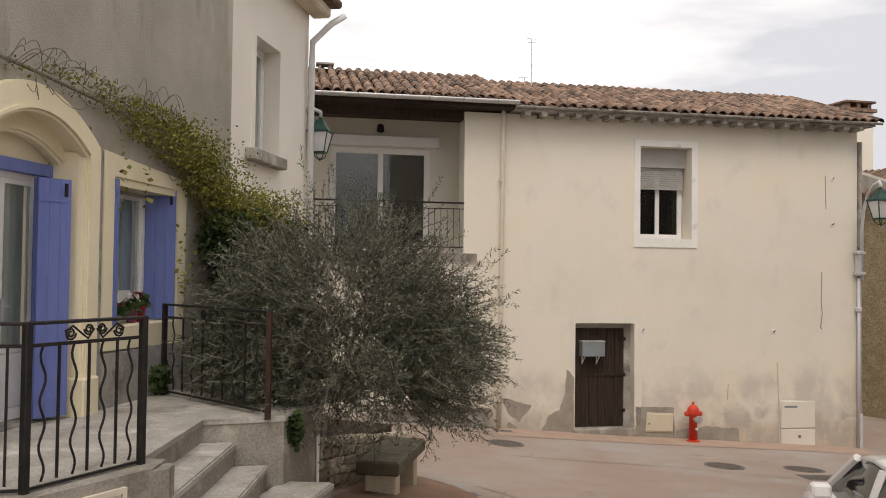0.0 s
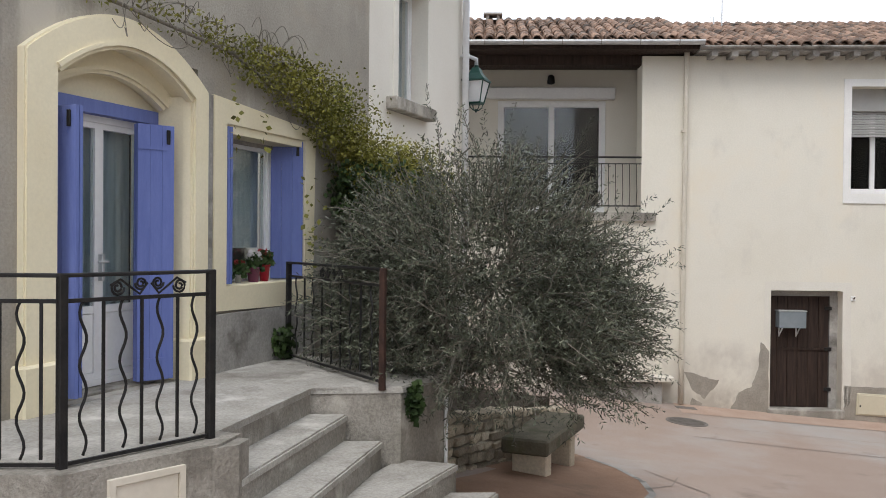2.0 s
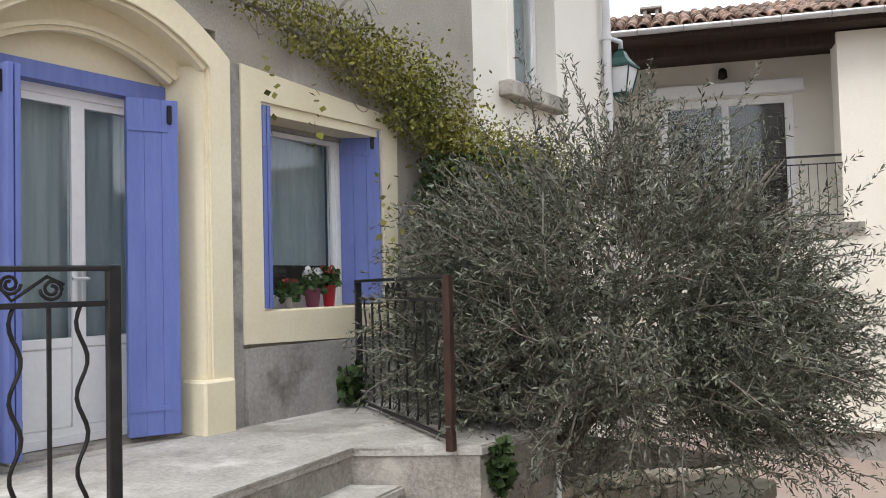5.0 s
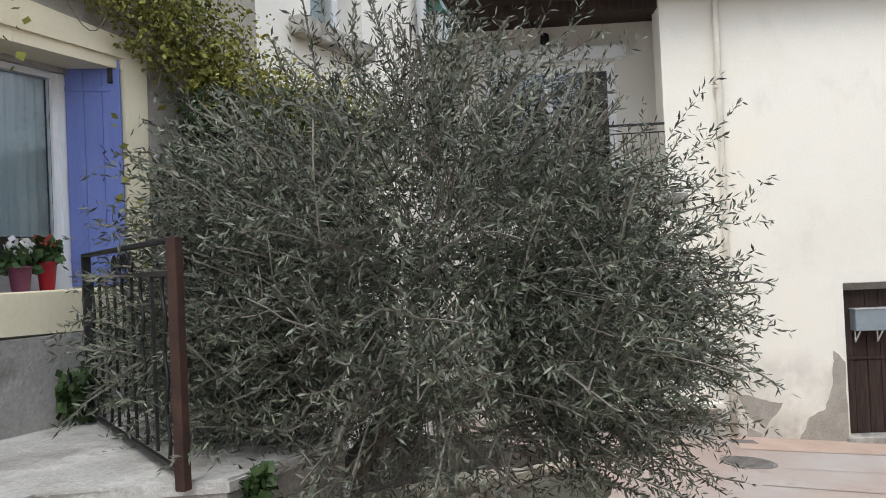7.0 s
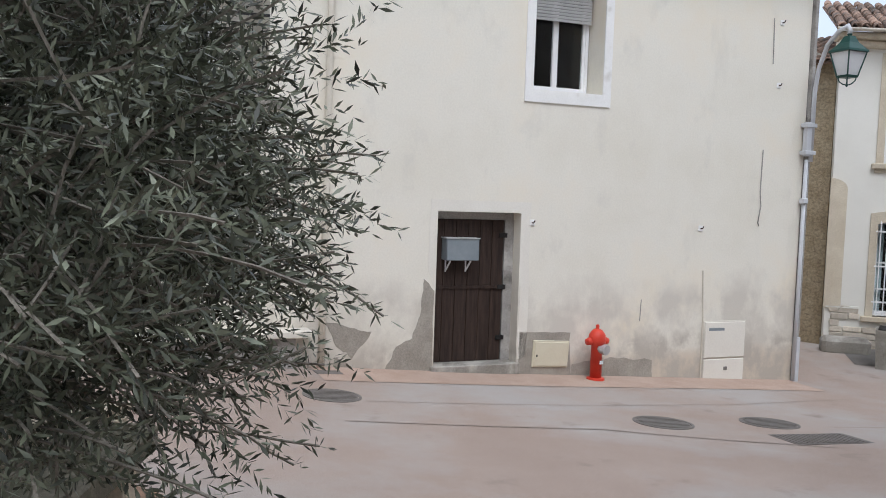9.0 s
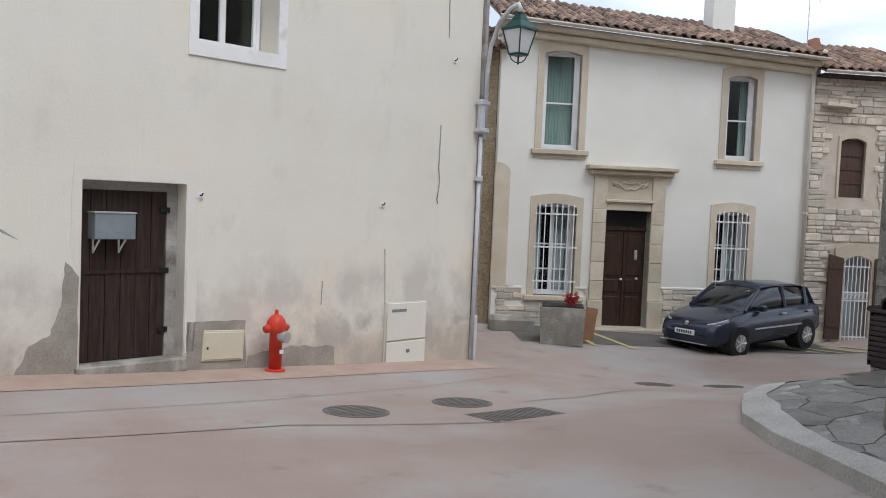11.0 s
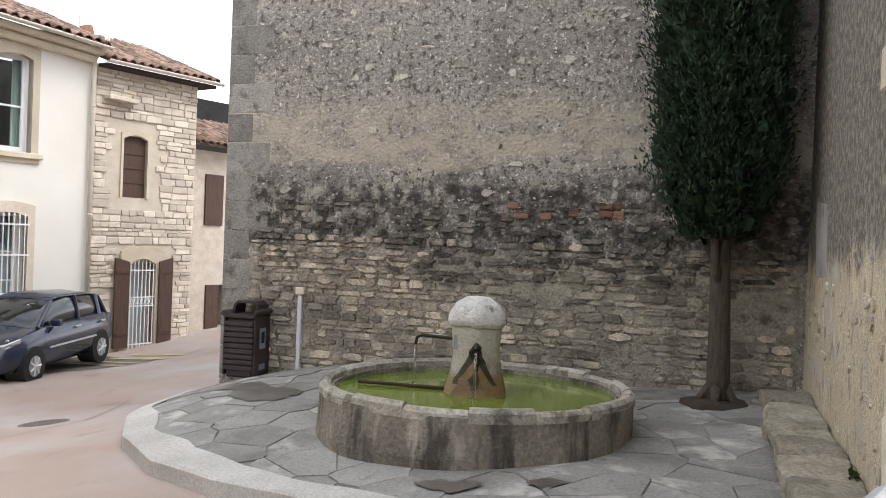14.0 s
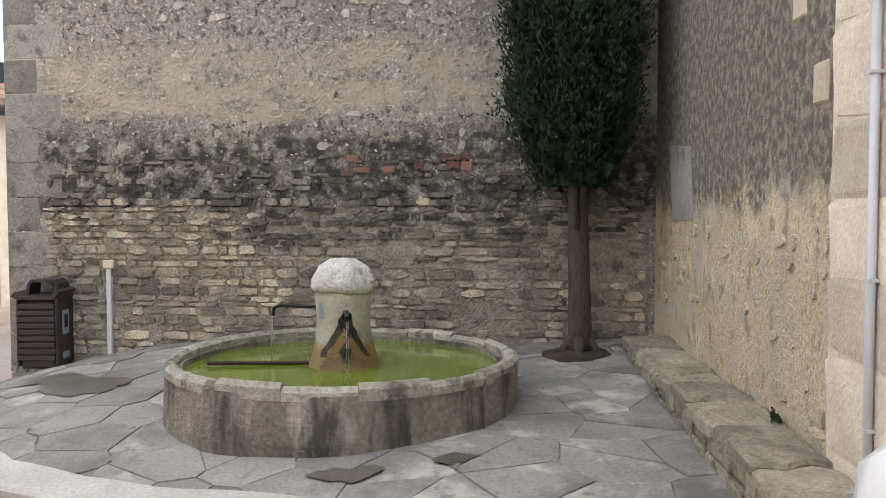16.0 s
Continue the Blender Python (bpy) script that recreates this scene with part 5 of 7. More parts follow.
for hole in (CW1, CW2, CG1, CG2):
    up = hole[2] > 2
    part("window_surround", band(0, 0, 0, 0, 0.13, -0.025, 0.07, True, hole), M_limestone, wall_c, "limestone window surround")
    s = part("window_sill", cube(hole[0] - 0.2, hole[1] + 0.2, -0.09, 0.2, hole[2] - 0.1, hole[2], 0.012), M_limestone, wall_c)
    if up:
        part("sill_apron", cube(hole[0] - 0.15, hole[1] + 0.15, -0.03, 0.0, hole[2] - 0.17, hole[2] - 0.1), M_limestone, wall_c)
for (x0, x1, z0, z1), nm in ((CW1, "window_5"), (CW2, "window_6")):
    w = casement(FC, nm, "white sash window with a green-grey curtain" if nm == "window_5" else "white sash window with dark panes", x0, x1, z0, z1 + 0.02, 0.14, 0, bars=((z0 + z1) / 2 - 0.04,), curtain=(0.03,) if nm == "window_5" else (0.03, -0.1, 0.65), fr=0.055)
M_c2 = material("green_grey_curtain", ((0.22, 0.30, 0.27), (0.30, 0.38, 0.35)), 2.0, 0.9, 0.1, 30, stretch=(8, 8, 0.5))
for nm in ("window_5", "window_6"):
    for o in bpy.data.objects[nm].children:
        if o.name.startswith("curtain"):
            o.data.materials[0] = M_c2
for (x0, x1, z0, z1), nm in ((CG1, "window_7"), (CG2, "window_8")):
    w = casement(FC, nm, "ground-floor window behind a white iron grille", x0, x1, z0, z1 + 0.02, 0.3, 1, bars=(z0 + 0.5, z0 + 1.0), curtain=(0.03, 0.2, 0.55))
    gr = thing("window_grille", "white painted iron bars with spear tips", "grille", FC)
    n = 7
    for k in range(n):
        x = x0 + (x1 - x0) * (k + 0.5) / n
        part("bar", tube(bmesh.new(), [(x, -0.02, z0 + 0.02), (x, -0.02, z1 - 0.1), (x, -0.02, z1 - 0.02)], 0.011, 6), M_white, gr)
        part("spear_tip", lathe(bmesh.new(), [(0.004, z1 - 0.1), (0.022, z1 - 0.05), (0.002, z1 + 0.02)], 6, cx=x, cy=-0.02), M_white, gr)
    for z in (z0 + 0.28, z0 + 0.95, z1 - 0.2):
        part("crossbar", cube(x0 - 0.03, x1 + 0.03, -0.035, -0.005, z - 0.014, z + 0.014), M_white, gr)
door_3 = structure("door_3", "dark brown panelled front door with a transom", "door", FC)
M_doorbrown = material("dark_varnished_door", ((0.03, 0.016, 0.010), (0.06, 0.033, 0.022)), 3, 0.35, 0.1, 30, stretch=(6, 6, 0.8), spec=0.5)
part("transom", cube(7.87, 8.79, 0.2, 0.26, 1.58, 1.9), M_dark, door_3)
part("transom_bar", cube(7.87, 8.79, 0.17, 0.27, 1.5, 1.58, 0.01), M_doorbrown, door_3)
for x0 in (7.88, 8.335):
    lf = part("door_leaf", cube(x0, x0 + 0.445, 0.2, 0.26, -0.42, 1.5, 0.004), M_doorbrown, door_3)
    for z0, z1 in ((-0.32, 0.18), (0.26, 0.52), (0.6, 1.4)):
        part("panel", cube(x0 + 0.07, x0 + 0.375, 0.18, 0.2, z0, z1, 0.015), M_doorbrown, lf)
part("door_knob", lathe(bmesh.new(), [(0.02, 0.50), (0.035, 0.52), (0.02, 0.55)], 10, cx=8.3, cy=0.16), M_zinc, door_3, "brass knob")
part("door_knob", lathe(bmesh.new(), [(0.02, 0.52), (0.035, 0.54), (0.02, 0.57)], 10, cx=8.62, cy=0.16), M_zinc, door_3)
part("knocker", cube(8.56, 8.62, 0.15, 0.2, 0.92, 1.12, 0.015), M_zinc, door_3, "pale metal knocker")
dsur = structure("door_surround", "carved limestone door surround with a cornice", "trim", FC)
for sx, x0, x1 in ((-1, 7.60, 7.87), (1, 8.79, 9.06)):
    zs = [0.12, 0.5, 0.88, 1.26, 1.64, 1.92]
    for z0, z1 in zip(zs, zs[1:]):
        part("block", cube(x0, x1, -0.06, 0.2, z0 + 0.004, z1 - 0.004, 0.008), M_limestone, dsur)
    part("plinth_block", cube(x0 - 0.04 * (sx < 0), x1 + 0.04 * (sx > 0), -0.1, 0.2, -0.6, 0.12, 0.012), M_limestone, dsur)
    part("jamb_top", cube(x0, x1, -0.06, 0.1, 1.92, 2.62, 0.006), M_limestone, dsur)
part("lintel", cube(7.87, 8.79, -0.05, 0.2, 1.9, 2.08, 0.01), M_limestone, dsur)
part("lintel_moulding", cube(7.84, 8.82, -0.1, 0.0, 2.06, 2.12, 0.012), M_limestone, dsur)
part("frieze", cube(7.87, 8.79, -0.035, 0.1, 2.12, 2.62, 0.006), M_limestone, dsur)
bm = bmesh.new()
for t in (1, -1):
    tube(bm, [(8.33, -0.045, 2.34), (8.33 + t * 0.1, -0.05, 2.31), (8.33 + t * 0.2, -0.05, 2.4), (8.33 + t * 0.3, -0.045, 2.44), (8.33 + t * 0.36, -0.04, 2.38)], 0.016, 6)
    tube(bm, [(8.33 + t * 0.36, -0.045, 2.46), (8.33 + t * 0.26, -0.05, 2.36), (8.33 + t * 0.15, -0.045, 2.46), (8.33, -0.045, 2.42)], 0.013, 6)
part("carved_garland", bm, M_limestone, dsur, "carved garland relief", smooth=True)
part("cornice", cube(7.42, 9.26, -0.22, 0.1, 2.69, 2.78, 0.02), M_limestone, dsur)
part("cornice_bed", cube(7.49, 9.19, -0.14, 0.1, 2.59, 2.69, 0.025), M_limestone, dsur)
part("doorstep", cube(7.55, 9.15, -0.35, 0.25, -0.75, -0.42, 0.015), M_limestone, dsur)
# stone base course
for x0, x1, top in ((5.65, 6.25, 0.3), (7.3, 7.58, 0.32), (9.08, 12.0, 0.36)):
    part("base_render_edge", cube(x0, x1, -0.03, 0.0, top, top + 0.05, 0.01), M_c_render, wall_c)
TILT_C = FC @ pose(8.85, 0, 5.2, 0, 3.6, 0) @ pose(-8.85, 0, -5.2)
cornice_c = structure("eaves_east", "plain moulded cream eaves", "trim", TILT_C)
part("cove", cube(5.6, 12.05, -0.14, 0.3, 4.98, 5.12, 0.03), M_limestone, cornice_c)
part("cove_upper", cube(5.55, 12.1, -0.28, 0.3, 5.12, 5.24, 0.03), M_limestone, cornice_c)
gutter(cornice_c, pose(0, -0.38, 5.28), 5.5, 12.15, 0.06, M_pipe, 0)
roof_c = structure("roof_east", "brown-grey canal tile roof of the village house", "roof", TILT_C)
tile_roof(roof_c, pose(0, -0.36, 5.28), 5.5, 12.1, 2.6, 20, 300)
pipe_thing(FC, "cream drainpipe at the joint of two houses", [(12.05, -0.38, 5.22), (12.02, -0.2, 5.0), (12.0, -0.08, 4.85), (12.0, -0.075, 4.6), (12.0, -0.075, -0.6)], 0.045, M_pipe, (4.0, 2.0, 0.5))
chim_c = thing("chimney", "tall pale rendered chimney on the roof", "chimney", FC @ pose(10.6, 1.4, 5.6))
part("shaft", cube(-0.25, 0.25, -0.25, 0.25, -0.2, 1.6, 0.015), M_c_render, chim_c)
part("cap", cube(-0.3, 0.3, -0.3, 0.3, 1.6, 1.68, 0.01), M_limestone, chim_c)
chim_d = thing("chimney", "small brick chimney with a pointed cap", "chimney", FC @ pose(12.9, 1.6, 5.1))
M_brick = material("old_red_brick", ((0.30, 0.14, 0.09), (0.42, 0.23, 0.16)), 6, 0.9, 0.4, 40)
part("shaft", cube(-0.14, 0.14, -0.14, 0.14, -0.2, 0.45, 0.01), M_c_render, chim_d)
part("cap", prism(bmesh.new(), [(-0.15, 0.45), (0.15, 0.45), (0.05, 0.75), (-0.05, 0.75)], -0.14, 0.14), M_brick, chim_d, "brick cap")
antenna(FC @ pose(12.75, 1.6, 5.5), 1.2, "television aerial beside the brick chimney", ((0.0, 0.5),))
pan = part("chamfer", prism(bmesh.new(), [(5.62, 0.3)] + [(5.62, 2.75)] + [(5.62 + 0.3 * math.sin(a), 2.55 + 0.2 * math.cos(a)) for a in (k * math.pi / 16 for k in range(9))] + [(5.92, 0.3)], -0.03, 0.0), M_limestone, wall_c)

# ---- stone house beside it ----
def stone_field(parent, meshes, x0, x1, z0, z1, holes, hrange, wrange, depth, limit, y=0.0, keep=1.0, seed=3, torn=0):
    """Courses of uneven stones on a wall; the lowest are pieces, the rest is joined."""
    r = random.Random(seed)
    vs, fs, made, z = [], [], 0, z0
    data = [([v.co.copy() for v in me.vertices], [tuple(p.vertices) for p in me.polygons]) for me in meshes]
    while z < z1:
        h = r.uniform(*hrange)
        x = x0 + r.uniform(0, 0.05)
        while x < x1:
            w = min(r.uniform(*wrange), x1 - x)
            cx, cz = x + w / 2, z + h / 2
            bare = torn and noise.noise(Vector((cx * 1.3, cz * 1.9, seed))) > torn
            if w > 0.04 and not bare and r.random() < keep and not any(a - w / 2 - 0.01 < cx < b + w / 2 + 0.01 and c - h / 2 < cz < d + h / 2 for a, b, c, d in holes):
                m = pose(cx, y + r.uniform(-0.006, 0.012), cz + r.uniform(-0.008, 0.008), r.uniform(-3, 3), r.uniform(-2.5, 2.5), r.uniform(-3, 3))
                size = ((w - 0.012) * S, depth * S, (h * r.uniform(0.86, 1.0) - 0.006) * S)
                k = r.randrange(len(meshes))
                if made < limit:
                    piece("stone", meshes[k], parent, m, size)
                    made += 1
                else:
                    q = scaled(m) @ Matrix.Diagonal((*size, 1))
                    base = len(vs)
                    vs += [tuple(q @ c) for c in data[k][0]]
                    fs += [tuple(i + base for i in f) for f in data[k][1]]
            x += w
        z += h
    if vs:
        me = bpy.data.meshes.new("stonework")
        me.from_pydata(vs, [], fs)
        me.materials.append(meshes[0].materials[0])
        ob = new("stonework", me)
        ob.parent = parent
        tagged(ob, kind="stuff")


part("door_surround_stone", band(0, 0, 0, 0, 0.2, -0.05, 0.12, True, DDOOR), M_limestone, wall_c, "arched limestone doorway")
part("window_surround_stone", band(0, 0, 0, 0, 0.05, -0.03, 0.08, True, DWIN), M_limestone, wall_c)
sh = thing("window_shutter", "dark brown closed shutter with an arched top", "shutter", FC)
part("leaf", prism(bmesh.new(), [(12.72, 2.36)] + [(12.72 + 0.55 * k / 8, 3.5 + 0.1 * math.sin(math.pi * k / 8)) for k in range(9)] + [(13.27, 2.36)], 0.06, 0.1), M_brownshutter, sh)
for k in range(1, 4):
    part("batten", cube(12.74, 13.25, 0.045, 0.06, 2.36 + k * 0.28, 2.40 + k * 0.28), M_brownshutter, sh)
for x0, x1 in ((12.58, 12.9), (13.6, 13.92)):
    sd = thing("door_shutter", "dark red-brown door shutter folded back on the stone wall", "shutter", FC, group="brown door shutters")
    part("leaf", prism(bmesh.new(), [(x0, -0.55), (x0, 1.12 if x0 > 13 else 1.2), (x1, 1.2 if x0 > 13 else 1.12), (x1, -0.55)], -0.1, -0.06), M_brownshutter, sd)
    for z in (-0.3, 0.9):
        part("batten", cube(x0 + 0.02, x1 - 0.02, -0.115, -0.1, z, z + 0.06), M_brownshutter, sd)
gate = thing("door_grille", "white wrought-iron grille in front of the doorway", "grille", FC)
for k in range(7):
    x = 12.98 + k * 0.088
    part("bar", tube(bmesh.new(), [(x, -0.02, -0.58), (x, -0.02, 1.08 + 0.1 * math.sin((k + 0.5) / 7 * math.pi))], 0.011, 6), M_white, gate)
for z in (-0.5, 0.25, 0.42, 0.95):
    part("crossbar", cube(12.96, 13.53, -0.03, -0.01, z - 0.012, z + 0.012), M_white, gate)
bm = bmesh.new()
for k in range(6):
    tube(bm, [(13.02 + k * 0.09 + 0.03 * math.cos(a), -0.02, 0.335 + 0.05 * math.sin(a)) for a in (j * math.pi / 5 for j in range(11))], 0.007, 4)
part("ring_ornament", bm, M_white, gate)
part("door_back", cube(12.94, 13.55, 0.3, 0.34, -0.62, 1.12), M_curtain, gate)
beam = thing("stone_spout", "weathered stone spout sticking out of the wall", "spout", FC @ pose(12.55, 0, 4.2, 0, 2, 0))
part("spout", cube(-0.3, 0.35, -0.22, 0.0, -0.04, 0.04, 0.012), M_dstone, beam)
roof_d = structure("roof_stone_house", "canal tile roof of the stone house", "roof", FC)
tile_roof(roof_d, pose(0, -0.3, 4.86), 12.1, 14.75, 2.6, 20, 100)
gutter(roof_d, pose(0, -0.34, 4.86), 12.1, 14.85, 0.06, M_pipe, 0)
part("eave_board", cube(12.1, 14.7, -0.3, 0.5, 4.74, 4.8), M_darkwood, roof_d)
roof_e = structure("roof_far_house", "low canal tile roof further down the lane", "roof", FC)
tile_roof(roof_e, pose(0, 0.0, 3.6), 14.5, 20, 2.0, 20, 60)
for x0, x1, z0, z1 in ((15.0, 15.5, 1.9, 3.0), (15.1, 15.45, -0.8, 0.6)):
    sd = thing("window_shutter", "brown closed shutter on the far house", "shutter", FC)
    part("leaf", cube(x0, x1, 0.26, 0.3, z0, z1, 0.006), M_brownshutter, sd)

# ---- planter, stone trough, cardboard box ----
planter = thing("planter", "square weathered concrete planter", "planter", FC @ pose(6.62, -1.75, 0, 0, 0, -14))
pz = -0.48
bm = bmesh.new()
v0 = [(-0.40, -0.30), (0.40, -0.30), (0.40, 0.30), (-0.40, 0.30)]
a = [bm.verts.new((x * 0.92, y * 0.92, pz)) for x, y in v0]
b = [bm.verts.new((x, y, pz + 0.66)) for x, y in v0]
c = [bm.verts.new((x * 0.88, y * 0.85, pz + 0.66)) for x, y in v0]
d = [bm.verts.new((x * 0.86, y * 0.82, pz + 0.58)) for x, y in v0]
for lo, hi in ((a, b), (b, c), (c, d)):
    for k in range(4):
        bm.faces.new((lo[k], lo[(k + 1) % 4], hi[(k + 1) % 4], hi[k]))
bm.faces.new(d)
bm.faces.new(a[::-1])
part("body", bm, M_concrete, planter)
part("liner", cube(-0.36, 0.36, -0.27, 0.27, pz + 0.58, pz + 0.68), M_iron, planter, "black liner edge")
leaf_mesh("blossom", leaf_cloud(70, (0.15, 0, pz + 0.78), (0.1, 0.08, 0.12), 0.09, 1.6, 31), M_petal_r, planter, "faded red flowers")
trough = thing("stone_trough", "rounded grey stone trough against the house", "trough", FC @ pose(5.95, -0.55, 0))
part("trough", cube(-0.42, 0.42, -0.2, 0.2, -0.5, -0.17, 0.07), M_concrete, trough)
carton = thing("cardboard_box", "open brown cardboard box behind the planter", "box", FC @ pose(7.12, -1.35, 0, 0, 8, 10))
M_card = material("cardboard", ((0.28, 0.15, 0.08), (0.36, 0.20, 0.11)), 4, 0.9, 0.1)
part("box", cube(-0.2, 0.2, -0.15, 0.15, -0.47, 0.02), M_card, carton)
part("flap", cube(-0.2, 0.2, -0.16, -0.15, 0.02, 0.14), M_card, carton)

# ---- parked cars ----
def loft(bm, sections):
    rings = [[bm.verts.new(p) for p in s] for s in sections]
    n = len(rings[0])
    for a, b in zip(rings, rings[1:]):
        for k in range(n):
            bm.faces.new((a[k], a[(k + 1) % n], b[(k + 1) % n], b[k]))
    bm.faces.new(rings[0][::-1])
    bm.faces.new(rings[-1])
    return bm


def car(m, paint, label, plate=None):
    """A small hatchback, nose towards -y, wheels on z = 0."""
    k = 0.92 / S
    th = thing("car", label, "car", m)

    def sec(y, w, zb, zt, crown):
        pts = [(-w * 0.86, zb), (-w, zb + 0.16), (-w * 1.0, zb + (zt - zb) * 0.55), (-w * 0.95, zt - 0.05), (-w * 0.78, zt), (0, zt + crown), (w * 0.78, zt), (w * 0.95, zt - 0.05), (w, zb + (zt - zb) * 0.55), (w, zb + 0.16), (w * 0.86, zb)]
        return [(x * k, y * k, z * k) for x, z in pts]
    body = loft(bmesh.new(), [sec(-2.02, 0.50, 0.32, 0.58, 0.02), sec(-1.95, 0.68, 0.25, 0.68, 0.03), sec(-1.75, 0.80, 0.22, 0.76, 0.04), sec(-1.3, 0.85, 0.22, 0.88, 0.06), sec(-0.85, 0.86, 0.22, 0.97, 0.05), sec(-0.3, 0.86, 0.22, 0.98, 0.03), sec(0.6, 0.86, 0.22, 1.0, 0.03), sec(1.5, 0.85, 0.24, 1.02, 0.03), sec(1.85, 0.78, 0.3, 0.98, 0.02), sec(1.98, 0.66, 0.36, 0.86, 0.02)])
    bd_ = part("body", body, paint, th, smooth=True)

    def cab(y, w0, w1, z0, z1):
        pts = [(-w0, z0), (-(w0 + w1) / 2 - 0.01, (z0 + z1) / 2), (-w1, z1 - 0.05), (-w1 * 0.85, z1), (0, z1 + 0.03), (w1 * 0.85, z1), (w1, z1 - 0.05), ((w0 + w1) / 2 + 0.01, (z0 + z1) / 2), (w0, z0)]
        return [(x * k, y * k, z * k) for x, z in pts]
    M_carglass = material("car_glass", ((0.012, 0.015, 0.017), (0.02, 0.024, 0.026)), 2, 0.06, 0.0, spec=0.6)
    part("cabin_glass", loft(bmesh.new(), [cab(-1.0, 0.72, 0.70, 0.92, 0.97), cab(-0.30, 0.76, 0.60, 0.92, 1.40), cab(0.2, 0.77, 0.62, 0.92, 1.46), cab(1.1, 0.76, 0.60, 0.92, 1.43), cab(1.55, 0.72, 0.56, 0.92, 1.36), cab(1.86, 0.66, 0.60, 0.9, 1.0)]), M_carglass, th, "dark tinted windows", smooth=True)
    part("roof", loft(bmesh.new(), [[(x * k, y * k, (z + 0.012) * k) for x, z in ((-w, zz - 0.03), (-w * 0.85, zz), (0, zz + 0.035), (w * 0.85, zz), (w, zz - 0.03))] for y, w, zz in ((-0.30, 0.61, 1.40), (0.2, 0.63, 1.46), (1.1, 0.61, 1.43), (1.58, 0.57, 1.36))]), paint, th, smooth=True)
    for sx in (-1, 1):
        for pts in ([(-0.95, 0.73, 0.95), (-0.32, 0.615, 1.38)], [(0.45, 0.775, 0.95), (0.5, 0.63, 1.43)], [(1.3, 0.765, 0.95), (1.42, 0.595, 1.38)], [(1.7, 0.70, 0.95), (1.56, 0.57, 1.34)]):
            part("pillar", tube(bmesh.new(), [(sx * x * k, y * k, z * k) for y, x, z in pts], 0.04 * k, 6), paint, th)
        lamp = loft(bmesh.new(), [[(sx * (x + dx) * k, (y + dy) * k, (z + dz) * k) for dx, dy, dz in ((0, 0, 0), (0.0, 0.0, 0.09), (0.02, 0.06, 0.12), (0.02, 0.06, -0.02))] for x, y, z in ((0.46, -1.93, 0.60), (0.62, -1.84, 0.64), (0.76, -1.62, 0.72))])
        part("headlight", lamp, M_zinc, th, "clear headlight")
        part("fog_lamp", lathe(bmesh.new(), [(0.05 * k, 0.38 * k), (0.055 * k, 0.42 * k), (0.02 * k, 0.46 * k)], 10, cx=sx * 0.62 * k, cy=-1.88 * k), M_zinc, th)
        mir = part("mirror", cube(sx * 0.88 * k - 0.09 * k, sx * 0.88 * k + 0.09 * k, -0.62 * k, -0.48 * k, 0.95 * k, 1.08 * k, 0.02), paint, th)
        for y in (-0.25, 0.75):
            part("door_handle", cube(sx * 0.865 * k - 0.015, sx * 0.865 * k + 0.015, (y + 0.45) * k, (y + 0.62) * k, 0.84 * k, 0.87 * k, 0.004), M_zinc, th)
        part("side_moulding", cube(sx * 0.868 * k - 0.01, sx * 0.868 * k + 0.01, -0.75 * k, 1.0 * k, 0.56 * k, 0.59 * k), M_zinc, th)
        for y in (-1.25, 1.22):
            wh = part("wheel", tube(bmesh.new(), [(sx * 0.66 * k, y * k, 0.3 * k), (sx * 0.872 * k, y * k, 0.3 * k)], 0.3 * k, 24), M_tyre, th, "black tyre")
            part("rim", tube(bmesh.new(), [(sx * 0.80 * k, y * k, 0.3 * k), (sx * 0.877 * k, y * k, 0.3 * k)], 0.19 * k, 20), M_rim, wh, "grey alloy rim")
            for j in range(7):
                a = j * 2 * math.pi / 7
                part("spoke", tube(bmesh.new(), [(sx * 0.882 * k, y * k, 0.3 * k), (sx * 0.884 * k, (y + 0.18 * math.cos(a)) * k, (0.3 + 0.18 * math.sin(a)) * k)], 0.02 * k, 4), M_zinc, wh)
            part("wheel_arch", tube(bmesh.new(), [(sx * 0.5 * k, y * k, 0.31 * k), (sx * 0.866 * k, y * k, 0.31 * k)], 0.35 * k, 24), M_dark, th)
    part("grille", cube(-0.5 * k, 0.5 * k, -2.0 * k, -1.9 * k, 0.30 * k, 0.44 * k, 0.02), M_dark, th, "black lower grille")
    part("upper_grille", cube(-0.42 * k, 0.42 * k, -2.005 * k, -1.9 * k, 0.55 * k, 0.60 * k, 0.01), M_dark, th)
    part("chrome_strip", cube(-0.55 * k, 0.55 * k, -2.01 * k, -1.95 * k, 0.27 * k, 0.29 * k), M_zinc, th)
    part("badge", cube(-0.045 * k, 0.045 * k, -2.0 * k, -1.93 * k, 0.64 * k, 0.73 * k, 0.015), M_zinc, th, "chrome badge")
    pl_ = part("number_plate", cube(-0.26 * k, 0.26 * k, -2.04 * k, -2.0 * k, 0.45 * k, 0.56 * k, 0.004), M_white, th, "white number plate")
    for j in range(7):
        part("plate_mark", cube((-0.2 + j * 0.06) * k, (-0.165 + j * 0.06) * k, -2.046 * k, -2.04 * k, 0.475 * k, 0.535 * k), M_dark, pl_)
    return th


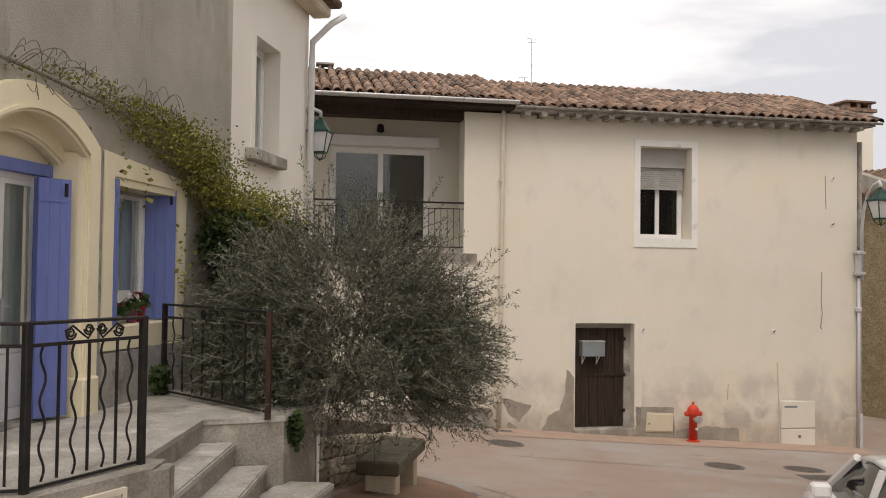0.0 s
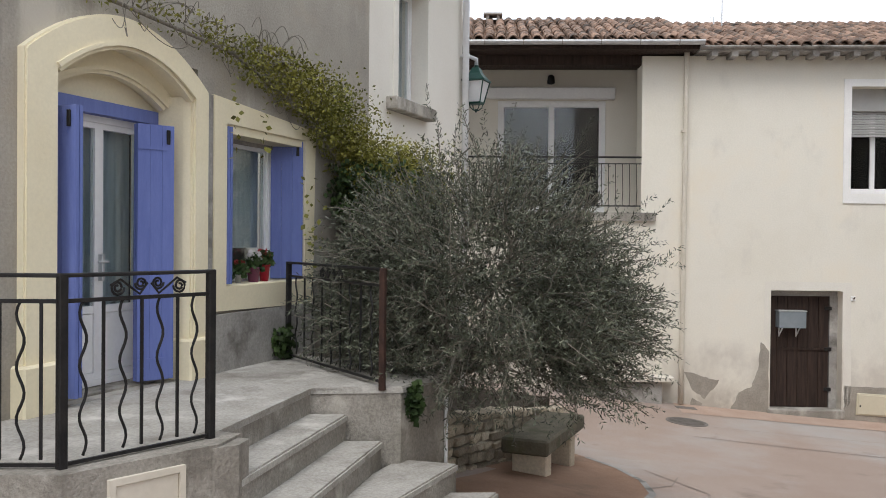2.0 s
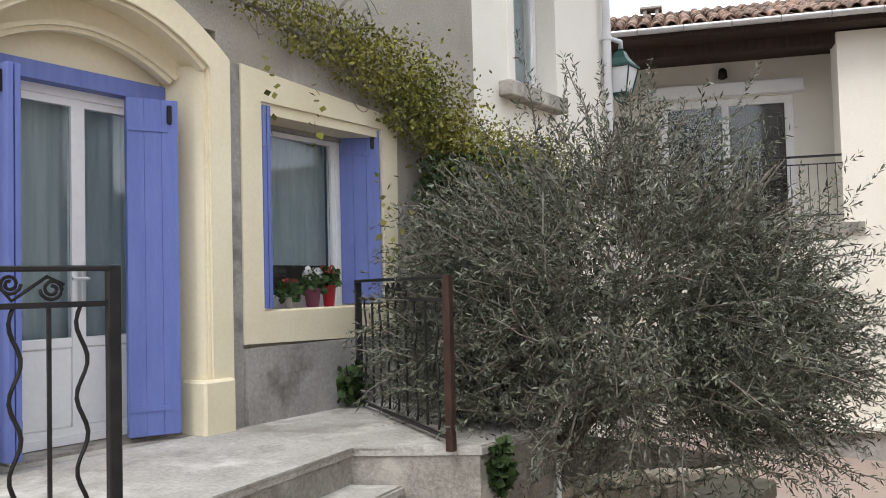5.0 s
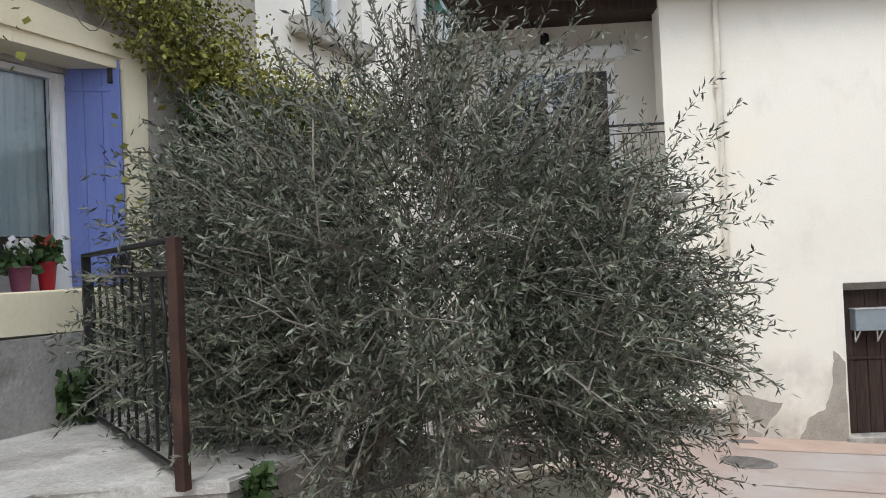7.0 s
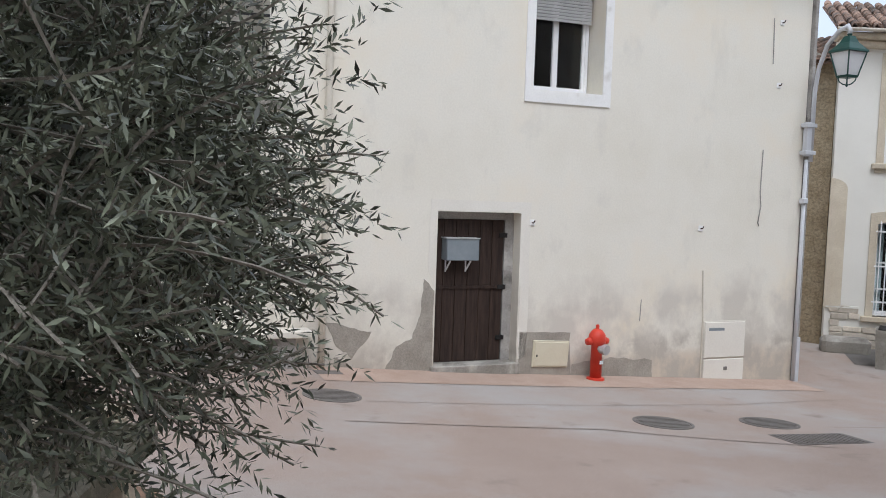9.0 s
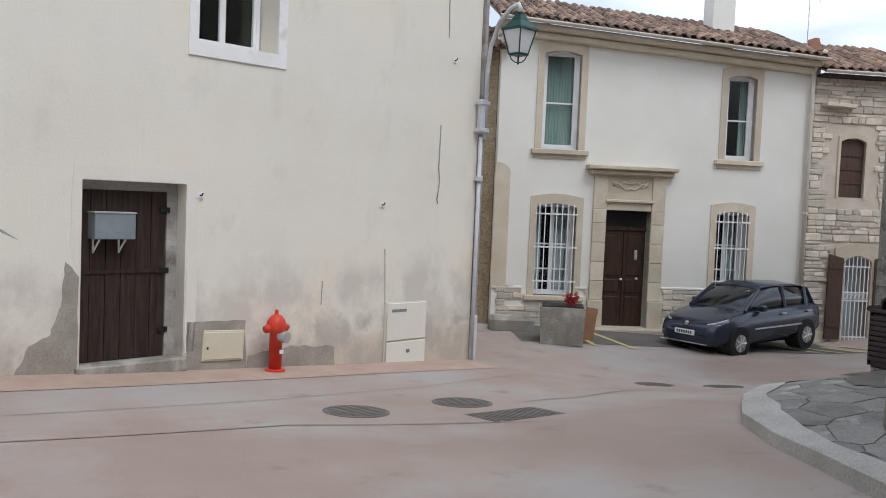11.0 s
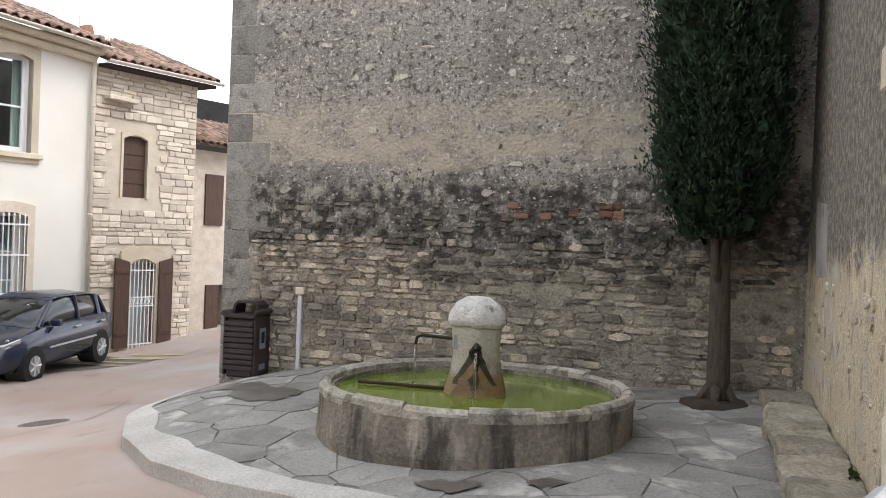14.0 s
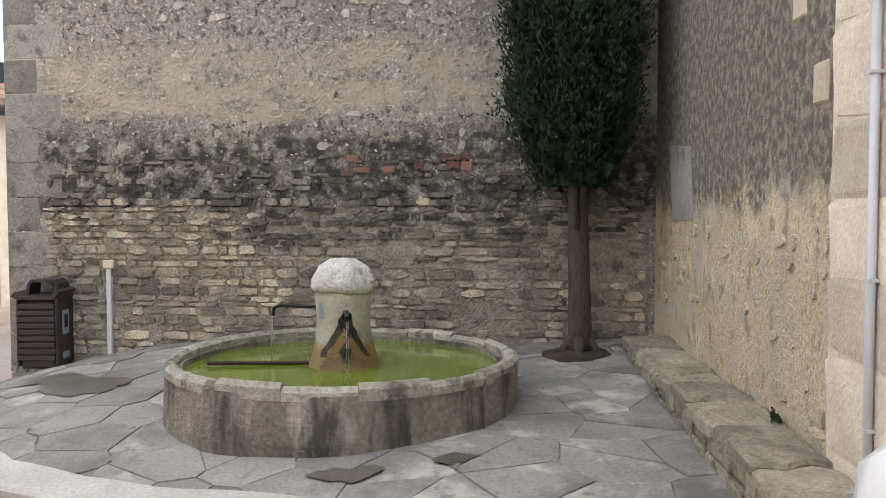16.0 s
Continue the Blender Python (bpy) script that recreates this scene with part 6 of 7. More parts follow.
M_tyre = material("tyre_rubber", ((0.015, 0.015, 0.015), (0.025, 0.025, 0.025)), 8, 0.85, 0.2)
M_rim = material("alloy_rim", ((0.30, 0.30, 0.31), (0.40, 0.40, 0.41)), 8, 0.35, 0.0, metal=0.7)
M_navy = material("dark_blue_car_paint", ((0.016, 0.022, 0.042), (0.022, 0.03, 0.055)), 2, 0.16, 0.0, spec=0.6)
M_carwhite = material("white_car_paint", ((0.78, 0.78, 0.78), (0.82, 0.82, 0.82)), 2, 0.2, 0.0, spec=0.5)
car(pose(11.85, -1.95, -0.56, 1.5, 0, -102) @ pose(0, 0, 0, 0, 0, 0), M_navy, "dark blue small hatchback parked before the house")
car(FR @ pose(5.42, 1.30, 0.42, 0, 0, 0), M_carwhite, "white small car standing beside the stone wall")

# ---- road markings ----
M_yellow = material("worn_yellow_paint", ((0.50, 0.42, 0.16), (0.60, 0.52, 0.25)), 6, 0.8, 0.1)
M_whitepaint = material("worn_white_paint", ((0.6, 0.6, 0.58), (0.7, 0.7, 0.68)), 6, 0.8, 0.1)
M_asphalt = material("dark_asphalt_bay", ((0.13, 0.12, 0.11), (0.18, 0.165, 0.15)), 1.5, 0.9, 0.4, 80)


def strip(name, pts, w, mat, label, lift=0.014, category="road marking"):
    """A painted line or joint along plan points, laid on the ground."""
    bm = bmesh.new()
    prev = None
    fine = []
    for (xa, ya), (xb, yb) in zip(pts, pts[1:]):
        n = max(1, int(math.hypot(xb - xa, yb - ya) / 0.25))
        fine += [(xa + (xb - xa) * i / n, ya + (yb - ya) * i / n) for i in range(n)]
    fine.append(pts[-1])
    for i, (x, y) in enumerate(fine):
        x0, y0 = fine[max(0, i - 1)]
        x1, y1 = fine[min(len(fine) - 1, i + 1)]
        L = math.hypot(x1 - x0, y1 - y0)
        nx, ny = -(y1 - y0) / L * w / 2, (x1 - x0) / L * w / 2
        m_ = max(1, int(w / 0.25))
        cur = [bm.verts.new((x + nx * q, y + ny * q, ground_z(x + nx * q, y + ny * q) + lift)) for q in (1 - 2 * j / m_ for j in range(m_ + 1))]
        if prev:
            for j in range(m_):
                bm.faces.new((prev[j], prev[j + 1], cur[j + 1], cur[j]))
        prev = cur
    ob = part(name, bm, mat)
    return tagged(ob, label, category, kind="structure")


strip("parking_bay", [(8.75, 1.15), (13.6, -3.0)], 1.9, M_asphalt, "dark asphalt parking strip along the houses", 0.008, "pavement")
for (a, b) in (((9.75, 0.55), (9.0, -0.55)), ((10.1, 0.35), (9.4, -1.1)), ((13.0, -2.2), (12.4, -3.3)), ((13.3, -2.5), (12.7, -3.6)), ((13.6, -2.8), (13.0, -3.9)), ((13.9, -3.1), (13.3, -4.2))):
    strip("yellow_line", [a, b], 0.09, M_yellow, "worn yellow hatching line")
strip("white_line", [(11.1, -0.66), (10.45, -1.85)], 0.08, M_whitepaint, "worn white parking line")
M_crack = material("dark_road_joint", ((0.25, 0.20, 0.17), (0.33, 0.27, 0.235)), 8, 0.95, 0.2)
for pts, w in (([(-2.0, -2.4), (0.5, -2.9), (2.2, -3.9), (2.4, -4.1)], 0.025), ([(3.3, -3.25), (4.2, -3.45), (5.3, -3.35), (7.0, -4.2), (8.8, -4.3)], 0.022), ([(-1.5, -1.6), (1.2, -1.85), (3.4, -1.9), (5.6, -1.6)], 0.012), ([(-3.6, -6.0), (-3.2, -5.6), (-3.0, -5.1)], 0.02), ([(-3.9, -7.2), (-3.1, -6.6), (-2.9, -5.8), (-3.3, -4.9)], 0.03)):
    strip("road_joint", pts, w, M_crack, "dark repaired joint in the asphalt", 0.006, "road")
M_kerb = material("reddish_paving_band", ((0.42, 0.30, 0.235), (0.50, 0.38, 0.31)), 2, 0.9, 0.3, 60)
bm = bmesh.new()
apron = [(-4.1, -4.1), (-3.86, -4.5), (-3.62, -5.0), (-3.5, -5.6), (-3.55, -6.2), (-3.77, -6.7), (-4.2, -7.2), (-4.8, -7.6), (-5.6, -7.9), (-6.0, -7.1), (-5.1, -5.6)]
fan = [[bm.verts.new((-4.6 + (x + 4.6) * q, -5.9 + (y + 5.9) * q, ground_z(-4.6 + (x + 4.6) * q, -5.9 + (y + 5.9) * q) + 0.008)) for x, y in apron] for q in (1, 0.75, 0.5, 0.25)]
for a, b in zip(fan, fan[1:]):
    for k in range(len(apron)):
        bm.faces.new((a[k], a[(k + 1) % len(apron)], b[(k + 1) % len(apron)], b[k]))
bm.faces.new(fan[-1])
M_apron = material("reddish_earthy_paving", ((0.27, 0.165, 0.11), (0.36, 0.235, 0.165)), 1.4, 0.93, 0.4, 60, stain=[((0.20, 0.14, 0.10), 1.6, 0.55, 0.7)])
tagged(part("bench_apron", bm, M_apron), "reddish worn paving round the bench", "pavement", kind="structure")
strip("apron_edge", apron[1:8], 0.07, M_plinth, "curved line of small grey setts", 0.012, "pavement")
strip("pavement_band", [(-1.6, -0.25), (5.7, -0.72)], 0.75, M_kerb, "reddish worn band along the house foot", 0.006, "pavement")

# ---- paved platform round the fountain ----
platform = structure("platform", "grey crazy-paving platform round the fountain", "pavement")
EDGE = [(7.05, -5.55), (7.6, -5.2), (6.6, -4.98), (5.3, -5.05), (4.1, -5.3), (3.2, -5.7), (2.6, -6.2), (2.1, -6.75), (1.5, -7.4), (0.8, -8.0), (-0.2, -8.7), (0.2, -9.1), (4.2, -10.9)]
PLATFORM_UP, PLAT_LIFT = 0.08, 0.06


def plat_z(x, y):
    rise = 1 + (0.884 * (x - 7.788) - 0.4674 * (y + 4.119)) / 4
    rise = min(1, max(0, rise)) * min(1, max(0, (y + 9.5) / 2.5)) * min(1, max(0, (-4.9 - y)))
    return ground_z(x, y) + PLATFORM_UP + 0.14 * rise + PLAT_LIFT * math.exp(-((x - 2.3) ** 2 + (y + 7.7) ** 2) / 1.6)


bm = bmesh.new()
inner = [(x, y) for x, y in EDGE]
cx0, cy0 = 4.0, -7.6
ring_t, ring_b = [], []
dense = []
for (xa, ya), (xb, yb) in zip(inner, inner[1:] + inner[:1]):
    for i in range(4):
        dense.append((xa + (xb - xa) * i / 4, ya + (yb - ya) * i / 4))
levels = []
for s in (1.0, 0.8, 0.6, 0.4, 0.2):
    levels.append([bm.verts.new((cx0 + (x - cx0) * s, cy0 + (y - cy0) * s, plat_z(cx0 + (x - cx0) * s, cy0 + (y - cy0) * s) - 0.007)) for x, y in dense])
foot = [bm.verts.new((x, y, ground_z(x, y) - 0.2)) for x, y in dense]
for a, b in [(foot, levels[0])] + list(zip(levels, levels[1:])):
    for k in range(len(dense)):
        bm.faces.new((a[k], a[(k + 1) % len(dense)], b[(k + 1) % len(dense)], b[k]))
bm.faces.new(levels[-1])
M_joint = material("dark_paving_joint", ((0.12, 0.113, 0.10), (0.26, 0.245, 0.215)), 5, 0.97, 0.4, 60)
part("bedding", bm, M_joint, platform)


def clip(poly, nx, ny, d):
    out = []
    for i in range(len(poly)):
        p, q = poly[i], poly[(i + 1) % len(poly)]
        a, b = p[0] * nx + p[1] * ny - d, q[0] * nx + q[1] * ny - d
        if a <= 0:
            out.append(p)
        if a * b < 0:
            t = a / (a - b)
            out.append((p[0] + (q[0] - p[0]) * t, p[1] + (q[1] - p[1]) * t))
    return out


def inside(x, y, poly):
    c = False
    for i in range(len(poly)):
        (x1, y1), (x2, y2) = poly[i], poly[i - 1]
        if (y1 > y) != (y2 > y) and x < (x2 - x1) * (y - y1) / (y2 - y1) + x1:
            c = not c
    return c


pr = random.Random(4)
sites = []
for i in range(20):
    for j in range(16):
        x, y = -0.3 + i * 0.43 + pr.uniform(-0.2, 0.2), -11.0 + j * 0.43 + pr.uniform(-0.2, 0.2)
        sites.append((x, y))
kerb_w = 0.2
for i, (x, y) in enumerate(sites):
    if not inside(x, y, EDGE):
        continue
    poly = [(x - 0.6, y - 0.6), (x + 0.6, y - 0.6), (x + 0.6, y + 0.6), (x - 0.6, y + 0.6)]
    for j, (u, v) in enumerate(sites):
        if i != j and abs(u - x) < 1.3 and abs(v - y) < 1.3:
            L = math.hypot(u - x, v - y)
            nx, ny = (u - x) / L, (v - y) / L
            poly = clip(poly, nx, ny, (nx * (x + u) + ny * (y + v)) / 2 - 0.003)
    for (xa, ya), (xb, yb) in zip(EDGE, EDGE[1:] + EDGE[:1]):
        L = math.hypot(xb - xa, yb - ya)
        nx, ny = (yb - ya) / L, -(xb - xa) / L
        if (x - xa) * nx + (y - ya) * ny > 0:
            nx, ny = -nx, -ny
        if abs((x - xa) * nx + (y - ya) * ny) < 0.7 and -0.6 < ((x - xa) * (xb - xa) + (y - ya) * (yb - ya)) / L < L + 0.6:
            poly = clip(poly, nx, ny, nx * xa + ny * ya - 0.005)
    if len(poly) < 3:
        continue
    bm = bmesh.new()
    up = pr.uniform(-0.003, 0.006)
    ragged = []
    for i2 in range(len(poly)):
        (xa, ya), (xb, yb) = poly[i2], poly[(i2 + 1) % len(poly)]
        ragged.append((xa, ya))
        t = pr.uniform(0.35, 0.65)
        ragged.append((xa + (xb - xa) * t + (x - xa) * pr.uniform(0, 0.035), ya + (yb - ya) * t + (y - ya) * pr.uniform(0, 0.035)))
    b = [bm.verts.new((px, py, plat_z(px, py) - 0.03)) for px, py in ragged]
    t = [bm.verts.new((px, py, plat_z(px, py) + up)) for px, py in ragged]
    bm.faces.new(t)
    for q in range(len(b)):
        bm.faces.new((b[q], b[(q + 1) % len(b)], t[(q + 1) % len(b)], t[q]))
    part("paving_stone", bm, M_pave, platform)

def lay(name, pts, mat, label, lift=0.012):
    """A thin spread with the plan outline pts, lying on the paving."""
    cx_, cy_ = sum(q[0] for q in pts) / len(pts), sum(q[1] for q in pts) / len(pts)
    fine = []
    for (xa, ya), (xb, yb) in zip(pts, pts[1:] + pts[:1]):
        for i in range(6):
            x, y = xa + (xb - xa) * i / 6, ya + (yb - ya) * i / 6
            fine.append((x + 0.11 * noise.noise(Vector((x * 9, y * 9, 1))), y + 0.11 * noise.noise(Vector((x * 9, y * 9, 8)))))
    bm = bmesh.new()
    rings = [[bm.verts.new((cx_ + (x - cx_) * s, cy_ + (y - cy_) * s, plat_z(cx_ + (x - cx_) * s, cy_ + (y - cy_) * s) + lift)) for x, y in fine] for s in (1, 0.66, 0.33)]
    for a_, b_ in zip(rings, rings[1:]):
        for k in range(len(fine)):
            bm.faces.new((a_[k], a_[(k + 1) % len(fine)], b_[(k + 1) % len(fine)], b_[k]))
    bm.faces.new(rings[-1])
    return part(name, bm, mat, platform, label)


M_wet = material("wet_dark_stone", ((0.075, 0.065, 0.052), (0.13, 0.115, 0.095)), 3, 0.45, 0.3, 45, spec=0.4)
lay("wet_patch", [(5.6, -5.75), (5.2, -5.95), (4.6, -6.1), (4.35, -6.45), (4.55, -6.65), (5.0, -6.35), (5.5, -6.2)], M_wet, "dark wet stain on the paving")
lay("wet_patch", [(2.0, -7.78), (2.08, -7.62), (2.12, -7.45), (2.02, -7.42), (1.96, -7.55), (1.92, -7.7)], M_wet, "dark wet stain on the paving")
lay("wet_patch", [(1.95, -8.25), (2.03, -8.08), (1.93, -8.02), (1.86, -8.18)], M_wet, "dark wet stain on the paving")
M_border = material("pale_cement_border", ((0.42, 0.40, 0.36), (0.56, 0.54, 0.50)), 1.5, 0.9, 0.4, 45, grit=0.5)
kb = bmesh.new()
prevk = None
for (xa, ya), (xb, yb) in zip(EDGE[1:10], EDGE[2:11]):
    for i in range(4):
        x, y = xa + (xb - xa) * i / 4, ya + (yb - ya) * i / 4
        L = math.hypot(cx0 - x, cy0 - y)
        w_ = 0.24 + 0.16 * noise.noise(Vector((x * 1.3, y * 1.3, 2)))
        ux, uy = (cx0 - x) / L * w_, (cy0 - y) / L * w_
        cur = [kb.verts.new((x + ux * q, y + uy * q, plat_z(x + ux * q, y + uy * q) + zz_)) for q, zz_ in ((-0.02, -0.25), (-0.02, 0.0), (0.06, 0.012), (1.0, 0.009))]
        if prevk:
            for j in range(3):
                kb.faces.new((prevk[j], cur[j], cur[j + 1], prevk[j + 1]))
        prevk = cur
part("border", kb, M_border, platform, "pale worn cement border")

# ---- fountain ----
FX, FY = 3.39, -7.935
fz = plat_z(FX, FY)
fz = min(fz, plat_z(FX - 1, FY)) - 0.03
fount = thing("fountain", "round mossy stone basin fountain with green water", "fountain", pose(FX, FY, 0))
M_basin = material("stained_basin_stone", ((0.17, 0.148, 0.12), (0.32, 0.285, 0.235)), 1.8, 0.95, 1.2, 30, grit=0.7, stain=[((0.40, 0.36, 0.30), 3.4, 0.56, 0.68, (1, 1, 0.35)), ((0.07, 0.062, 0.052), 3.2, 0.52, 0.62, (1, 1, 0.22))])
M_rim2 = material("pale_rim_stone", ((0.34, 0.31, 0.255), (0.52, 0.485, 0.41)), 5, 0.95, 1.2, 36, grit=0.7, vary=0.15, stain=[((0.15, 0.135, 0.11), 6, 0.54, 0.64)])
RIM = 0.765
part("basin", lathe(bmesh.new(), [(1.14, fz - 0.1), (1.14, fz + 0.05), (1.125, RIM - 0.05), (1.02, RIM - 0.05), (1.02, RIM - 0.2), (0.97, fz + 0.1)], 64, 0.035), M_basin, fount)
n_rim = 17
for k in range(n_rim):
    a0, a1 = 2 * math.pi * k / n_rim + 0.002, 2 * math.pi * (k + 1) / n_rim - 0.002
    bm = bmesh.new()
    r0, r1 = 1.035 + rnd.uniform(-0.015, 0.015), 1.135 + rnd.uniform(-0.015, 0.01)
    zt = RIM + rnd.uniform(-0.012, 0.012)
    arc = [a0 + (a1 - a0) * j / 4 for j in range(5)]
    prof = ((r0, RIM - 0.08), (r0, zt - 0.02), (r0 + 0.03, zt), (r1 - 0.03, zt), (r1, zt - 0.025), (r1, RIM - 0.08))
    loft(bm, [[(r * math.cos(a), r * math.sin(a), z) for r, z in prof] for a in arc])
    part("rim_stone", bm, M_rim2, fount)
M_water = material("green_water", ((0.10, 0.145, 0.012), (0.17, 0.215, 0.03)), 2.0, 0.08, 0.03, 12, spec=0.5)
part("water", lathe(bmesh.new(), [(1.035, RIM - 0.3), (1.035, RIM - 0.085), (0.001, RIM - 0.085)], 48), M_water, fount, "murky green water")
M_spout = material("mossy_wet_stone", ((0.33, 0.31, 0.25), (0.48, 0.455, 0.38)), 4, 0.9, 0.6, 40, stain=[((0.13, 0.10, 0.05), 3.5, 0.52, 0.66, (1, 1, 0.5))], bands=[((0.22, 0.14, 0.05), 0.4, 0.82, 0.12, 6)])
part("column", lathe(bmesh.new(), [(0.235, 0.6), (0.235, 0.67), (0.215, 0.73), (0.185, 0.84), (0.168, 0.97), (0.178, 1.08), (0.188, 1.19)], 24, 0.09), M_spout, fount, smooth=True)
M_lime = material("pitted_white_limestone", ((0.52, 0.50, 0.46), (0.72, 0.70, 0.66)), 9, 0.97, 1.0, 40, stain=[((0.24, 0.22, 0.19), 8, 0.6, 0.72)])
bm = lathe(bmesh.new(), [(0.15, 1.16), (0.195, 1.165), (0.216, 1.195), (0.208, 1.25), (0.165, 1.325), (0.085, 1.37), (0.01, 1.38)], 40, 0.1)
for v in bm.verts:
    v.co += Vector((0, 0, 1)) * 0.014 * noise.noise(v.co * 14)
part("cap", bm, M_lime, fount, "rough white mushroom-shaped cap", smooth=True)
tw = Vector((-2.6 - FX, -6.87 - FY, 0)).normalized()
sd = Vector((-tw.y, tw.x, 0))
bm = bmesh.new()
tube(bm, [tw * 0.14 + Vector((0, 0, 1.04)), tw * 0.24 + Vector((0, 0, 1.05)), tw * 0.27 + Vector((0, 0, 1.02))], 0.018, 8)
part("spout", bm, M_iron, fount, "dark iron spout")
base_a = math.atan2(tw.y, tw.x)
M_moss = material("dark_wet_moss", ((0.018, 0.016, 0.008), (0.05, 0.04, 0.02)), 9, 0.5, 0.8, 40, spec=0.4)
M_slime = material("rust_brown_slime", ((0.14, 0.085, 0.03), (0.24, 0.155, 0.06)), 9, 0.5, 0.8, 40, spec=0.4)


def run_off(spans, mat, label, out):
    """A film of growth on the column: height and angle limits from the spout's side."""
    bm = bmesh.new()
    rows = []
    for z, r, a0, a1 in spans:
        rows.append([bm.verts.new(((r + out) * math.cos(base_a + a0 + (a1 - a0) * j / 8 + 0.2 * noise.noise(Vector((z * 17, j * 0.7, 1)))), (r + out) * math.sin(base_a + a0 + (a1 - a0) * j / 8 + 0.2 * noise.noise(Vector((z * 17, j * 0.7, 1)))), z)) for j in range(9)])
    for a_, b_ in zip(rows, rows[1:]):
        for j in range(8):
            bm.faces.new((a_[j], a_[j + 1], b_[j + 1], b_[j]))
    part("run_off", bm, mat, fount, label, smooth=True)


COL = ((1.04, 0.178), (1.0, 0.176), (0.96, 0.174), (0.92, 0.179), (0.88, 0.184), (0.84, 0.191), (0.80, 0.20), (0.76, 0.211), (0.73, 0.22), (0.70, 0.230), (0.67, 0.24))
run_off([(z, r, -0.10 - 1.0 * (1.05 - z) / 0.38, 0.10 + 0.9 * (1.05 - z) / 0.38) for z, r in COL[:8]], M_moss, "black wet moss below the spout", 0.006)
run_off([(z, r, -0.85 * (0.96 - z) / 0.29 - 0.03, 0.8 * (0.96 - z) / 0.29 + 0.03) for z, r in COL[2:]], M_slime, "rust-brown slime at the foot", 0.012)
run_off([(z, r, -0.06 + 0.1 * math.sin(z * 30), 0.10 + 0.06 * math.sin(z * 41)) for z, r in COL[:9]], M_moss, "dark trail under the falling water", 0.018)
lf_dir = Vector((0.40, 0.92, 0)).normalized()
tube_b = bmesh.new()
tube(tube_b, [lf_dir * 0.15 + Vector((0, 0, 1.06)), lf_dir * 0.42 + Vector((0, 0, 1.07)), lf_dir * 0.46 + Vector((0, 0, 1.05)), lf_dir * 0.47 + Vector((0, 0, 1.0))], 0.012, 8)
part("spout", tube_b, M_iron, fount)
bm = bmesh.new()
tube(bm, [lf_dir * 0.2 + Vector((0, 0, 0.69)), lf_dir * 0.9 + tw * 0.1 + Vector((0, 0, 0.70))], 0.014, 6)
part("pipe", bm, M_rust, fount, "rusty pipe across the water")
part("plate", cube(-0.05, 0.05, -0.005, 0.005, 1.0, 1.1), M_greybox, fount, m=Matrix.Translation((lf_dir * 0.12 + tw * 0.13)) @ pose(0, 0, 0, 0, 0, 60))
M_jet = glass_material("falling_water", (0.95, 0.97, 1.0), 0.1)
for p, h in ((tw * 0.285, 1.0), (lf_dir * 0.47, 0.99)):
    bm = bmesh.new()
    tube(bm, [Vector((p.x, p.y, h)), Vector((p.x + tw.x * 0.015, p.y + tw.y * 0.015, (h + 0.67) / 2)), Vector((p.x + tw.x * 0.02, p.y + tw.y * 0.02, 0.665))], 0.008, 6, 0.013)
    part("water_jet", bm, M_jet, fount)
    part("splash", lathe(bmesh.new(), [(0.075, 0.664), (0.05, 0.675), (0.02, 0.668)], 14, 0.4, p.x + tw.x * 0.02, p.y + tw.y * 0.02), M_jet, fount, smooth=True)

# ---- litter bin ----
bin_z = plat_z(6.45, -5.95) - 0.01
M_bin = material("dark_brown_plastic", ((0.035, 0.025, 0.026), (0.055, 0.04, 0.04)), 4, 0.55, 0.05)
lb = thing("litter_bin", "dark brown slatted litter bin with a raised hood", "litter bin", FF @ pose(2.02, -0.42, bin_z + 0.015, 0, 0, 7))
part("body", cube(0.03, 0.34, 0.03, 0.36, 0.0, 0.62, 0.02), M_bin, lb)
for k in range(9):
    part("slat", cube(0.02, 0.35, 0.005, 0.035, 0.08 + k * 0.058, 0.125 + k * 0.058, 0.006), M_bin, lb)
part("side_panel", cube(0.345, 0.372, 0.02, 0.37, 0.02, 0.66, 0.01), M_bin, lb)
part("side_panel", cube(0.0, 0.022, 0.02, 0.37, 0.02, 0.66, 0.01), M_bin, lb)
bm = bmesh.new()
prism(bm, [(-0.03, 0.66), (0.0, 0.70), (0.05, 0.66), (0.32, 0.66), (0.37, 0.72), (0.40, 0.70), (0.35, 0.63), (0.02, 0.63)], 0.0, 0.38)
part("tray", bm, M_bin, lb)
bm = ring(bmesh.new(), [(0.03, 0.64), (0.05, 0.76), (0.09, 0.80), (0.29, 0.80), (0.33, 0.76), (0.35, 0.64)], [(0.06, 0.64), (0.075, 0.75), (0.1, 0.775), (0.28, 0.775), (0.305, 0.75), (0.32, 0.64)], 0.14, 0.37)
part("hood", bm, M_bin, lb, "curved hood")
lab = part("label", cube(0.373, 0.378, 0.12, 0.25, 0.30, 0.52), M_greybox, lb, "pale grey pictogram sign")
part("pictogram", cube(0.378, 0.381, 0.15, 0.22, 0.36, 0.48), M_dark, lab)
part("label", cube(0.373, 0.378, 0.12, 0.25, 0.08, 0.14), M_greybox, lb)

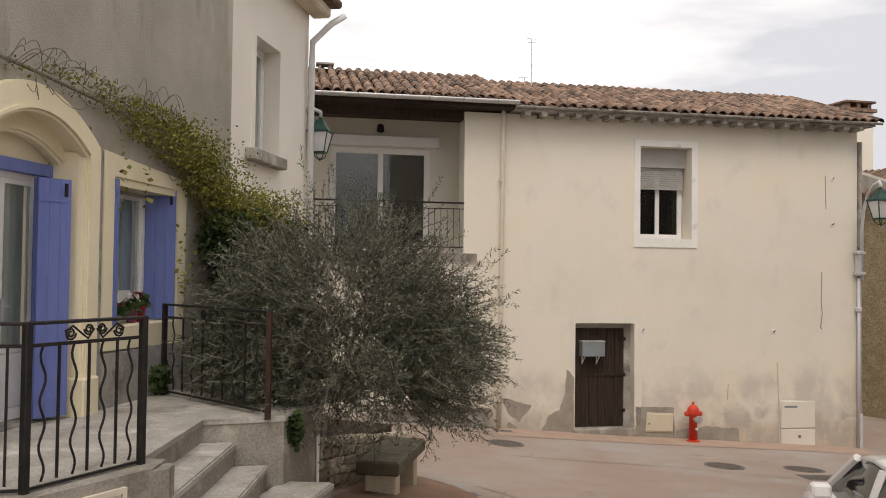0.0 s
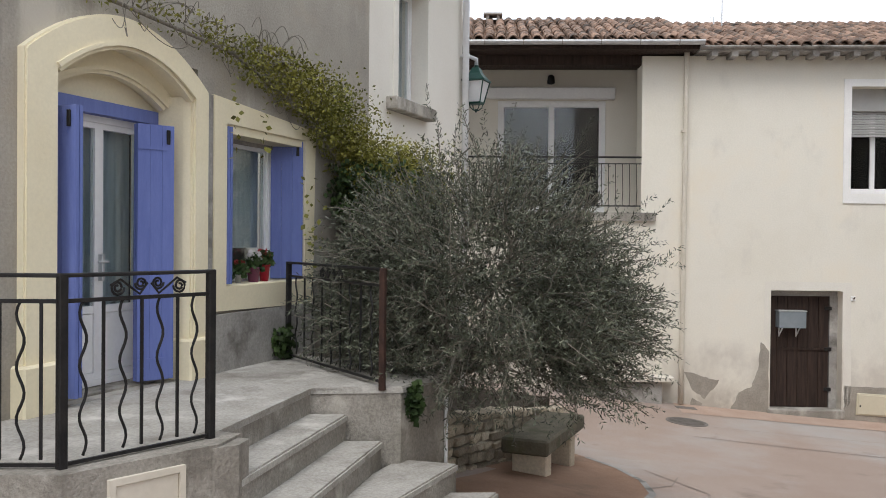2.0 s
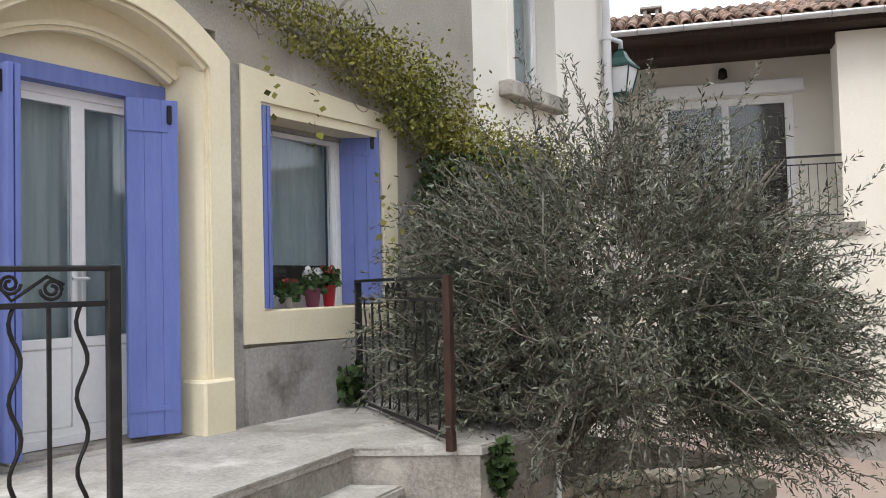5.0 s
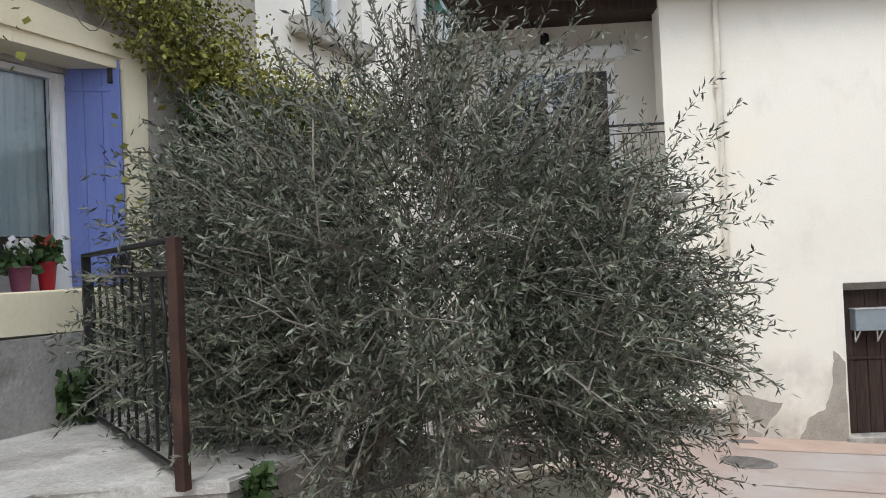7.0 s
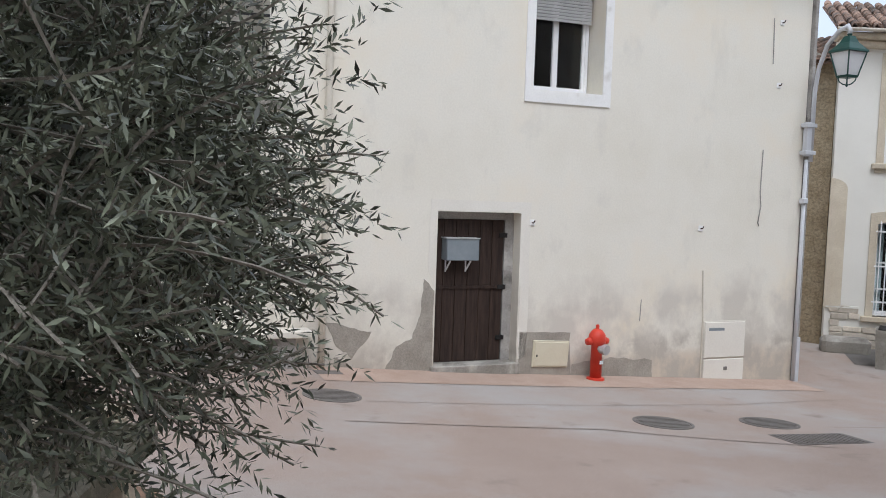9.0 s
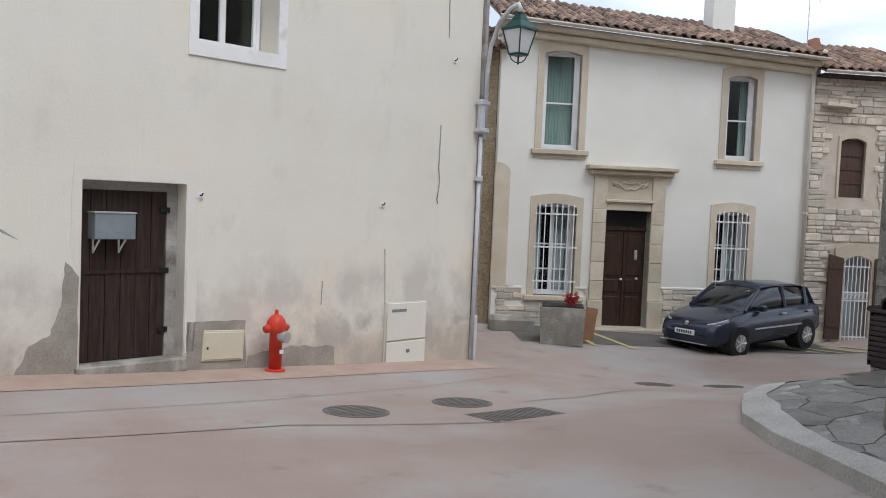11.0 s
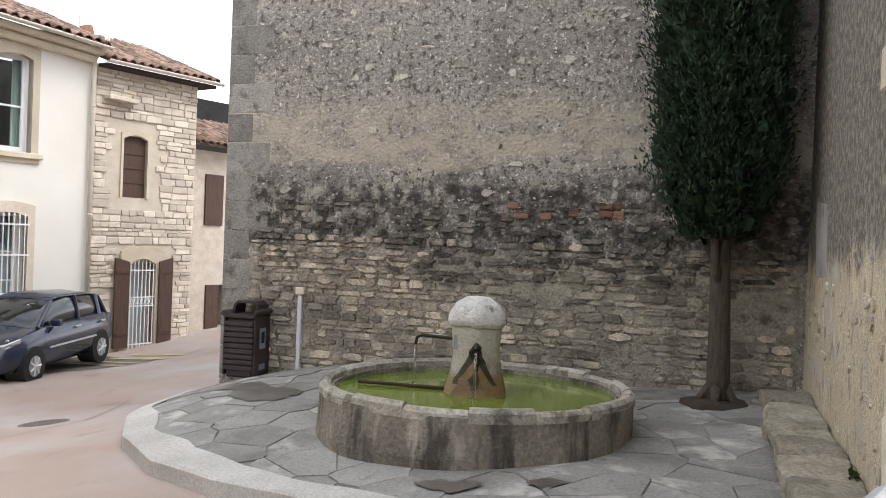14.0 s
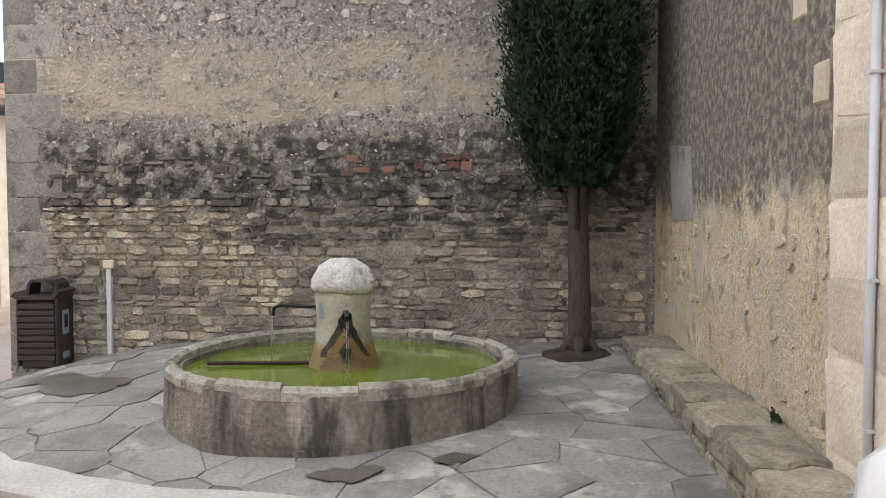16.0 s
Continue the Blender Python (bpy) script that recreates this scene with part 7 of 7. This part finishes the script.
# ---- cypress ----
cyp = thing("cypress_tree", "tall dark green cypress in the corner of the walls", "tree", pose(4.02, -10.06, 0))
cz = plat_z(4.02, -10.06)
M_cbark = material("cypress_bark", ((0.065, 0.05, 0.038), (0.13, 0.10, 0.078)), 10, 0.95, 0.7, 40, stretch=(4, 4, 0.6))
bm = bmesh.new()
tube(bm, [(0, 0, cz - 0.1), (0.0, 0.0, cz + 0.25), (0.02, 0.01, cz + 1.0), (0.0, 0.03, cz + 1.6), (0, 0, cz + 2.6)], 0.105, 12, 0.06)
tube(bm, [(0.0, 0.02, cz + 0.95), (-0.06, 0.10, cz + 1.2), (-0.08, 0.13, cz + 1.9)], 0.045, 8, 0.03)
for a in range(5):
    tube(bm, [(0.04 * math.cos(a * 1.3), 0.05 * math.sin(a * 1.3), cz + 0.15), (0.2 * math.cos(a * 1.3), 0.2 * math.sin(a * 1.3), cz - 0.05)], 0.05, 6, 0.03)
part("trunk", bm, M_cbark, cyp, smooth=True)
bm = bmesh.new()
for k, (dx, dy) in enumerate(((0.25, 0.15), (-0.28, 0.1), (0.1, -0.3), (-0.12, -0.2), (0.2, -0.1))):
    tube(bm, [(0, 0, cz + 1.0 + 0.1 * k), (dx * 0.5, dy * 0.5, cz + 1.25 + 0.1 * k), (dx * 1.2, dy * 1.2, cz + 1.9 + 0.1 * k)], 0.035, 6, 0.015)
part("branch", bm, M_cbark, cyp, smooth=True)
g = np.random.RandomState(12)
num = 100000
h = g.rand(num) ** 0.85
zz = cz + 1.35 + 7.4 * h
th_ = g.rand(num) * 2 * np.pi
prof_r = 0.54 * np.minimum(1, 0.5 + h * 6.5) * (1 - 0.75 * np.clip(h - 0.35, 0, 1))
lump = 1 + 0.17 * np.sin(th_ * 5 + zz * 1.3) * np.sin(zz * 2.3 + th_ * 2) + 0.15 * np.sin(th_ * 13 + 3 * np.sin(zz * 1.7)) * np.sin(zz * 5.1 + th_ * 4) + 0.05 * np.sin(zz * 17 + th_ * 9)
rr = prof_r * lump * (0.72 + 0.3 * g.rand(num))
pts = np.stack([rr * np.cos(th_) + 0.03, rr * np.sin(th_) + 0.05, zz], 1)
al_ = np.stack([0.45 * np.cos(th_), 0.45 * np.sin(th_), np.ones(num) * 0.9], 1)
M_cyp = material("cypress_leaf", ((0.008, 0.02, 0.010), (0.036, 0.068, 0.031)), 3, 0.7, 0.0, vary=0.5)
leaf_mesh("crown", leaves_at(pts, g, 0.046, 0.6, al_), M_cyp, cyp, "dense dark scale foliage", "stuff")
leaf_mesh("inner_crown", leaves_at(pts * np.array([0.7, 0.7, 1.0])[None, :], g, 0.12, 1.6, al_), M_cyp, cyp, kind="stuff")
soil = structure("tree_pit", "bare earth round the cypress foot", "ground")
bm = lathe(bmesh.new(), [(0.3, plat_z(4.02, -10.06) - 0.1), (0.3, plat_z(4.02, -10.06) + 0.006), (0.2, plat_z(4.02, -10.06) + 0.03), (0.01, plat_z(4.02, -10.06) + 0.04)], 24, 0.2, 4.02, -10.06)
part("earth", bm, M_soil, soil, smooth=True)

# ---- low stone ledge along the ochre wall, pole ----
lowl = thing("stone_ledge", "low rough stone ledge along the ochre wall", "ledge", FR)
M_ledge = material("ledge_stone", ((0.27, 0.24, 0.185), (0.46, 0.41, 0.325)), 4, 0.95, 1.4, 30, grit=0.7, vary=0.3, stain=[((0.17, 0.155, 0.125), 3, 0.56, 0.7), ((0.15, 0.16, 0.06), 5, 0.66, 0.75)], world_size=True)
part("core", cube(0.7, 4.45, -0.32, 0.0, -0.2, 0.60), M_mortar, lowl)
x = 0.68
k = 0
while x < 4.5:
    w = rnd.uniform(0.3, 0.62)
    w = min(w, 4.55 - x)
    bm = cube(x + 0.006, x + w - 0.006, -0.38 + rnd.uniform(-0.025, 0.025), -0.005, 0.58, 0.675 + rnd.uniform(-0.015, 0.02), 0.02)
    bmesh.ops.subdivide_edges(bm, edges=bm.edges[:], cuts=2, use_grid_fill=True)
    for v in bm.verts:
        v.co += Vector((noise.noise(v.co * 6), noise.noise(v.co * 6 + Vector((5, 1, 0))), noise.noise(v.co * 7 + Vector((0, 9, 2))))) * 0.03
    part("cap_stone", bm, M_ledge, lowl)
    x += w
ledge_me = []
for me in stones_me:
    c = me.copy()
    c.materials[0] = M_ledge
    ledge_me.append(c)
stone_field(lowl, ledge_me, 0.7, 4.5, 0.2, 0.58, [], (0.07, 0.13), (0.1, 0.3), 0.1, 300, -0.31, 1.0, 9)
part("end_stone", cube(4.42, 4.56, -0.36, -0.02, 0.2, 0.60, 0.03), M_ledge, lowl)
pole = thing("pole", "pale grey painted conduit pole with a box on top", "pole", FR @ pose(4.36, -0.05, 0))
M_pole = material("pale_grey_paint", ((0.52, 0.53, 0.55), (0.60, 0.61, 0.63)), 5, 0.5, 0.05)
part("shaft", tube(bmesh.new(), [(0, 0, 0.2), (0, 0, 2.5)], 0.017, 14), M_pole, pole, smooth=True)
part("box", cube(-0.06, 0.06, -0.05, 0.05, 2.5, 2.62, 0.02), M_pole, pole)
part("cable", tube(bmesh.new(), [(0.01, 0, 2.6), (0.01, 0.0, 5.5), (0.01, 0.0, 8.5)], 0.006, 6), M_pole, pole)
for z in (0.9, 1.45, 2.2):
    part("clip", cube(-0.02, 0.02, -0.02, 0.04, z - 0.006, z + 0.006), M_pole, pole)
weed2 = thing("weed", "small weed growing in the ledge joint", "plant", FR)
leaf_mesh("foliage", leaf_cloud(30, (3.35, -0.05, 0.70), (0.03, 0.03, 0.04), 0.035, 1.4, 41), M_vine_dark, weed2)

# ---- conduit on the gable, lamps, corner pipe ----
fp = thing("conduit", "pale grey conduit rising from the paving", "conduit", FF @ pose(2.72, -0.03, 0))
part("pipe", cube(-0.024, 0.024, -0.03, 0.03, 0.1, 1.14, 0.008), M_pole, fp)
part("box", cube(-0.05, 0.05, -0.04, 0.04, 1.14, 1.22, 0.01), M_limestone, fp)


def lantern(m, label, arm):
    """A four-sided street lantern, its top at the origin, hung from an arm."""
    th = thing("street_lamp", label, "street lamp", m)
    M = bpy.data.materials.get("dark_green_paint") or material("dark_green_paint", ((0.012, 0.05, 0.042), (0.018, 0.068, 0.056)), 6, 0.45, 0.05)
    part("arm", tube(bmesh.new(), arm, 0.032, 10), M_pole, th, smooth=True)
    def frus(w0, z0, w1, z1):
        return loft(bmesh.new(), [[(-w, -w, z), (w, -w, z), (w, w, z), (-w, w, z)] for w, z in ((w0, z0), (w1, z1))])
    part("roof", frus(0.17, -0.22, 0.09, -0.12), M, th)
    part("chimney", frus(0.09, -0.12, 0.05, -0.03), M, th)
    part("finial", lathe(bmesh.new(), [(0.02, -0.04), (0.035, 0.0), (0.015, 0.04)], 10), M, th)
    part("eave", frus(0.185, -0.25, 0.18, -0.22), M, th)
    for sx, sy in ((-1, -1), (1, -1), (1, 1), (-1, 1)):
        part("corner_bar", tube(bmesh.new(), [(sx * 0.165, sy * 0.165, -0.25), (sx * 0.095, sy * 0.095, -0.58)], 0.011, 5), M, th)
    part("base_ring", frus(0.095, -0.60, 0.105, -0.57), M, th)
    for a in range(4):
        c_, s_ = math.cos(a * math.pi / 2 + math.pi / 4), math.sin(a * math.pi / 2 + math.pi / 4)
        part("bottom_hoop", tube(bmesh.new(), [(c_ * 0.12, s_ * 0.12, -0.58), (c_ * 0.1, s_ * 0.1, -0.65), (c_ * 0.05, s_ * 0.05, -0.69), (0, 0, -0.70)], 0.009, 5), M, th)
    part("tip", lathe(bmesh.new(), [(0.008, -0.73), (0.02, -0.70), (0.008, -0.67)], 8), M, th)
    g_ = part("glass", frus(0.088, -0.57, 0.158, -0.255), M_milk, th, "milky glass")
    return th


M_milk = material("milky_glass", ((0.62, 0.63, 0.64), (0.68, 0.69, 0.70)), 4, 0.25, 0.0)
lantern(FB @ pose(5.74, -0.78, 4.62), "green street lantern on a curved pole at the house corner", [(0.1, 0.68, -1.75), (0.1, 0.68, -0.75), (0.09, 0.62, -0.4), (0.06, 0.45, -0.08), (0.03, 0.22, 0.08), (0.0, 0.03, 0.12), (0, 0, 0.06), (0, 0, 0.0)])
lantern(FA @ pose(-4.34, -0.16, 5.10) @ Matrix.Scale(0.85, 4), "green wall lantern on the house corner", [(-0.16, 0.16, 0.1), (-0.1, 0.1, 0.14), (0, 0.0, 0.1), (0, 0, 0.0)])
cp = thing("drainpipe", "grey service pipe with boxes on the house corner", "drainpipe", FB @ pose(5.80, -0.06, 0))
part("pipe", tube(bmesh.new(), [(0, 0, 2.9), (0, 0, -0.55)], 0.03, 10), M_pole, cp, smooth=True)
# narrow grey strip up the house corner, behind the pipe
part("cable_guard", cube(0.02, 0.07, 0.0, 0.1, -0.6, 5.6), M_plinth, cp)
for z0, z1 in ((2.95, 3.45), (2.25, 2.33)):
    part("bracket_box", cube(-0.07, 0.03, -0.06, 0.03, z0, z1, 0.01), M_pole, cp)
for z in (3.0, 3.4):
    part("clamp", cube(-0.1, 0.1, -0.08, 0.05, z - 0.03, z + 0.03, 0.008), M_pole, cp)
part("foot_guard", cube(0.0, 0.08, -0.03, 0.06, -0.6, 0.25, 0.01), M_pole, cp)

M_jmortar = material("old_lime_mortar", ((0.26, 0.23, 0.185), (0.50, 0.45, 0.37)), 2.0, 0.97, 1.5, 36, grit=0.8, stain=[((0.12, 0.105, 0.085), 5.0, 0.54, 0.64), ((0.48, 0.44, 0.37), 3.0, 0.6, 0.7)])

# ---- stonework, last ----
M_fstone = material("tan_rubble_stone", ((0.60, 0.51, 0.38), (0.80, 0.705, 0.55)), 5.0, 0.95, 1.4, 36, vary=0.5, grit=0.75, stain=[((0.20, 0.18, 0.15), 5.0, 0.58, 0.68), ((0.46, 0.43, 0.38), 9.0, 0.58, 0.66)], bands=[((0.27, 0.24, 0.20), -0.2, 1.5, 0.9, 0.8, (1, 1, 0.8), 1.7), ((0.09, 0.08, 0.07), 1.38, 2.4, 0.55, 1.5, (1, 1, 1), 3.5)], world_size=True)
M_stone_dark = material("blackened_stone", ((0.11, 0.10, 0.085), (0.30, 0.27, 0.225)), 5, 0.96, 1.2, 40, vary=0.55, grit=0.7, stain=[((0.34, 0.31, 0.26), 6.0, 0.6, 0.68)], world_size=True)
M_chip = material("pale_field_stone", ((0.52, 0.475, 0.395), (0.74, 0.69, 0.60)), 6.0, 0.96, 1.2, 40, vary=0.35, grit=0.6, stain=[((0.17, 0.155, 0.135), 6.0, 0.54, 0.64)], world_size=True)
M_rchip = material("ochre_field_stone", ((0.54, 0.47, 0.345), (0.70, 0.62, 0.485)), 5.0, 0.96, 1.2, 40, vary=0.15, grit=0.6, stain=[((0.40, 0.365, 0.30), 5.0, 0.54, 0.64)], world_size=True)


def rubble(k, mat, power=3.2, least=0.88):
    """An irregular flat-faced stone of unit size, its face towards -y."""
    r = random.Random(200 + k)
    n = r.choice((7, 8, 9))
    out = []
    for j in range(n):
        a = 2 * math.pi * (j + r.uniform(-0.25, 0.25)) / n
        c, s = math.cos(a), math.sin(a)
        rad = 0.5 / (abs(c) ** power + abs(s) ** power) ** (1 / power) * r.uniform(least, 1.04)
        out.append((rad * c, rad * s))
    bm = bmesh.new()
    rows = [[bm.verts.new((x * q / S, y / S, z * q / S)) for x, z in out] for q, y in ((0.92, -0.5), (1.0, -0.2), (1.0, 0.5))]
    bm.faces.new(list(rows[0]))
    for a_, b_ in zip(rows, rows[1:]):
        for j in range(n):
            bm.faces.new((a_[j], b_[j], b_[(j + 1) % n], a_[(j + 1) % n]))
    bmesh.ops.recalc_face_normals(bm, faces=bm.faces[:])
    for f in bm.faces:
        if f.calc_center_median().y < -0.45 / S and f.normal.y > 0:
            f.normal_flip()
    return mesh_of("stone", bm, mat)


f_me, dark_me, chip_me, rchip_me = ([rubble(k + o, m_, pw, least) for k in range(12)] for o, m_, pw, least in ((0, M_fstone, 7.0, 0.86), (12, M_stone_dark, 6.0, 0.84), (24, M_chip, 3.0, 0.5), (36, M_rchip, 3.2, 0.75)))
part("mortar", cube(2.05, 7.62, -0.006, 0.0, 0.1, 1.66), M_jmortar, wall_f, "old recessed lime mortar")
stone_field(wall_f, f_me, 2.05, 7.6, 0.2, 1.42, [], (0.04, 0.10), (0.08, 0.32), 0.05, 420, -0.002, 0.97, 21, 0.3)
stone_field(wall_f, f_me, 2.05, 7.6, 1.42, 1.78, [], (0.04, 0.09), (0.08, 0.30), 0.05, 300, -0.002, 0.8, 25)
stone_field(wall_f, dark_me, 2.1, 7.6, 1.55, 2.15, [], (0.03, 0.09), (0.05, 0.26), 0.045, 300, 0.002, 0.55, 22)
stone_field(wall_f, chip_me, 2.3, 7.4, 2.2, 6.5, [], (0.04, 0.12), (0.06, 0.22), 0.03, 300, 0.004, 0.12, 23)
stone_field(wall_f, chip_me, 2.1, 7.5, 1.9, 6.0, [], (0.015, 0.04), (0.02, 0.055), 0.025, 0, 0.001, 0.11, 27)
BRICK = mesh_of("brick", cube(-0.5 / S, 0.5 / S, -0.5 / S, 0.5 / S, -0.5 / S, 0.5 / S, 0.08), material("weathered_brick", ((0.30, 0.15, 0.10), (0.42, 0.24, 0.17)), 9, 0.95, 0.8, 40, vary=0.4, stain=[((0.14, 0.12, 0.10), 7, 0.54, 0.64)]))
for x, z, w, h_ in ((5.02, 2.14, 0.11, 0.06), (5.11, 2.04, 0.13, 0.05), (5.35, 2.04, 0.1, 0.06), (5.62, 2.08, 0.1, 0.07), (5.9, 2.15, 0.17, 0.05), (5.92, 2.08, 0.12, 0.06), (6.04, 2.07, 0.1, 0.08), (6.05, 2.15, 0.09, 0.05), (4.95, 2.02, 0.08, 0.05)):
    piece("brick", BRICK, wall_f, pose(x, 0.004, z, 0, rnd.uniform(-5, 5), 0), (w * S, 0.05 * S, h_ * S))
quoin = []
bm = cube(-0.5, 0.5, -0.5, 0.5, -0.5, 0.5, 0.03)
for v in bm.verts:
    v.co /= S
M_quoin = material("grey_quoin_stone", ((0.27, 0.255, 0.225), (0.40, 0.375, 0.33)), 2.5, 0.95, 1.2, 36, vary=0.25, grit=0.7, stain=[((0.13, 0.12, 0.105), 4, 0.52, 0.64)], world_size=True)
Q = mesh_of("quoin", bm, M_quoin)
z = 0.2
k = 0
while z < 8.5:
    w = 0.55 if k % 2 else 0.32
    piece("quoin", Q, wall_f, pose(1.703 + w / 2, 0.036, z + 0.16), (w * S, 0.078 * S, 0.31 * S))
    z += 0.32
    k += 1
stone_field(wall_r, rchip_me, 0.0, 3.85, 0.7, 1.6, [], (0.05, 0.13), (0.08, 0.26), 0.04, 200, 0.010, 0.5, 31, 0.05)
z = 0.3
while z < 7:
    h_ = rnd.uniform(0.3, 0.45)
    x = 3.91
    while x < 4.53:
        w = min(rnd.uniform(0.35, 0.7), 4.56 - x)
        piece("ashlar", pale_me[rnd.randrange(6)], wall_r, pose(x + w / 2, 0.0, z + h_ / 2), ((w - 0.01) * S, 0.06 * S, (h_ - 0.01) * S))
        x += w
    z += h_
holes_d = [(DWIN[0] - 0.16, DWIN[1] + 0.16, DWIN[2] - 0.1, DWIN[3] + 0.2), (DDOOR[0] - 0.22, DDOOR[1] + 0.22, -1, 1.4)]
stone_field(wall_c, pale_me, 12.05, 14.44, -0.75, 4.7, holes_d, (0.06, 0.16), (0.14, 0.42), 0.06, 200, -0.005, 1.0, 41)
stone_field(wall_c, pale_me, 9.1, 11.98, -0.75, 0.34, [(10.0, 11.05, 0.1, 0.5)], (0.08, 0.16), (0.14, 0.4), 0.06, 40, -0.005, 1.0, 42)
stone_field(wall_c, pale_me, 5.7, 7.58, -0.75, 0.28, [(6.3, 7.45, 0.02, 0.4)], (0.08, 0.16), (0.14, 0.4), 0.06, 30, -0.005, 1.0, 43)

chim_l = thing("chimney", "tall cream rendered chimney behind the cream house", "chimney", pose(11.0, 6.3, 0))
part("shaft", cube(-0.45, 0.45, -0.4, 0.4, 4.5, 7.6, 0.02), M_cream, chim_l)
part("collar", cube(-0.52, 0.52, -0.47, 0.47, 7.6, 7.7, 0.01), M_tile, chim_l)
for dx in (-0.35, 0.0, 0.35):
    part("cap_leg", cube(dx - 0.06, dx + 0.06, -0.35, 0.35, 7.7, 7.86), M_tile, chim_l)
part("cap", cube(-0.5, 0.5, -0.45, 0.45, 7.86, 7.92, 0.01), M_tile, chim_l)
roof_n = structure("roof_lane", "canal tile roof of the house behind the lane", "roof", pose(7.0, 10.0, 0, 0, 0, -74.5))
tile_roof(roof_n, pose(0, -0.3, 4.9), -0.3, 8.5, 2.4, 20, 60)
